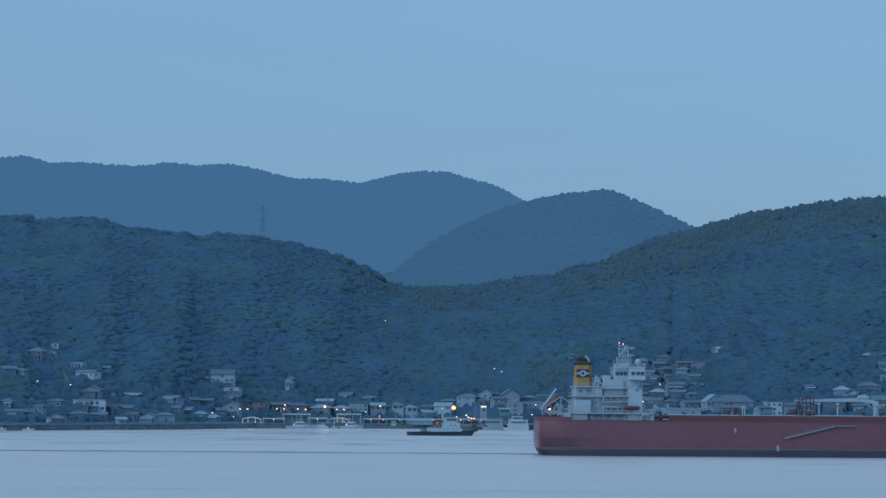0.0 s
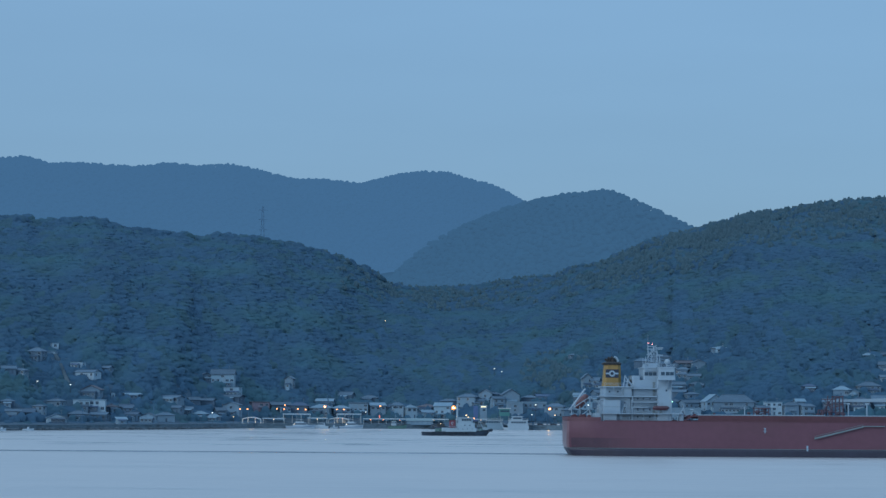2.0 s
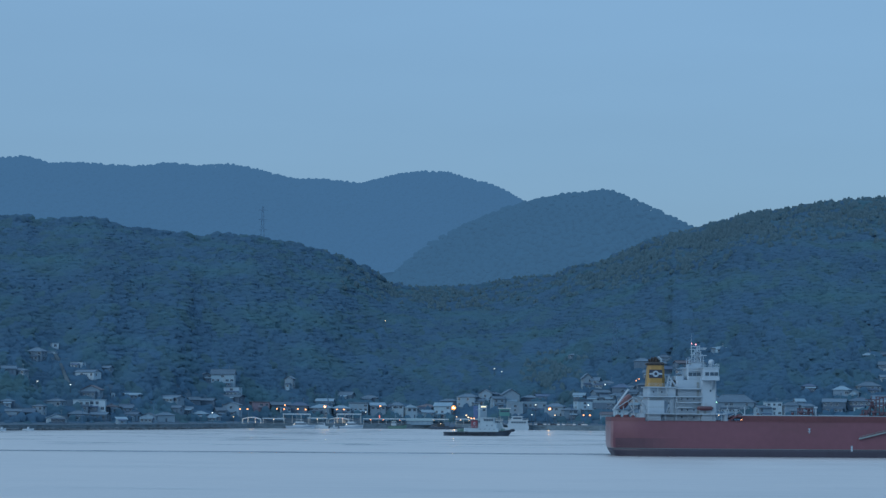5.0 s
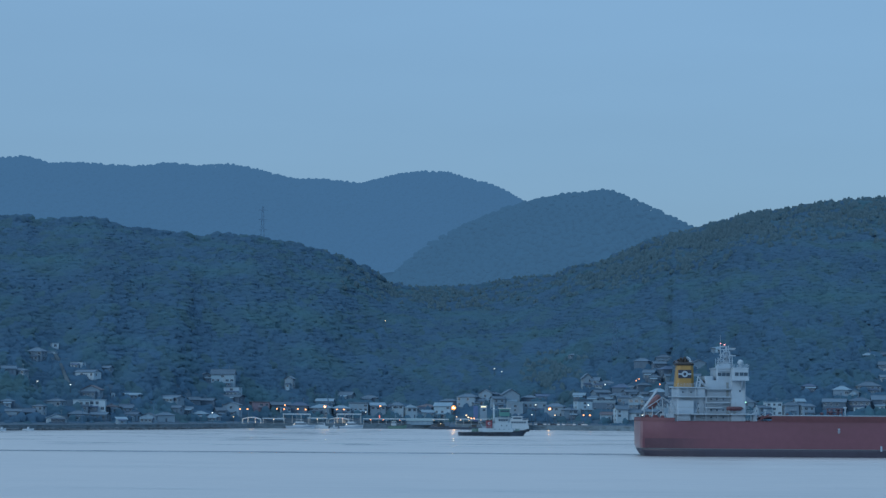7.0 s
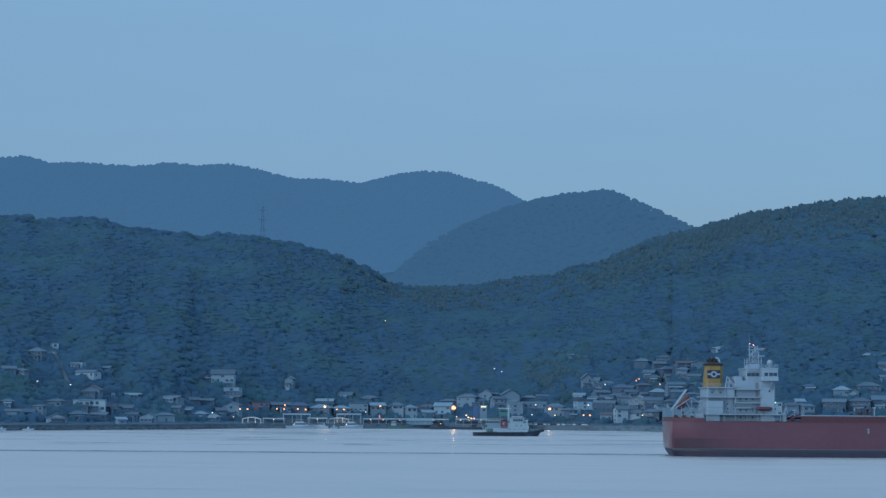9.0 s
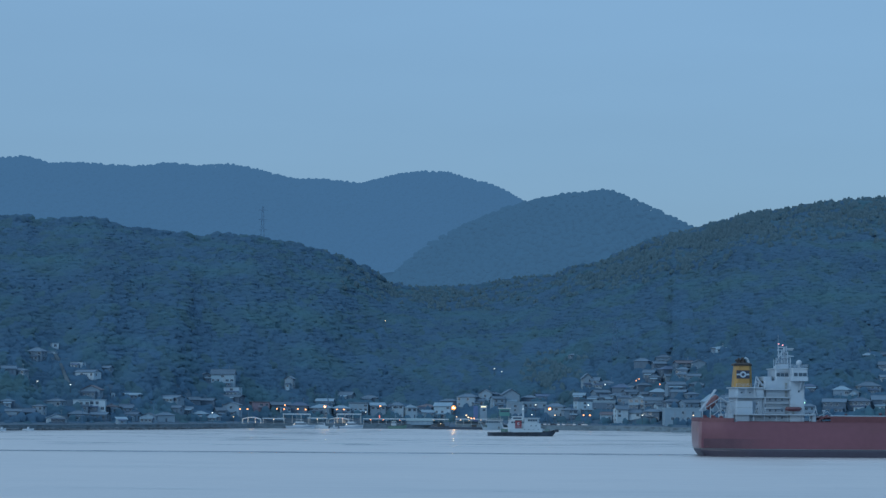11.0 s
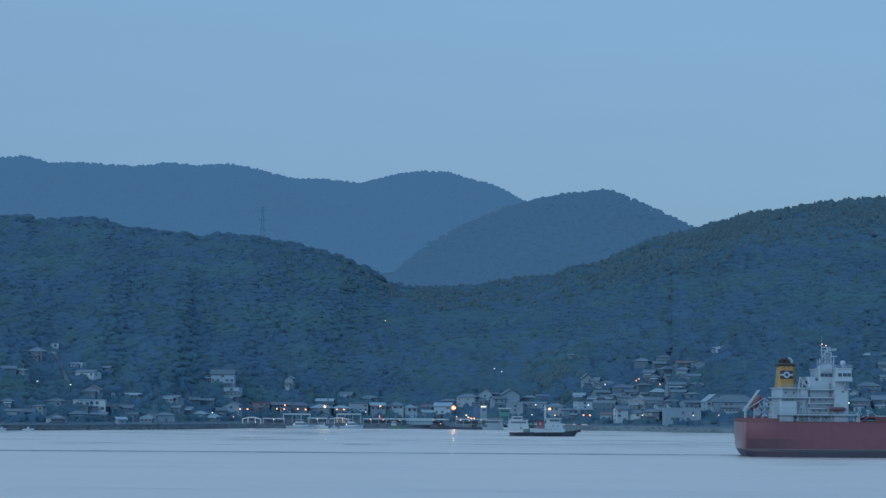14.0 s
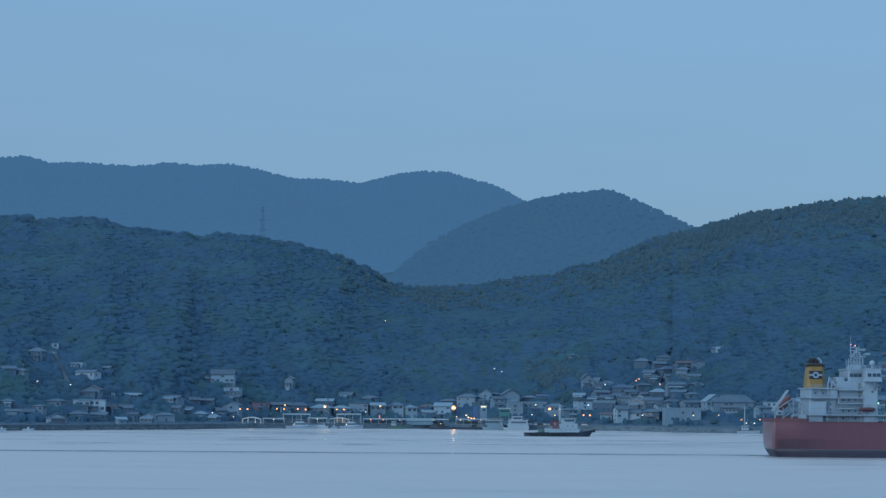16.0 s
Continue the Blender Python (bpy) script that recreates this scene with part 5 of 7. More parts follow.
house(-229.4, 1344.7, 4.16, 8.2, 5.2, 1.2, "gable", "cream", "tile", 8)
house(-222.5, 1353.3, 4.13, 6.7, 4.6, 2.1, "gable", "grey", "slate", 3)
house(-219.0, 1367.2, 6.53, 6.1, 5.6, 0.9, "hip", "cream", "tile", -11)
house(-199.7, 1381.1, 4.14, 10.9, 3.7, 1.9, "hip", "grey", "tile", 12)
house(-245.3, 1418.4, 30.30, 8.0, 2.6, 1.6, "gable", "grey", "tile", 18)
house(-239.4, 1421.9, 29.44, 8.3, 2.6, 1.3, "hip", "cream", "tile", -12)
house(-173.0, 1356.9, 2.74, 5.2, 2.6, 1.2, "shed", "white", "pale", 16)
house(-162.7, 1395.1, 3.38, 8.8, 3.4, 1.9, "front", "cream", "tile", -4)
house(-188.4, 1439.1, 16.75, 2.0, 2.6, 0.3, "flat", "white", "pale", 8)
house(-178.5, 1449.0, 16.46, 8.8, 2.6, 0.7, "shed", "brown", "pale", 15)
house(-157.7, 1465.1, 14.53, 11.5, 2.7, 1.3, "gable", "cream", "tile", -19)
house(-146.6, 1485.4, 12.65, 6.3, 3.3, 1.7, "gable", "brown", "tile", 18)
house(-140.2, 1493.9, 12.07, 9.4, 3.6, 1.3, "gable", "brown", "tile", -5)
house(-134.8, 1544.4, 24.25, 14.2, 7.4, 3.1, "gable", "white", "tile", -0)
house(-145.5, 1546.3, 27.08, 5.9, 4.2, 1.4, "front", "grey", "slate", 17)
house(-127.7, 1532.8, 18.32, 9.7, 5.3, 0.3, "flat", "white", "pale", -9)
house(-126.7, 1523.1, 14.94, 11.3, 2.9, 1.4, "gable", "brown", "tile", -18)
house(-124.9, 1498.7, 6.82, 9.8, 6.3, 1.7, "front", "cream", "tile", -9)
house(-148.2, 1460.8, 7.85, 6.6, 2.9, 1.3, "gable", "cream", "tile", 6)
house(-132.6, 1460.0, 3.68, 7.2, 2.6, 1.6, "hip", "cream", "pale", -9)
house(-95.4, 1574.7, 23.70, 5.2, 5.6, 2.1, "front", "cream", "tile", -12)
house(-111.0, 1526.8, 8.82, 10.3, 5.7, 0.7, "flat", "pink", "rust", 22)
house(-99.1, 1530.7, 9.04, 12.7, 4.2, 1.7, "gable", "brown", "tile", 22)
house(-87.2, 1532.5, 8.61, 11.4, 4.3, 2.1, "hip", "brown", "blue", -5)
house(-73.6, 1533.8, 6.96, 12.4, 4.7, 2.1, "hip", "cream", "pale", -14)
house(-61.7, 1537.6, 6.44, 10.4, 5.0, 1.7, "hip", "cream", "pale", 14)
house(-50.9, 1544.0, 7.06, 11.8, 7.2, 1.0, "flat", "cream", "tile", -5)
house(-40.2, 1546.4, 6.54, 9.7, 6.7, 1.7, "gable", "cream", "pale", 15)
house(-31.1, 1551.3, 6.49, 8.7, 5.8, 2.1, "hip", "cream", "slate", -11)
house(-27.6, 1550.6, 5.79, 7.3, 7.6, 2.1, "hip", "white", "tile", 8)
house(-19.3, 1548.8, 5.79, 6.5, 6.3, 1.7, "hip", "white", "pale", 19)
house(-60.2, 1580.6, 16.40, 8.9, 3.0, 2.1, "gable", "grey", "tile", -18)
house(-16.3, 1552.9, 5.91, 7.0, 3.3, 1.7, "front", "white", "tile", 6)
house(-9.4, 1554.1, 5.97, 7.0, 3.3, 1.4, "gable", "white", "pale", 14)
house(1.1, 1555.2, 5.95, 10.5, 7.2, 2.1, "gable", "white", "pale", -12)
house(16.6, 1577.3, 12.62, 12.1, 6.3, 2.1, "hip", "cream", "tile", -21)
house(27.7, 1581.9, 14.79, 8.5, 6.3, 2.8, "front", "cream", "tile", -9)
house(34.6, 1558.2, 11.78, 7.7, 6.2, 1.4, "gable", "cream", "tile", 18)
house(42.4, 1562.7, 14.18, 10.5, 6.3, 3.5, "front", "cream", "tile", 9)
house(44.3, 1529.9, 7.21, 9.6, 7.4, 1.4, "flat", "cream", "pale", 4)
house(56.5, 1539.5, 9.22, 14.2, 6.1, 1.0, "flat", "cream", "pale", 5)
house(68.6, 1520.7, 6.66, 11.6, 6.7, 2.1, "hip", "cream", "tile", -11)
house(85.5, 1522.8, 9.48, 9.6, 7.1, 1.4, "flat", "white", "tile", 16)
house(76.8, 1513.2, 6.02, 8.2, 5.4, 1.4, "hip", "grey", "tile", 14)
house(90.9, 1577.1, 24.84, 6.4, 6.2, 3.2, "front", "cream", "tile", 7)
house(96.5, 1575.5, 24.81, 5.0, 4.9, 2.1, "gable", "grey", "tile", -15)
house(86.9, 1670.7, 44.60, 4.5, 2.6, 1.1, "hip", "grey", "tile", 18)
house(103.3, 1573.6, 24.91, 12.4, 3.0, 1.8, "hip", "grey", "tile", -13)
house(111.1, 1552.4, 21.50, 10.5, 3.9, 2.1, "hip", "brown", "blue", -16)
house(98.1, 1550.6, 18.09, 9.8, 4.1, 1.7, "gable", "grey", "tile", 20)
house(98.5, 1524.0, 10.95, 13.7, 5.0, 1.4, "flat", "brown", "pale", -4)
house(106.3, 1492.7, 4.46, 7.3, 7.6, 2.4, "gable", "bright", "tile", 15)
house(114.8, 1495.1, 4.46, 6.9, 5.6, 1.9, "gable", "bright", "tile", -4)
house(118.3, 1510.9, 12.47, 10.2, 6.0, 1.7, "front", "cream", "pale", -21)
house(111.6, 1527.7, 15.14, 8.6, 4.0, 1.4, "hip", "grey", "slate", -18)
house(127.2, 1595.3, 39.03, 9.0, 3.5, 1.8, "hip", "brown", "tile", -17)
house(141.3, 1598.7, 41.15, 10.1, 3.7, 1.8, "hip", "grey", "slate", -4)
house(149.5, 1553.4, 36.22, 10.5, 4.5, 1.4, "gable", "brown", "rust", 11)
house(157.7, 1546.0, 36.68, 8.0, 4.3, 1.7, "front", "grey", "tile", 4)
house(140.8, 1560.7, 30.30, 11.2, 6.6, 2.1, "hip", "brown", "blue", 21)
house(129.0, 1562.1, 30.71, 7.0, 4.0, 1.8, "gable", "brown", "tile", -18)
house(146.1, 1524.6, 29.06, 7.5, 4.3, 1.7, "hip", "grey", "tile", -16)
house(139.7, 1503.3, 23.17, 10.8, 3.9, 1.7, "gable", "grey", "tile", 8)
house(131.2, 1522.1, 18.66, 11.0, 4.0, 2.1, "hip", "brown", "pale", -3)
house(127.2, 1505.0, 12.70, 11.2, 4.8, 2.0, "gable", "grey", "tile", -12)
house(134.7, 1467.1, 12.93, 9.9, 4.0, 1.6, "hip", "brown", "slate", 13)
house(144.5, 1459.8, 12.33, 11.2, 4.0, 1.6, "gable", "grey", "tile", 19)
house(124.6, 1483.6, 5.20, 10.7, 5.7, 1.7, "hip", "brown", "tile", -22)
house(137.6, 1438.8, 5.31, 20.7, 6.8, 1.3, "flat", "cream", "pale", 2)
house(173.5, 1570.0, 47.55, 8.8, 3.1, 0.7, "hip", "grey", "pale", 13)
house(156.5, 1449.5, 11.20, 11.1, 5.9, 4.2, "front", "cream", "pale", 15)
house(168.0, 1444.6, 10.85, 23.4, 6.0, 4.2, "hip", "grey", "tile", -4)
house(181.8, 1426.0, 7.75, 7.7, 6.0, 1.3, "gable", "cream", "tile", 22)
house(188.4, 1429.1, 9.48, 9.3, 7.2, 0.6, "flat", "bright", "pale", 5)
house(198.1, 1426.1, 8.93, 8.1, 6.3, 1.9, "hip", "grey", "tile", 7)
house(207.0, 1424.5, 8.93, 7.0, 5.8, 1.5, "shed", "cream", "tile", 16)
house(204.9, 1440.0, 13.97, 5.2, 3.5, 1.6, "gable", "grey", "pale", 9)
house(223.9, 1429.0, 11.40, 12.9, 5.9, 1.9, "gable", "brown", "tile", -14)
house(238.6, 1431.0, 12.01, 12.9, 6.0, 1.9, "hip", "brown", "slate", -18)
house(251.1, 1433.3, 12.75, 11.3, 6.0, 2.6, "gable", "brown", "tile", -6)
house(231.8, 1454.5, 20.80, 9.2, 3.7, 2.0, "hip", "grey", "pale", -17)
house(248.8, 1462.3, 22.08, 13.2, 4.8, 2.3, "hip", "grey", "tile", -3)
house(238.3, 1451.5, 19.42, 5.5, 3.5, 1.6, "front", "cream", "tile", -15)
house(258.3, 1523.4, 42.85, 6.2, 2.9, 1.4, "hip", "grey", "pale", 19)
house(265.4, 1502.0, 35.31, 7.4, 4.4, 2.0, "gable", "grey", "tile", -20)
house(100.7, 1541.7, 16.01, 7.6, 3.1, 1.4, "gable", "grey", "tile", 10)
house(107.3, 1542.6, 17.55, 8.3, 3.0, 1.4, "hip", "cream", "tile", 20)
house(115.2, 1537.6, 19.30, 8.3, 3.3, 1.4, "gable", "brown", "tile", 21)
house(123.8, 1541.6, 23.51, 8.3, 3.3, 1.4, "hip", "brown", "tile", 11)
house(123.8, 1523.6, 17.99, 8.2, 3.3, 1.4, "gable", "grey", "tile", 16)
house(136.6, 1581.9, 36.78, 7.8, 3.9, 1.4, "gable", "brown", "tile", 11)
house(131.5, 1553.9, 28.49, 7.7, 3.4, 1.4, "hip", "brown", "tile", -6)
house(141.3, 1555.0, 29.39, 7.7, 3.2, 1.4, "gable", "cream", "tile", 14)
house(140.5, 1487.4, 19.04, 8.7, 3.6, 1.3, "gable", "brown", "tile", -17)
house(147.1, 1479.5, 18.14, 7.3, 3.2, 1.3, "hip", "grey", "tile", 20)
house(148.1, 1541.5, 33.30, 8.3, 3.4, 1.4, "hip", "brown", "tile", -21)
house(152.4, 1519.0, 29.08, 7.5, 3.3, 1.4, "gable", "grey", "tile", -6)
house(152.1, 1499.3, 24.33, 8.1, 3.1, 1.3, "hip", "brown", "tile", 3)
house(93.5, 1542.8, 15.60, 8.3, 3.4, 1.4, "hip", "grey", "tile", -7)
house(84.9, 1551.4, 17.05, 7.0, 3.3, 1.4, "gable", "brown", "pale", -8)
house(98.8, 1501.5, 4.91, 7.4, 4.0, 1.4, "gable", "cream", "rust", -17)
house(114.9, 1551.6, 22.90, 8.4, 2.6, 1.0, "gable", "grey", "tile", -20)
house(131.5, 1498.4, 11.31, 8.8, 3.3, 1.3, "gable", "white", "tile", 16)
house(54.8, 1570.3, 15.42, 8.8, 3.4, 1.4, "hip", "brown", "tile", -13)
house(63.2, 1573.9, 16.14, 9.2, 3.4, 1.4, "gable", "cream", "blue", 12)
house(21.9, 1577.2, 13.07, 9.9, 3.4, 1.4, "gable", "cream", "tile", -6)
house(32.8, 1589.1, 17.24, 8.6, 3.5, 1.4, "hip", "grey", "slate", 19)
house(4.6, 1582.5, 12.94, 10.7, 3.4, 1.4, "hip", "brown", "tile", 4)
house(-9.2, 1570.2, 9.40, 11.3, 3.3, 1.4, "hip", "grey", "rust", -9)
house(-45.4, 1580.1, 14.74, 10.0, 3.4, 1.4, "hip", "brown", "tile", -6)
house(-72.2, 1553.5, 12.45, 10.5, 3.3, 1.4, "gable", "cream", "pale", -7)
house(-213.9, 1393.6, 11.42, 8.8, 3.5, 1.3, "hip", "cream", "tile", -20)
house(-235.3, 1361.6, 11.30, 7.3, 3.4, 1.2, "hip", "brown", "tile", 9)
house(-189.6, 1392.8, 4.14, 9.4, 3.4, 1.3, "gable", "grey", "tile", -12)
house(-185.9, 1413.3, 8.71, 6.4, 3.2, 1.3, "hip", "brown", "rust", 21)
house(-173.2, 1409.3, 3.80, 7.6, 3.8, 1.3, "gable", "grey", "slate", -19)
house(-155.5, 1412.2, 3.59, 9.5, 3.8, 1.6, "hip", "cream", "tile", 15)
house(-153.3, 1450.7, 8.21, 7.2, 3.2, 1.3, "gable", "grey", "tile", -20)
house(-140.5, 1460.2, 4.08, 8.5, 3.8, 1.6, "hip", "brown", "pale", -14)
house(-130.9, 1484.3, 5.70, 6.0, 4.1, 1.7, "gable", "grey", "tile", 21)
house(-178.8, 1422.5, 9.00, 7.7, 2.9, 1.3, "gable", "grey", "slate", 13)
house(214.3, 1466.2, 23.10, 8.6, 3.3, 1.3, "hip", "brown", "blue", -7)
house(197.6, 1431.8, 10.95, 8.4, 3.6, 1.3, "hip", "cream", "tile", -16)
house(263.4, 1479.7, 28.41, 10.0, 3.7, 1.3, "gable", "cream", "tile", -4)
house(269.5, 1527.0, 43.58, 8.2, 2.7, 1.4, "hip", "grey", "tile", 15)


# ---- the harbour front ----
LAMP_SIZE = {"small": 0.29, "medium": 0.41, "large": 0.5, "flood": 0.8}
LAMP_GLOW = {"sodium": SODIUM, "warm": WARM, "cool": COOL_LIGHT}
LAMP_WORDS = {"sodium": "amber", "warm": "warm white", "cool": "white"}


def street_lamp(x, y, z, h, size, tone):
    r = LAMP_SIZE[size]
    ob = thing("street_lamp", pose(x, y, z), "lit %s lamp on a %s steel pole at the waterfront" % (LAMP_WORDS[tone], "tall" if h > 7 else "short"), "street lamp", "harbour lamps")
    part("pole", Geo().rod((0, 0.25, -0.6), (0, 0.25, h), 0.09, 0.06, 6), DARK_STEEL, ob)
    part("bracket", Geo().rod((0, 0.25, h), (0, -r * 0.4, h + 0.12), 0.06, n=5), STEEL, ob)
    part("hood", Geo().loft([[(r * k * math.cos(w), r * k * math.sin(w), h + dz) for w in np.linspace(0, 6.2832, 8, endpoint=False)] for k, dz in ((1.05, r * 0.55), (0.8, r * 0.95), (0.3, r * 1.2))]), DARK_STEEL, ob)
    k = 0.62 if size in ("large", "flood") else 1.0
    part("lantern", Geo().ball((0, -r * 0.95 if k < 1 else 0, h), r * k, r * k, r * k * 0.85, n=10, m=6), FLOOD if size in ("large", "flood") else LAMP_GLOW[tone], ob, "glowing %s lantern" % LAMP_WORDS[tone], smooth=True)
    if size in ("large", "flood"):
        # added glowing ball stands in for the glare halo around the lantern
        part("halo_ball", Geo().ball((0, 0.3, h), r * 1.75, r * 0.9, r * 1.65, n=12, m=8), AMBER_HALO, ob, "added amber ball for the lamp's glare halo", smooth=True)
        data = bpy.data.lights.new("lamp_light", "POINT")
        data.energy, data.color, data.shadow_soft_size = (2200 if size == "flood" else 900), (1.0, 0.62, 0.3), r
        light = new("lamp_light", data)
        light.parent = ob
        light.location = (0, -r * 3 - 1.2, h - r)
    return ob


def canopy_shelter(x0, x1, y, top, base=2.75, deep=5.0, lights=0, tone="warm"):
    """A long waiting shelter: a thin pale roof with a fascia on steel columns, tubes under it where lit."""
    w = x1 - x0
    ob = thing("shelter", pose((x0 + x1) / 2, y, base), "long open waiting shelter with a thin pale roof", "shelter", "quay shelters")
    h = top - base
    roof = part("roof", Geo().loft([[(x, -deep / 2, h - 0.35), (x, 0, h - 0.1), (x, deep / 2, h - 0.35), (x, deep / 2, h - 0.1), (x, 0, h + 0.15), (x, -deep / 2, h - 0.1)] for x in (-w / 2, w / 2)]), CANOPY, ob)
    part("fascia", Geo().box(-w / 2 - 0.05, w / 2 + 0.05, -deep / 2 - 0.08, -deep / 2, h - 0.5, h - 0.02), SHIP_WHITE, roof)
    n = max(2, int(w / 4.5))
    for i in range(n + 1):
        x = -w / 2 + 0.4 + (w - 0.8) * i / n
        for s in (-1, 1):
            part("column", Geo().box(x - 0.11, x + 0.11, s * deep * 0.36 - 0.11, s * deep * 0.36 + 0.11, 0, h - 0.25), CANOPY, ob)
    part("back_panel", Geo().box(-w / 2 + 0.6, w / 2 - 0.6, deep * 0.36 + 0.12, deep * 0.36 + 0.18, 0.2, h * 0.55), WALLS["grey"], ob)
    for i in range(lights):
        x = -w / 2 + (i + 0.5 + 0.2 * math.sin(i * 5)) * w / lights
        part("lamp_tube", Geo().box(x - 0.3, x + 0.3, -deep * 0.42, -deep * 0.42 + 0.2, h - 0.78, h - 0.6), LAMP_GLOW[tone], ob, "lit lamp under the roof")
    return ob


def arched_shelter(x, y, w, top, base=2.75, deep=6.0):
    ob = thing("shelter", pose(x, y, base), "arched pier shelter, lit amber from within", "shelter", "quay shelters")
    h = top - base
    arc = [(-w / 2 + w * i / 10, h - 1.5 + 1.5 * math.sin(math.pi * (0.08 + 0.84 * i / 10))) for i in range(11)]
    g = Geo()
    g.loft([[(px, yy, pz) for px, pz in arc] + [(px, yy, pz - 0.55) for px, pz in arc[::-1]] for yy in (-deep / 2, deep / 2)])
    part("roof", g, CANOPY, ob, "pale arched roof")
    for i in (0, 3, 7, 10):
        px, pz = arc[i]
        for s in (-1, 1):
            part("column", Geo().box(px - 0.13, px + 0.13, s * deep * 0.42 - 0.13, s * deep * 0.42 + 0.13, 0, pz - 0.2), CANOPY, ob)
    for i in (3, 5, 7):
        px, pz = arc[i]
        part("lamp", Geo().box(px - 0.2, px + 0.2, -deep * 0.46, -deep * 0.42, pz - 0.6, pz - 0.42), SODIUM, ob, "amber lamp under the arch")
    data = bpy.data.lights.new("shelter_light", "POINT")
    data.energy, data.color, data.shadow_soft_size = 650, (1.0, 0.66, 0.42), 0.3
    light = new("shelter_light", data)
    light.parent = ob
    light.location = (0, 0, h - 1.5)
    return ob


def boat_rings(length, beam, sheer, z0=-0.5, z1=1.4, fine=0.55):
    """Hull outlines of a small vessel, bow towards +x."""
    def ring(z, k):
        pts = []
        for i in range(9):
            x = i / 8
            half = beam / 2 * (0.86 + 0.14 * min(1, x * 5)) * (1 if x < fine else max(0.0, 1 - ((x - fine) / (1 - fine)) ** 1.9))
            pts.append((length * (x - 0.5) * (0.93 + 0.07 * k), half * (0.78 + 0.22 * k), z + sheer * k * max(0, x - 0.4) ** 2 * 2.5))
        return [(x, -y, zz) for x, y, zz in pts] + [(x, y, zz) for x, y, zz in pts[-2::-1]]
    return [ring(z0, 0.0), ring((z0 + z1) / 2, 0.6), ring(z1, 1.0)]


def motor_yacht(x, y, length, turn, stripe=None, fly=True):
    ob = thing("motor_yacht", pose(x, y, 0, 0, 0, turn), "white cabin motor yacht moored at the quay", "boat", "moored boats")
    b = length * 0.28
    part("hull", Geo().loft(boat_rings(length, b, 0.9)), YACHT_WHITE, ob)
    if stripe:
        part("stripe", Geo().loft([[(px * 1.003, py * 1.012, pz) for px, py, pz in r] for r in (boat_rings(length, b, 0.9, 0.7, 0.7)[2], boat_rings(length, b, 0.9, 0.95, 0.95)[2])], caps=False), stripe, ob)
    cabin = part("cabin", Geo().loft([[(length * k * s + o, py, z) for s, o, py in ((-0.5, 0, -b * .38), (0.42, 0, -b * .36), (0.5, 0, 0), (0.42, 0, b * .36), (-0.5, 0, b * .38))] for k, z in ((0.52, 1.3), (0.5, 2.2), (0.40, 3.3))]), YACHT_WHITE, ob)
    part("window_band", Geo().loft([[(length * k * s * 1.004, py * 1.02, z) for s, py in ((-0.42, -b * .375), (0.42, -b * .36), (0.5, 0), (0.42, b * .36), (-0.42, b * .375))] for k, z in ((0.49, 2.25), (0.43, 3.0))], caps=False), GLASS, cabin)
    if fly:
        top = part("flybridge", Geo().block(-length * 0.16, length * 0.12, -b * 0.32, b * 0.32, 3.3, 4.0, 0.3), YACHT_WHITE, ob)
        part("flybridge_roof", Geo().block(-length * 0.16, length * 0.09, -b * 0.34, b * 0.34, 5.2, 5.35, 0.2), YACHT_WHITE, top)
        for px in (-length * 0.14, length * 0.06):
            for s in (-1, 1):
                part("roof_post", Geo().rod((px, s * b * 0.3, 3.9), (px, s * b * 0.3, 5.2), 0.06, n=5), FRAME, top)
    part("mast", Geo().rod((-length * 0.1, 0, 3.3), (-length * 0.12, 0, 7.0), 0.07, n=5).rod((-length * 0.1 - .7, 0, 6.1), (-length * 0.1 + .5, 0, 6.1), 0.04, n=4), FRAME, ob)
    g = Geo()
    rail(g, [(length * 0.1, -b * 0.46), (length * 0.34, -b * 0.3), (length * 0.48, 0)], 1.7, 0.7, 1.4, 0.03)
    part("pulpit", g, FRAME, ob)
    part("cabin_lamp", Geo().ball((-length * 0.2, -b * 0.42, 2.5), 0.16), WARM, ob, "small lit lamp")
    return ob


def workboat(x, y, length, turn, hull=TUG_BLACK, cabin=BOAT_WHITE, label="dark workboat with a low wheelhouse moored at the quay"):
    ob = thing("workboat", pose(x, y, 0, 0, 0, turn), label, "boat", "moored boats")
    b = length * 0.28
    part("hull", Geo().loft(boat_rings(length, b, 1.2, -0.5, 1.5)), hull, ob)
    part("gunwale", Geo().loft([[(px, py * 1.02, pz + d) for px, py, pz in boat_rings(length, b, 1.2, -0.5, 1.5)[2]] for d in (0, 0.25)], caps=False), RUBBER, ob)
    w = part("wheelhouse", Geo().block(-length * 0.32, -length * 0.05, -b * 0.3, b * 0.3, 1.5, 4.3, 0.25), cabin, ob)
    part("wheelhouse_roof", Geo().block(-length * 0.34, -length * 0.02, -b * 0.34, b * 0.34, 4.3, 4.5, 0.2), TUG_GREEN, w)
    pane = window_mesh("window", 0.7, 0.7)
    for i in range(3):
        part("window", pane, GLASS, w, at=pose(-length * 0.28 + i * length * 0.09, -b * 0.3, 3.5))
    part("mast", Geo().rod((-length * 0.1, 0, 4.4), (-length * 0.1, 0, 8.2), 0.1, 0.05, 6).rod((-length * 0.1, 0, 7.4), (length * 0.16, 0, 5.0), 0.06, n=5), FRAME, ob)
    part("hatch", Geo().block(length * 0.08, length * 0.24, -b * 0.2, b * 0.2, 1.5, 2.3, 0.1), STEEL, ob)
    part("bow_post", Geo().rod((length * 0.36, 0, 1.6), (length * 0.36, 0, 3.2), 0.12, n=6), DARK_STEEL, ob)
    return ob


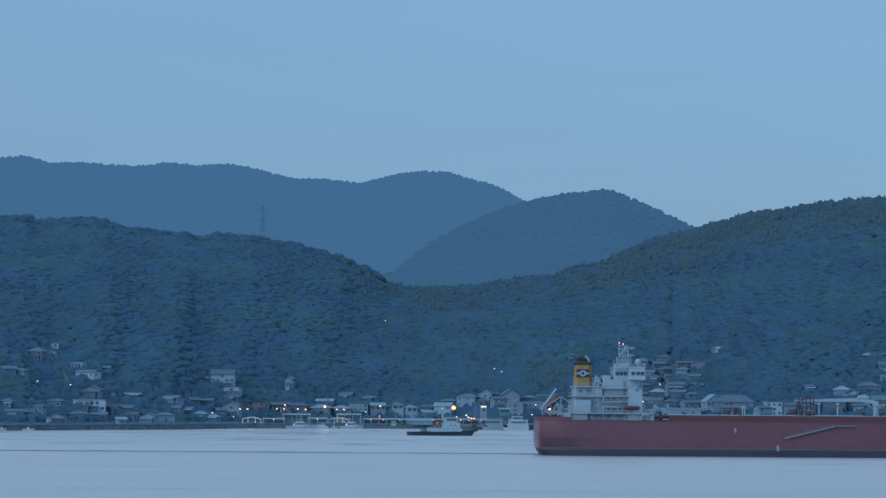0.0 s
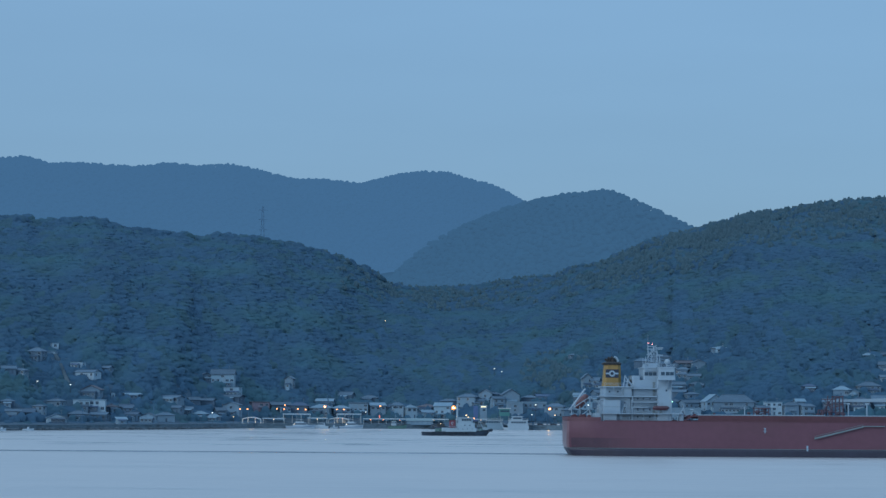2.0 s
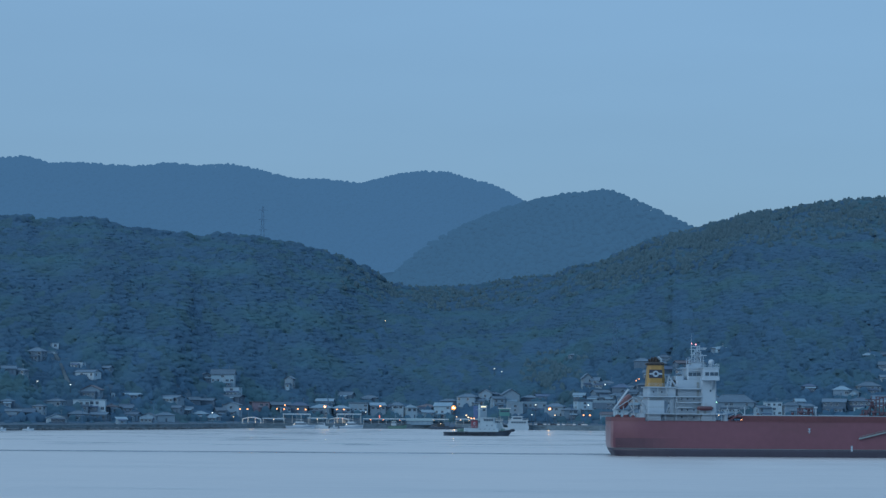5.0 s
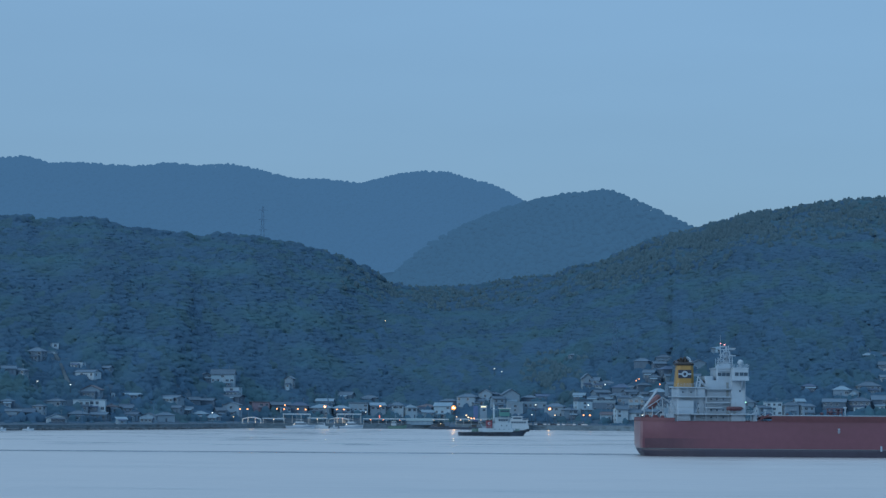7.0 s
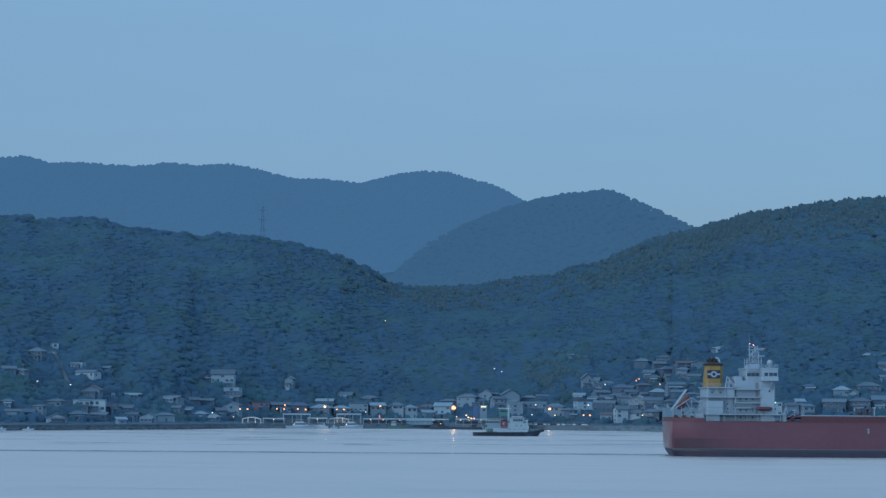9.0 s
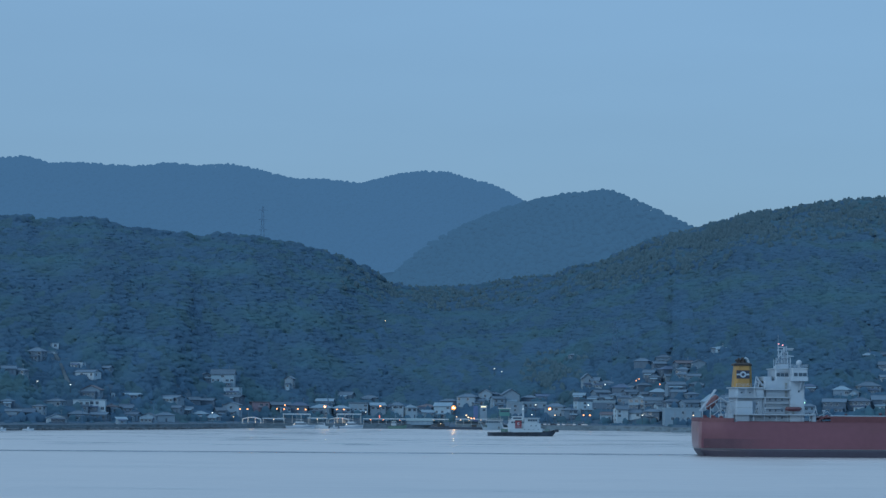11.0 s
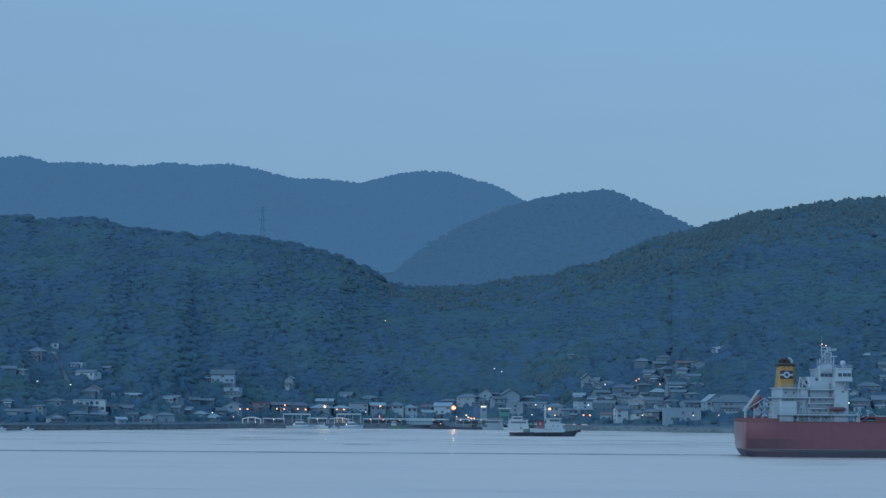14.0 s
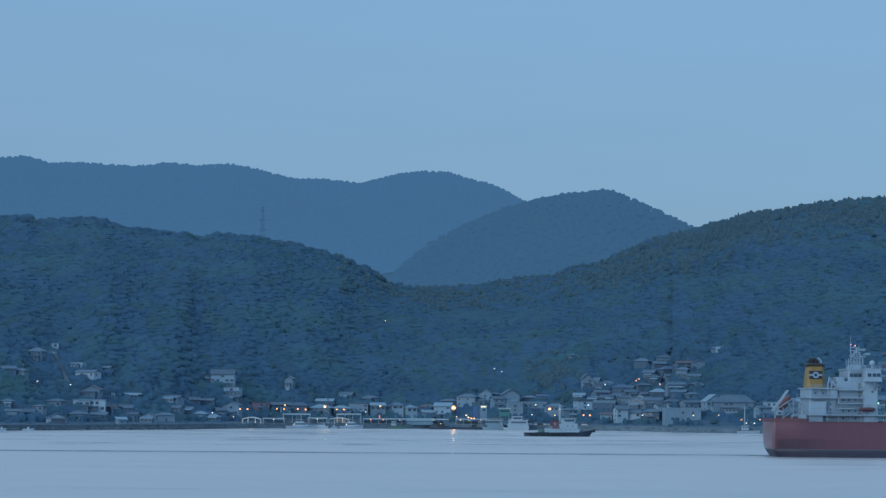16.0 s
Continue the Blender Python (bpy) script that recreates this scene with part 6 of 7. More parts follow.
def skiff(x, y, length, turn):
    ob = thing("skiff", pose(x, y, 0, 0, 0, turn), "small white fishing skiff with an outboard motor", "boat", "moored boats")
    part("hull", Geo().loft(boat_rings(length, length * 0.27, 0.5, -0.2, 0.75)), YACHT_WHITE, ob)
    part("console", Geo().block(-0.5, 0.5, -0.45, 0.45, 0.7, 1.9, 0.1), YACHT_WHITE, ob)
    part("outboard", Geo().block(-length / 2 - 0.4, -length / 2 + 0.1, -0.25, 0.25, 0.3, 1.4, 0.08), DARK_STEEL, ob)
    return ob


def barge(x, y, length, turn):
    ob = thing("deck_barge", pose(x, y, 0, 0, 0, turn), "low dark deck barge moored along the quay", "barge")
    part("hull", Geo().loft([[(-length / 2 + k, -4, z), (length / 2 - k, -4, z), (length / 2 - k, 4, z), (-length / 2 + k, 4, z)] for k, z in ((1.6, -0.8), (0, 0.6), (0, 1.3))]), TUG_BLACK, ob)
    part("deck", Geo().box(-length / 2 + 0.2, length / 2 - 0.2, -3.8, 3.8, 1.304, 1.36), WALLS["brown"], ob)
    for i in range(6):
        px = -length / 2 + 2 + i * (length - 4) / 5
        part("bollard", Geo().rod((px, -3.6, 1.3), (px, -3.6, 1.9), 0.2, n=7), DARK_STEEL, ob)
    for i, (px, s, m) in enumerate(((-length * 0.36, 2.2, DARK_STEEL), (-length * 0.2, 1.6, WALLS["brown"]), (length * 0.1, 1.4, DARK_STEEL), (length * 0.3, 1.8, TUG_GREEN))):
        part("deck_gear", Geo().block(px - s, px + s, -1.6, 1.6, 1.36, 1.9 + s * 0.6, 0.2), m, ob)
    part("deck_lamp", Geo().ball((-length * 0.36, -1.9, 3.4), 0.18), WARM, ob, "small lit lamp")
    return ob


def add_ramp(ob, length, b, paint, words):
    ramp = part("ramp", Geo().loft([[(length / 2 - 0.6, py, 1.5), (length / 2 - 0.2, py, 1.5), (length / 2 + 1.9, py, 4.9), (length / 2 + 1.5, py, 4.9)] for py in (-b * 0.34, b * 0.34)]), paint, ob, "%s raised bow ramp" % words)
    for s in (-1, 1):
        part("ramp_arm", Geo().rod((length / 2 - 3.5, s * b * 0.4, 2.6), (length / 2 + 1.5, s * b * 0.36, 4.6), 0.14, n=6), STEEL, ramp)
    return ob


def car_ferry(x, y, turn, length=17.0, green=True, paint=BOAT_WHITE, words="white", low=False):
    ob = thing("car_ferry", pose(x, y, 0, 0, 0, turn), "small %s car ferry berthed with its ramp raised" % words, "ferry", "berthed ferries")
    b = 7.5
    part("hull", Geo().loft([[(px, py, pz) for px, py in ((-length / 2 + k, -b / 2), (length / 2 - 3, -b / 2), (length / 2 - k, -b * 0.3), (length / 2 - k, b * 0.3), (length / 2 - 3, b / 2), (-length / 2 + k, b / 2))] for k, pz in ((1.0, -0.6), (0.3, 0.7), (0, 1.5))]), paint, ob)
    part("belting", Geo().box(-length / 2 - 0.05, length / 2 - 2.9, -b / 2 - 0.12, -b / 2, 1.15, 1.5), TUG_GREEN if green else BOAT_BLUE, ob)
    part("bulwark", Geo().box(-length / 2 + 0.2, length / 2 - 3, -b / 2, -b / 2 + 0.15, 1.5, 2.8), paint, ob)
    part("bulwark", Geo().box(-length / 2 + 0.2, length / 2 - 3, b / 2 - 0.15, b / 2, 1.5, 2.8), paint, ob)
    house = part("passenger_house", Geo().loft([[(-length * 0.44, py, 2.6), (length * 0.34, py, 2.6), (length * 0.34 - 1.3, py, 5.4), (-length * 0.44, py, 5.4)] for py in (-b * 0.44, b * 0.44)]), paint, ob, "%s passenger cabin" % words)
    pane = window_mesh("window", 1.1, 1.0)
    part("deck_edge", Geo().box(-length * 0.47, length * 0.3, -b * 0.5, b * 0.5, 5.4, 5.62), CANOPY, house)
    part("trim_line", Geo().box(-length * 0.44, length * 0.3, -b * 0.44 - 0.05, -b * 0.44, 3.1, 3.4), BOAT_BLUE, house, "blue line along the cabin")
    g = Geo()
    rail(g, [(-length * 0.46, -b * 0.49), (length * 0.28, -b * 0.49)], 5.62, 0.95, 1.2, 0.035)
    part("guard_rail", g, CANOPY, house)
    part("rubbing_strake", Geo().box(-length / 2, length / 2 - 2.9, -b / 2 - 0.1, -b / 2, 0.0, 0.5), TUG_BLACK, ob)
    for i in range(5):
        part("scuttle", Geo().box(-length * 0.4 + i * 2.1, -length * 0.4 + i * 2.1 + 0.9, -b / 2 - 0.03, -b / 2, 1.9, 2.5), GLASS, ob)
    for i in range(6):
        part("window", pane, GLASS, house, at=pose(-length * 0.4 + 0.9 + i * 1.45, -b * 0.44, 4.4))
        part("window", pane, GLASS, house, at=pose(-length * 0.4 + 0.9 + i * 1.45, b * 0.44, 4.4, 0, 0, 180))
    if low:
        return add_ramp(ob, length, b, paint, words)
    bridge = part("wheelhouse", Geo().loft([[(-length * 0.24, py, 5.6), (length * 0.2, py, 5.6), (length * 0.2 - 1.0, py, 7.7), (-length * 0.24, py, 7.7)] for py in (-2.9, 2.9)]), paint, ob)
    part("window_band", Geo().box(-length * 0.21, length * 0.11, -2.96, 2.96, 6.35, 7.25), GLASS, bridge)
    part("wheelhouse_roof", Geo().block(-length * 0.27, length * 0.18, -3.2, 3.2, 7.7, 7.95, 0.2), paint, bridge)
    part("mast", Geo().rod((-length * 0.1, 0, 7.9), (-length * 0.1, 0, 9.6), 0.12, 0.06, 6).rod((-length * 0.1 - 1, 0, 9.0), (-length * 0.1 + 1, 0, 9.0), 0.05, n=4), FRAME, bridge)
    return add_ramp(ob, length, b, paint, words)


CAR_PAINTS = [shade("car_paint_white", (0.62, 0.63, 0.64), 0.3, vary=0.06), shade("car_paint_silver", (0.36, 0.38, 0.40), 0.3, 0.4, vary=0.06), shade("car_paint_dark", (0.05, 0.055, 0.07), 0.25, vary=0.1)]


def parked_car(x, y, z, turn, k):
    words = ("white", "silver", "dark blue")[k]
    ob = thing("car", pose(x, y, z, 0, 0, turn), "%s hatchback parked on the quay" % words, "car", "cars parked on the quay")
    part("body", Geo().loft([[(px, py, pz) for px, pz in ((-1.9, 0.35), (1.9, 0.35), (1.95, 0.75), (0.9, 0.95), (-1.85, 0.98))] for py in (-0.8, 0.8)]), CAR_PAINTS[k], ob)
    part("cabin", Geo().loft([[(-1.75, py, 0.96), (0.95, py, 0.93), (0.3, py * 0.85, 1.5), (-1.4, py * 0.85, 1.52)] for py in (-0.76, 0.76)]), GLASS, ob)
    part("roof_panel", Geo().box(-1.4, 0.3, -0.66, 0.66, 1.5, 1.56), CAR_PAINTS[k], ob)
    for px in (-1.2, 1.2):
        for py in (-0.78, 0.66):
            part("wheel", Geo().rod((px, py, 0.31), (px, py + 0.12, 0.31), 0.31, n=10), RUBBER, ob)
    return ob


def lattice_pylon(x, y, z, h, label, spread=3.0):
    ob = thing("pylon", pose(x, y, z), label, "pylon")
    g = Geo()
    levels = [0.0, 0.2, 0.38, 0.54, 0.68, 0.8, 0.9, 1.0]
    half = [spread * (1 - 0.82 * k) for k in levels]
    for (k0, a), (k1, b) in zip(zip(levels, half), list(zip(levels, half))[1:]):
        c0 = [(-a, -a), (a, -a), (a, a), (-a, a)]
        c1 = [(-b, -b), (b, -b), (b, b), (-b, b)]
        for i in range(4):
            j = (i + 1) % 4
            g.rod((*c0[i], h * k0), (*c1[i], h * k1), 0.11, n=4)
            g.rod((*c0[i], h * k0), (*c1[j], h * k1), 0.06, n=3)
            g.rod((*c0[j], h * k0), (*c1[i], h * k1), 0.06, n=3)
    part("lattice", g, PYLON_STEEL, ob)
    for k in (0.72, 0.84, 0.95):
        part("cross_arm", Geo().rod((-4.2, 0, h * k), (4.2, 0, h * k), 0.10, n=4).rod((-4.2, 0, h * k), (0, 0, h * k + 1.2), 0.06, n=3).rod((4.2, 0, h * k), (0, 0, h * k + 1.2), 0.06, n=3), PYLON_STEEL, ob)
    return ob


def kiosk(x, y, z):
    """A narrow tower with a lit panel under its eaves, and a blue advertising wall beside it."""
    ob = thing("kiosk_tower", pose(x, y, z), "narrow cream ticket tower lit under its eaves", "tower")
    h = 10.6
    part("wall", Geo().block(-2.0, 2.0, -2, 2, -2, h, 0.1), WALLS["cream"], ob)
    part("roof", Geo().block(-2.3, 2.3, -2.3, 2.3, h, h + 0.3, 0.1), CANOPY, ob)
    part("lit_panel", Geo().box(-1.5, 1.5, -2.1, -2.0, h - 0.75, h - 0.25), LIT_WALL, ob, "lit strip below the eaves")
    f, p = window_parts(1.6, 1.4)
    part("pane", p, None, part("window", f, None, ob, at=pose(0.2, -2.0, h - 2.4)))
    ob = thing("sign_wall", pose(x - 4.6, y + 3, z), "tall blue sheet sign wall", "sign")
    part("panel", Geo().box(-1.3, 1.3, -0.2, 0.2, 0.6, 10.6), WALLS["blue"], ob)
    for s in (-1, 1):
        part("post", Geo().box(s * 1.1 - 0.12, s * 1.1 + 0.12, 0.2, 0.45, -1, 10.4), STEEL, ob)


def green_wheelhouse(x, y, z):
    """A ferry's green wheelhouse with a wide pale roof, set on added stilts."""
    ob = thing("ferry_wheelhouse", pose(x, y, z), "green ferry wheelhouse set on added legs, with a pale roof", "cabin")
    part("cabin", Geo().block(-2.9, 2.9, -2.4, 2.4, 5.2, 9.4, 0.2), GREEN_SHEET, ob)
    part("roof", Geo().block(-3.6, 3.6, -3.0, 3.0, 9.4, 9.8, 0.2), CANOPY, ob)
    part("window_band", Geo().box(-2.6, 2.6, -2.47, -2.3, 7.4, 8.5), GLASS, ob)
    for px in (-2.5, 2.5):
        for py in (-2, 2):
            part("leg", Geo().box(px - 0.15, px + 0.15, py - 0.15, py + 0.15, -0.5, 5.2), STEEL, ob)
    part("stair", Geo().loft([[(-2.9, py, 5.0), (-2.9, py, 5.3), (-6.4, py, 0.3), (-6.4, py, 0.0)] for py in (-1.5, -0.6)]), STEEL, ob)


def boat_shed(x, y, w, top):
    ob = thing("boat_shed", pose(x, y, 2.75), "long low boat shed with a pale green sheet roof", "shed")
    h = top - 2.75
    part("wall", Geo().box(-w / 2, w / 2, -3, 3, -0.6, h - 1.4), WALLS["grey"], ob)
    part("roof", Geo().loft([[(px, -3.6, h - 1.5), (px, -2.0, h - 0.4), (px, 0, h), (px, 2.0, h - 0.4), (px, 3.6, h - 1.5)] for px in (-w / 2 - 0.4, w / 2 + 0.4)]), SHED_ROOF, ob)
    for i in range(5):
        px = -w / 2 + (i + 0.5) * w / 5
        part("shutter", Geo().box(px - 1.1, px + 1.1, -3.06, -3.0, 0, 2.2), ROOFS["pale"], ob)


def utility_pole(x, y, h):
    ob = thing("utility_pole", pose(x, y, ground_at(x, y)), "grey concrete utility pole with cross arms beside the street", "utility pole", "utility poles")
    part("pole", Geo().rod((0, 0, -0.6), (0, 0, h), 0.17, 0.11, 7), PYLON_STEEL, ob)
    for dz, k in ((0.4, 0.9), (1.3, 0.75)):
        part("cross_arm", Geo().box(-k, k, -0.06, 0.06, h - dz - 0.05, h - dz + 0.05), PYLON_STEEL, ob)
    part("transformer", Geo().rod((0.35, -0.25, h - 3.2), (0.35, -0.25, h - 2.3), 0.26, n=8), PYLON_STEEL, ob)


def hillside_steps():
    """A pale concrete stairway climbing between the trees to the upper houses."""
    ob = thing("hillside_steps", pose(0, 0, 0), "pale concrete steps climbing the wooded slope", "steps")
    line = [(-230.4, 1497.0), (-226.7, 1487.0), (-222.1, 1470.0), (-218.1, 1455.0), (-213.7, 1441.0)]
    tread = Geo().box(-0.8, 0.8, -0.75, 0.75, -2.4, 0.0).mesh("step", QUAY)
    for (ax, ay), (bx, by) in zip(line, line[1:]):
        BUILT.append(((ax + bx) / 2, (ay + by) / 2, 0.6, 4.0))
        n = max(2, int(math.hypot(bx - ax, by - ay) / 0.9))
        for i in range(n):
            x, y = ax + (bx - ax) * i / n, ay + (by - ay) * i / n
            part("step", tread, None, ob, at=pose(x, y, ground_at(x, y) + 1.5))


def lit_sign(x, y, z):
    """A narrow upright sign glowing red on its post."""
    ob = thing("lit_sign", pose(x, y, z), "narrow red glowing sign on a post by the quay", "sign")
    part("post", Geo().rod((0, 0, 0), (0, 0, 5.7), 0.09, n=6), STEEL, ob)
    part("panel", Geo().box(-0.28, 0.28, -0.2, -0.05, 3.3, 5.0), RED_LIGHT, ob, "red glowing panel")
    part("panel_frame", Geo().box(-0.36, 0.36, -0.05, 0.08, 3.2, 5.1), DARK_STEEL, ob)


def quay_things():
    hillside_steps()
    lit_sign(-36.7, 1484, 2.75)
    for x, y, h in ((-69.5, 1530, 14), (-113, 1470, 11), (-30.5, 1512, 11), (33, 1498, 12), (62, 1486, 11), (76, 1478, 12), (93, 1470, 11), (-190, 1330, 10), (-158, 1380, 11)):
        utility_pole(x, y, h)
    # shelters along the passenger quay
    arched_shelter(-109.6, 1452, 10.6, 6.5)
    canopy_shelter(-104.0, -91.0, 1461, 5.7, lights=1)
    canopy_shelter(-92.8, -76.6, 1470, 8.2, lights=0)
    canopy_shelter(-78.2, -66.6, 1468, 6.0, lights=1)
    arched_shelter(-60.4, 1474, 12.0, 6.4)
    canopy_shelter(-62.0, -47.2, 1481, 8.35, lights=0)
    canopy_shelter(-46.4, -19.0, 1484, 5.7, lights=3, tone="sodium")
    canopy_shelter(-18.4, 4.0, 1492, 5.6, lights=1)
    canopy_shelter(8.0, 26.5, 1480, 5.9, lights=3)
    kiosk(24.6, 1487, 3.0)
    green_wheelhouse(36.4, 1463, 2.75)
    # boats
    motor_yacht(-81.5, 1450, 17.0, 3, BOAT_BLUE)
    motor_yacht(-69.5, 1455, 8.0, 176, None, fly=False)
    motor_yacht(-52.4, 1459, 14.0, 3, BOAT_BLUE)
    workboat(-26.0, 1472, 11.0, 2, TUG_GREEN, BOAT_WHITE, "green-hulled workboat moored at the quay")
    workboat(0.5, 1471, 13.0, 178, TUG_BLACK, WALLS["brown"])
    barge(14.5, 1459, 42.0, 3)
    car_ferry(29.5, 1455, 177, 12.5, False, TEAL_PAINT, "pale blue", True)
    car_ferry(42.6, 1446, 178, 15.2)
    boat_shed(-13.0, 1484, 15.5, 6.1)
    for x, y, l, r in ((-221.5, 1268, 5.0, 35), (-210.0, 1279, 6.0, 12), (-62.5, 1460, 5.0, 8)):
        skiff(x, y, l, r)
    # fishing boat with a tall white mast by the right-hand quay
    workboat(166.0, 1356, 14.0, 4, BOAT_WHITE, BOAT_WHITE, "white fishing boat with a tall mast at the quay")
    ob = thing("mast_post", pose(164.3, 1366, 2.7), "tall white signal mast with a yard on the quay", "mast")
    part("pole", Geo().rod((0, 0, 0), (0, 0, 11.6), 0.4, 0.22, 8), SHIP_WHITE, ob)
    part("yard", Geo().rod((-2.6, 0, 10.9), (2.6, 0, 10.9), 0.12, n=5), SHIP_WHITE, ob)
    # cars in a row behind the quay edge
    for i in range(13):
        x = 48.5 + i * 2.75 + 0.5 * math.sin(i * 7)
        y = 1459.5 - i * 0.85
        parked_car(x, y, float(ground_at(x, y)), 84 if i % 3 else 4, (0, 1, 0, 2, 0, 1, 2, 0, 0, 1, 0, 2, 0)[i])
    lattice_pylon(-165.6, 2300, ground_at(-165.6, 2300), 193.5 - ground_at(-165.6, 2300), "grey lattice power pylon standing behind the ridge", 3.4)
    lattice_pylon(112.5, 1640, ground_at(112.5, 1640), 69.3 - ground_at(112.5, 1640), "grey lattice power pylon among hillside trees", 2.6)


quay_things()
street_lamp(-116.3, 1451.4, 2.77, 8.2, "medium", "sodium")
street_lamp(-112.6, 1458.3, 2.77, 8.2, "medium", "sodium")
street_lamp(-96.3, 1469.3, 2.77, 8.3, "medium", "sodium")
street_lamp(-92.1, 1470.7, 2.77, 8.3, "medium", "sodium")
street_lamp(-91.8, 1470.8, 2.77, 10.6, "medium", "sodium")
street_lamp(-84.3, 1473.3, 2.77, 8.4, "medium", "sodium")
street_lamp(-79.8, 1474.8, 2.77, 8.1, "medium", "sodium")
street_lamp(-68.7, 1478.5, 2.77, 9.8, "large", "sodium")
street_lamp(-61.8, 1480.8, 2.77, 8.2, "medium", "sodium")
street_lamp(-57.6, 1482.2, 2.77, 8.2, "medium", "sodium")
street_lamp(-45.0, 1486.3, 2.77, 6.9, "small", "cool")
street_lamp(-36.5, 1489.2, 2.77, 10.3, "medium", "sodium")
street_lamp(7.0, 1495.3, 2.77, 9.6, "flood", "sodium")
street_lamp(14.4, 1489.3, 2.77, 5.3, "medium", "warm")
street_lamp(15.7, 1488.2, 2.77, 4.0, "medium", "warm")
street_lamp(17.4, 1486.9, 2.77, 3.4, "medium", "sodium")
street_lamp(19.0, 1485.5, 2.77, 3.4, "medium", "sodium")
street_lamp(8.7, 1493.9, 2.77, 4.3, "small", "warm")
street_lamp(63.3, 1477.7, 3.20, 8.9, "large", "sodium")
street_lamp(66.3, 1476.8, 3.20, 5.3, "small", "warm")
street_lamp(82.9, 1471.7, 3.20, 5.5, "medium", "sodium")
street_lamp(86.5, 1470.6, 3.20, 5.5, "medium", "sodium")
street_lamp(85.5, 1470.9, 3.20, 11.4, "small", "cool")
street_lamp(55.1, 1480.2, 3.20, 11.2, "small", "cool")
street_lamp(52.9, 1480.9, 3.20, 5.5, "small", "cool")
street_lamp(-4.7, 1499.5, 2.77, 2.4, "small", "warm")
street_lamp(-129.9, 1425.3, 2.77, 6.0, "small", "cool")
street_lamp(-119.6, 1445.1, 2.77, 3.7, "small", "warm")
street_lamp(129.9, 1442.9, 3.20, 5.7, "small", "warm")
street_lamp(130.5, 1442.4, 3.20, 2.4, "medium", "warm")
street_lamp(140.0, 1401.2, 3.20, 6.3, "small", "warm")
street_lamp(153.5, 1395.3, 3.20, 6.4, "small", "warm")
street_lamp(165.4, 1390.0, 3.20, 4.1, "small", "sodium")
street_lamp(175.1, 1385.7, 3.20, 4.2, "small", "sodium")
street_lamp(168.0, 1388.8, 3.20, 2.2, "small", "cool")
street_lamp(172.2, 1387.0, 3.20, 2.2, "small", "cool")
street_lamp(115.9, 1454.4, 3.20, 5.8, "small", "cool")
street_lamp(101.3, 1562.9, 21.80, 5.4, "small", "cool")
street_lamp(119.6, 1549.1, 24.19, 5.4, "small", "sodium")
street_lamp(121.4, 1550.9, 25.39, 5.3, "small", "sodium")
street_lamp(34.1, 1641.9, 27.12, 10.4, "small", "cool")
street_lamp(38.5, 1622.4, 25.10, 10.4, "small", "cool")
street_lamp(132.8, 1533.6, 22.35, 5.2, "small", "sodium")
street_lamp(-210.2, 1423.8, 18.73, 5.4, "small", "cool")
street_lamp(-227.2, 1412.3, 20.55, 5.3, "small", "cool")
street_lamp(-41.4, 1822.0, 63.56, 10.4, "small", "warm")


# ---- woods ----
def crown_templates(n, seed, ragged=0.2, feathery=False, fineness=2):
    """Crowns as lumpy, ragged domes of leaves; unit radius, open underneath."""
    rng = np.random.default_rng(seed)
    bm = bmesh.new()
    bmesh.ops.create_icosphere(bm, subdivisions=fineness, radius=1)
    core = np.array([v.co[:] for v in bm.verts])
    tri = np.array([[v.index for v in f.verts] for f in bm.faces])
    bm.free()
    out = []
    for _ in range(n):
        lobes = rng.normal(size=(6, 3))
        lobes /= np.linalg.norm(lobes, axis=1)[:, None]
        lobes[:, 2] = np.abs(lobes[:, 2])
        swell = (np.clip(core @ lobes.T, 0, 1) ** 4).max(1)
        v = core * (0.66 + 0.32 * swell + ragged * rng.uniform(-0.5, 0.5, len(core)))[:, None]
        v[:, 2] = np.where(v[:, 2] < 0, v[:, 2] * 0.7, v[:, 2] * (1.5 if feathery else 1.0))
        out.append((v, tri[v[tri][:, :, 2].max(1) > 0.05]))
    return out


def triangles(name, v, f, material, label, category, smooth=False, normals=None):
    """One object of kind stuff from arrays of corners and triangles. normals: soft leaf normals, one a corner."""
    v, f = np.ascontiguousarray(v, np.float32), np.ascontiguousarray(f, np.int32)
    me = bpy.data.meshes.new(name)
    me.vertices.add(len(v))
    me.vertices.foreach_set("co", v.ravel())
    me.loops.add(f.size)
    me.loops.foreach_set("vertex_index", f.ravel())
    me.polygons.add(len(f))
    me.polygons.foreach_set("loop_start", np.arange(0, f.size, 3, dtype=np.int32))
    if smooth:
        me.polygons.foreach_set("use_smooth", np.ones(len(f), bool))
    me.update(calc_edges=True)
    if normals is not None:
        me.normals_split_custom_set_from_vertices(normals)
    me.materials.append(material)
    return tagged(new(name, me), label, category, kind="stuff")


def leaf_normals(n, share):
    """Leaves lie every way over a crown, so that it shades more evenly than a solid of its form."""
    n = n * (1 - share) + np.array([0.0, -0.55, 0.83]) * share
    return n / np.maximum(1e-6, np.linalg.norm(n, axis=1))[:, None]


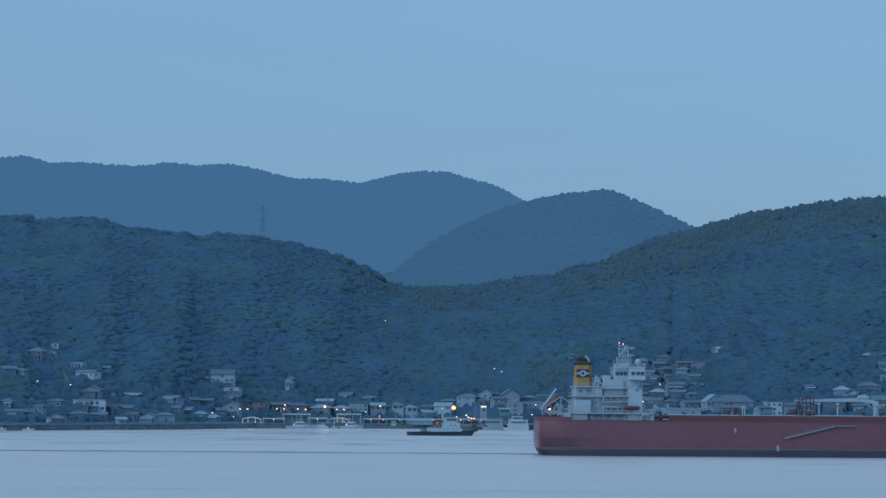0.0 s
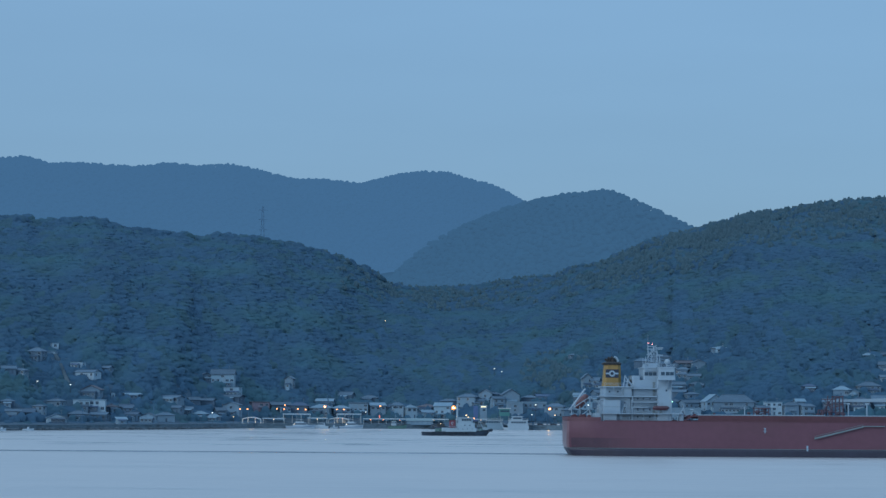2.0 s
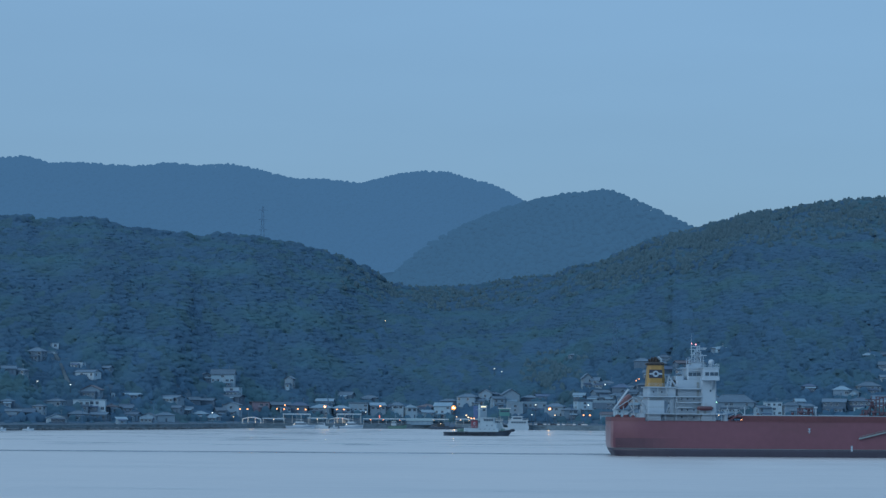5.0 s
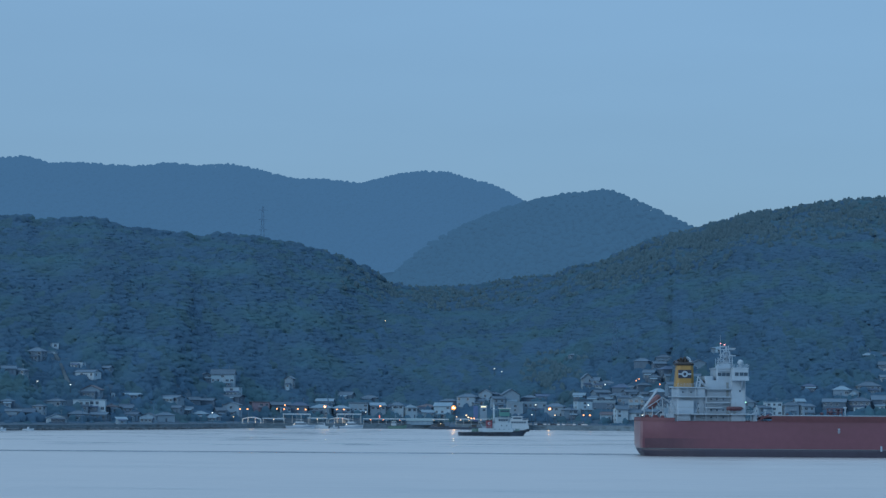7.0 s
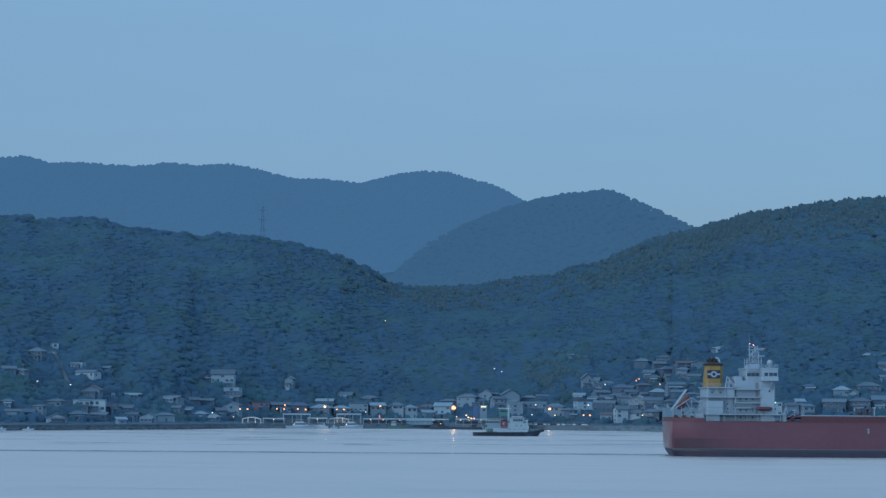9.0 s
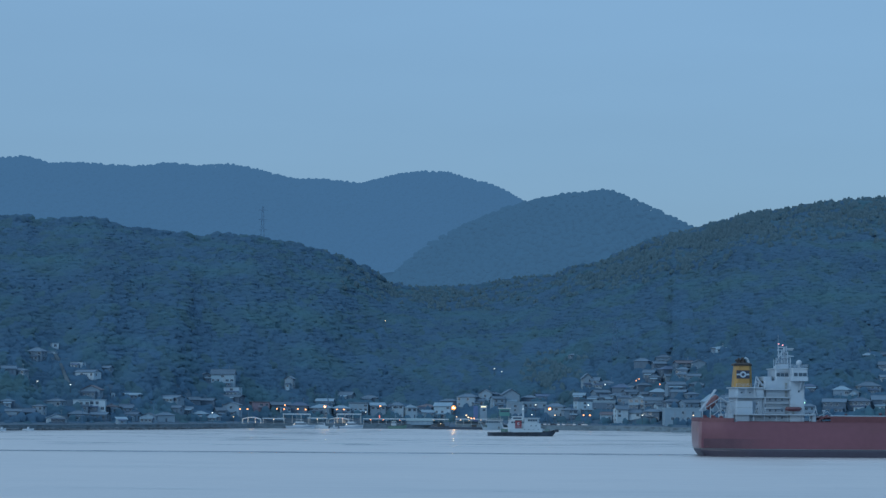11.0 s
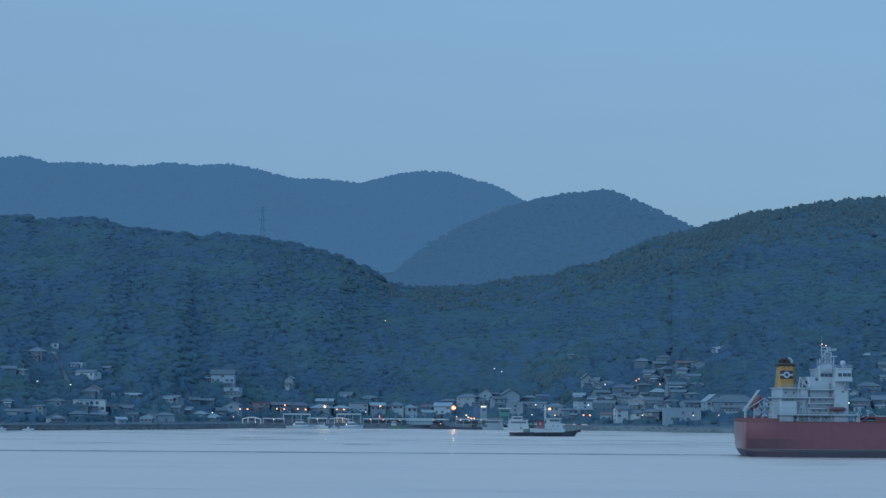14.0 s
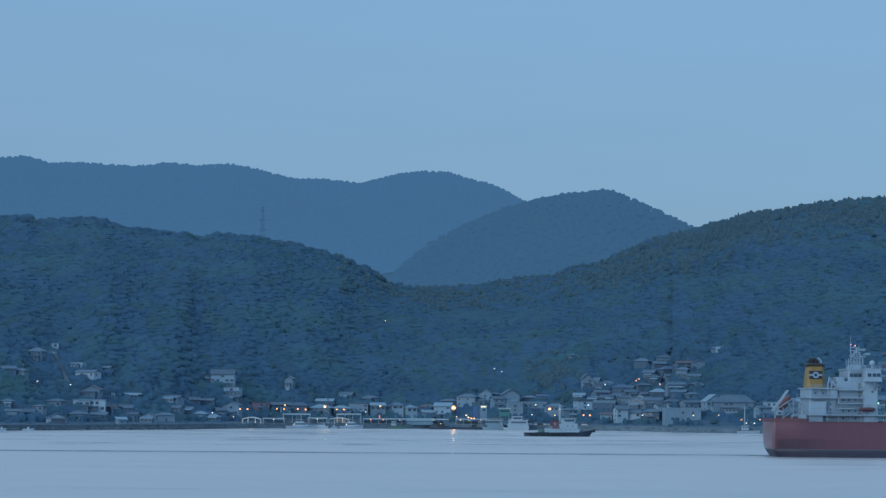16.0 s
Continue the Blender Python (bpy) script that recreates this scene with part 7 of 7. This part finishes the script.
def wood(name, places, radii, heights, templates, material, label, category, seed, sink=0.55, share=0.7):
    """One object of many crowns, each set into the ground at its place."""
    rng = np.random.default_rng(seed)
    allv, allf, alln, k = [], [], [], 0
    for (x, y, z), r, h in zip(places, radii, heights):
        v, f = templates[rng.integers(len(templates))]
        w = rng.uniform(0, 6.283)
        c, s = math.cos(w), math.sin(w)
        q = np.stack([(v[:, 0] * c - v[:, 1] * s) * r + x, (v[:, 0] * s + v[:, 1] * c) * r + y, v[:, 2] * h + z + sink * h], 1)
        allv.append(q)
        alln.append(q - np.array([x, y, z + (sink - 0.3) * h]))
        allf.append(f + k)
        k += len(v)
    v, f = np.concatenate(allv).astype(np.float32), np.concatenate(allf).astype(np.int32)
    n = np.concatenate(alln)
    n = n / np.maximum(1e-6, np.linalg.norm(n, axis=1))[:, None]
    return triangles(name, v, f, material, label, category, True, leaf_normals(n, share))


def grove(u):
    """Share of bamboo along the bearing: it grows by the right-hand crest and in the saddle."""
    return np.interp(u, [-0.05, -0.03, 0.0, 0.03, 0.055, 0.07, 0.10, 0.135, 0.18, 0.22], [0.0, 0.15, 0.25, 0.1, 0.25, 0.85, 0.95, 0.5, 0.35, 0.3])


def woods():
    rng = np.random.default_rng(11)
    built = np.array(BUILT)
    step = 5.0
    cols, rows = np.arange(-490, 490, step), np.arange(1280, 2340, step)
    xs, ys = np.meshgrid(cols, rows)
    xs = xs + rng.uniform(-2.6, 2.6, xs.shape)
    ys = ys + rng.uniform(-2.6, 2.6, ys.shape)
    u = xs / ys
    shore, crest = shore_y(u), look_up(CREST, u)
    z = ground_z(u, ys)
    up = (ys - shore - 60) / (crest - shore - 60)
    keep = (np.abs(u) < 0.207) & (ys > shore + 26) & (ys < crest + 45)
    keep &= (up > 0.06) | (rng.uniform(size=u.shape) < 0.4 + 0.5 * np.clip(up / 0.06, 0, 1))
    low = np.zeros(u.shape, bool)
    for x, y, hw, hd in built:
        low |= ((np.abs(xs - x * ys / y) < hw + 3.2) & (ys < y + hd + 3) & (ys > y - hd - 34) & ((z + 8 - 17) / ys > (ground_at(x, y) - 17 + 1.0) / y))
        keep &= ~((np.abs(xs - x) < hw + 3.5) & (np.abs(ys - y) < hd + 3.5))
    shrub = keep & (low | (up < 0.0) & (rng.uniform(size=u.shape) < 0.5))
    keep &= ~low
    lump = np.sin(xs * 0.021 + 1.3) * np.sin(ys * 0.017 + xs * 0.006)
    r = rng.uniform(3.0, 5.4, u.shape) * (1 + 0.2 * np.sin(xs * 0.05) * np.sin(ys * 0.043))
    h = r * rng.uniform(0.62, 0.9, u.shape)
    town = np.zeros(u.shape, bool)
    for x, y, hw, hd in built:
        town |= (np.abs(xs - x) < hw + 9) & (np.abs(ys - y) < hd + 12)
    sheeted = keep & (up > -0.02)
    # low scrub and gardens close the ground between the houses
    scrub = (np.abs(u) < 0.207) & (ys > shore + 66) & (ys < crest) & ~sheeted
    for x, y, hw, hd in built:
        scrub &= ~((np.abs(xs - x) < hw + 1.5) & (np.abs(ys - y) < hd + 1.5))
    # on the slope the canopy is closed: one sheet of rounded tops that touch each other
    tall = rng.uniform(3.2, 4.0, u.shape) + 0.7 * lump - np.where(town, 1.6, 0.0) - 1.2 * np.clip(1 - up / 0.05, 0, 1)
    around = sum(np.roll(np.roll(sheeted, di, 0), dj, 1).astype(float) for di in range(-2, 3) for dj in range(-2, 3)) / 25
    tall = tall - 4.5 * (1 - around) * (up < 0.6)
    tall = np.where(scrub, rng.uniform(-0.2, 1.2, u.shape), tall)
    leafed = sheeted | scrub
    gx, gy = np.meshgrid(np.arange(-478, 478, 1.75), np.arange(1290, 2330, 1.75))
    gx = gx + rng.uniform(-0.5, 0.5, gx.shape)
    gy = gy + rng.uniform(-0.5, 0.5, gy.shape)
    ci = np.clip(((gy - 1280) / step).round().astype(int), 1, u.shape[0] - 2)
    cj = np.clip(((gx + 490) / step).round().astype(int), 1, u.shape[1] - 2)
    top = np.full(gx.shape, -4.0)
    for di in (-1, 0, 1):
        for dj in (-1, 0, 1):
            a, b = ci + di, cj + dj
            d2 = ((gx - xs[a, b]) ** 2 + (gy - ys[a, b]) ** 2) / (r[a, b] * 0.82) ** 2
            dome = tall[a, b] + (0.48 * r[a, b]) * np.sqrt(np.clip(1.35 - d2, 0, 2)) - 0.31 * r[a, b]
            top = np.maximum(top, np.where(leafed[a, b] & (d2 < 1.35), dome, -4.0))
    gu = gx / gy
    gz = ground_z(gu, gy) + top + np.where(top > -3, rng.uniform(-0.12, 0.12, gx.shape), 0)
    used = (top > -3) & (np.abs(gu) < 0.206)
    ny, nx = gx.shape
    index = np.arange(ny * nx).reshape(ny, nx)
    quad = used[:-1, :-1] | used[1:, :-1] | used[:-1, 1:] | used[1:, 1:]
    faces = np.stack([index[:-1, :-1], index[:-1, 1:], index[1:, 1:], index[1:, :-1]], -1)[quad]
    kept, faces = np.unique(faces, return_inverse=True)
    verts = np.stack([gx, gy, gz], -1).reshape(-1, 3)[kept]
    canopy = bpy.data.meshes.new("woodland")
    canopy.from_pydata(verts.tolist(), [], faces.reshape(-1, 4).tolist())
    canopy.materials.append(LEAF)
    canopy.polygons.foreach_set("use_smooth", np.ones(len(canopy.polygons), bool))
    flat = np.empty(len(canopy.vertices) * 3)
    canopy.vertex_normals.foreach_get("vector", flat)
    canopy.normals_split_custom_set_from_vertices(leaf_normals(flat.reshape(-1, 3), 0.8))
    tagged(new("woodland", canopy), "dense broadleaf woodland covering the hillside", "woodland", kind="stuff")
    # free-standing crowns along the crest, some rising out of the slope, and bamboo
    leafy = crown_templates(10, 13, ragged=0.14)
    places = np.stack([xs, ys, z], -1)
    near_crown = crown_templates(14, 41, ragged=0.2)
    far_crown = crown_templates(14, 42, ragged=0.2, fineness=1)
    plume = crown_templates(10, 43, ragged=0.3, feathery=True)
    base = places + tall[..., None] * np.array([0, 0, 1])
    # bamboo: feathery pale plumes beside the crest and in a stand behind the harbour
    patch = 0.5 + 0.5 * np.sin(xs * 0.043 + 2.0 * np.sin(ys * 0.021)) * np.sin(ys * 0.033 + xs * 0.02)
    share = grove(u) * np.clip((up - 0.60) / 0.2, 0, 1) * np.clip(patch * 1.7, 0.2, 1)
    share = np.maximum(share, 0.8 * np.clip(1 - np.abs(u - 0.043) / 0.014, 0, 1) * np.clip(1 - np.abs(up - 0.14) / 0.16, 0, 1))
    cane = sheeted & (rng.uniform(size=u.shape) < share)
    spot = np.repeat(base[cane], 3, axis=0) + rng.uniform(-1, 1, (3 * int(cane.sum()), 3)) * np.array([2.6, 2.6, 0.5])
    wood("bamboo_grove", spot, rng.uniform(1.5, 2.6, len(spot)), rng.uniform(1.9, 3.6, len(spot)), plume, BAMBOO, "pale green bamboo grove near the hill crest", "bamboo", 53, -0.1, 0.7)
    for name, sel, kit, seed in (("slope_trees", sheeted & (ys < 1640), near_crown, 51), ("upper_slope_trees", sheeted & (ys >= 1640), far_crown, 52)):
        wood(name, base[sel], r[sel] * 0.85, r[sel] * 0.66, kit, LEAF_CLUMP, "rounded broadleaf crowns packed over the hillside", "woodland", seed, -0.3, 0.82)
    lift = rng.uniform(-0.5, 1.0, u.shape)[..., None] * np.array([0, 0, 1])
    clear = np.ones(u.shape, bool)
    for x, y, hw, hd in built:
        clear &= ~((np.abs(xs - x) < hw + 2.2) & (np.abs(ys - y) < hd + 2.2))
    sel = clear & town & (up > -0.02) & (up < 0.6) & (np.abs(u) < 0.207) & (rng.uniform(size=u.shape) < 0.62)
    wood("town_trees", places[sel], r[sel] * 0.62, h[sel] * 1.35, leafy, LEAF_CLUMP, "dark broadleaf trees among the houses", "trees", 16, 0.0)
    sel = keep & sheeted & (up >= 0.93) & (rng.uniform(size=u.shape) < np.interp(u, [-0.045, -0.025, 0.055, 0.085], [0.22, 0.04, 0.05, 0.16]))
    wood("crest_trees", (base + 0.6 * lift)[sel], r[sel] * 1.4, r[sel] * 1.1, near_crown, LEAF_CLUMP, "broadleaf trees standing along the hill crest", "woodland", 15, -0.25)
    places = places - np.array([0, 0, 0.4])
    n = int(shrub.sum())
    wood("garden_shrubs", places[shrub], rng.uniform(1.3, 3.4, n), rng.uniform(0.9, 2.3, n), leafy, LEAF_CLUMP, "dark hedges and garden trees between the houses", "shrubs", 9, -0.15)
    # far ridges: crowns over the crests, thinner below
    lite, round_tops = crown_templates(8, 22, ragged=0.12, fineness=1), crown_templates(8, 23, ragged=0.1)
    for name, ridge_y, table, seed, back in (("woodland_middle", MID_Y, MID, 7, 620), ("woodland_far", FAR_Y, FAR, 8, 980)):
        xs, ys = np.meshgrid(np.arange(-900, 900, 9.0), np.arange(ridge_y - back, ridge_y + 25, 9.0))
        xs = xs.ravel() + rng.uniform(-4, 4, xs.size)
        ys = ys.ravel() + rng.uniform(-4, 4, ys.size)
        u = xs / ys
        z = ground_z(u, ys)
        rise = (z - 17) / ys
        hidden = rise < look_up(FRONT, u) - 0.006
        if ridge_y == FAR_Y:
            hidden |= rise < look_up(MID, u) - 0.004
        else:
            hidden |= ((u < -0.03) | (u > 0.115))
        thin = 1 - 0.3 * np.clip((ridge_y - 60 - ys) / 250, 0, 1)
        sel = (np.abs(u) < 0.2) & ~hidden & (rng.uniform(size=u.size) < thin)
        top = ys > ridge_y - 90
        for label_name, part_sel, kit in ((name, sel & ~top, lite), (name + "_crest", sel & top, round_tops)):
            n = int(part_sel.sum())
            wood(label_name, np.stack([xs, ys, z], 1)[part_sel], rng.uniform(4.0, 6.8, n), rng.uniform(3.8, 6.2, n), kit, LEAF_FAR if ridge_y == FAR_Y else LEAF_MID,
                 "distant woodland on a far ridge, blue haze put in as glow", "woodland", seed, 0.25)


woods()


# ---- what moves ----
def motions():
    walk(TANKER, [(t, pose(30.1 + 4.58 * t, 796, 0)) for t in (0.0, 8.0, 16.0)])
    walk(TUG, [(t, pose(-16.6 + 3.5 * t, 1202, 0)) for t in (0.0, 8.0, 16.0)])


motions()
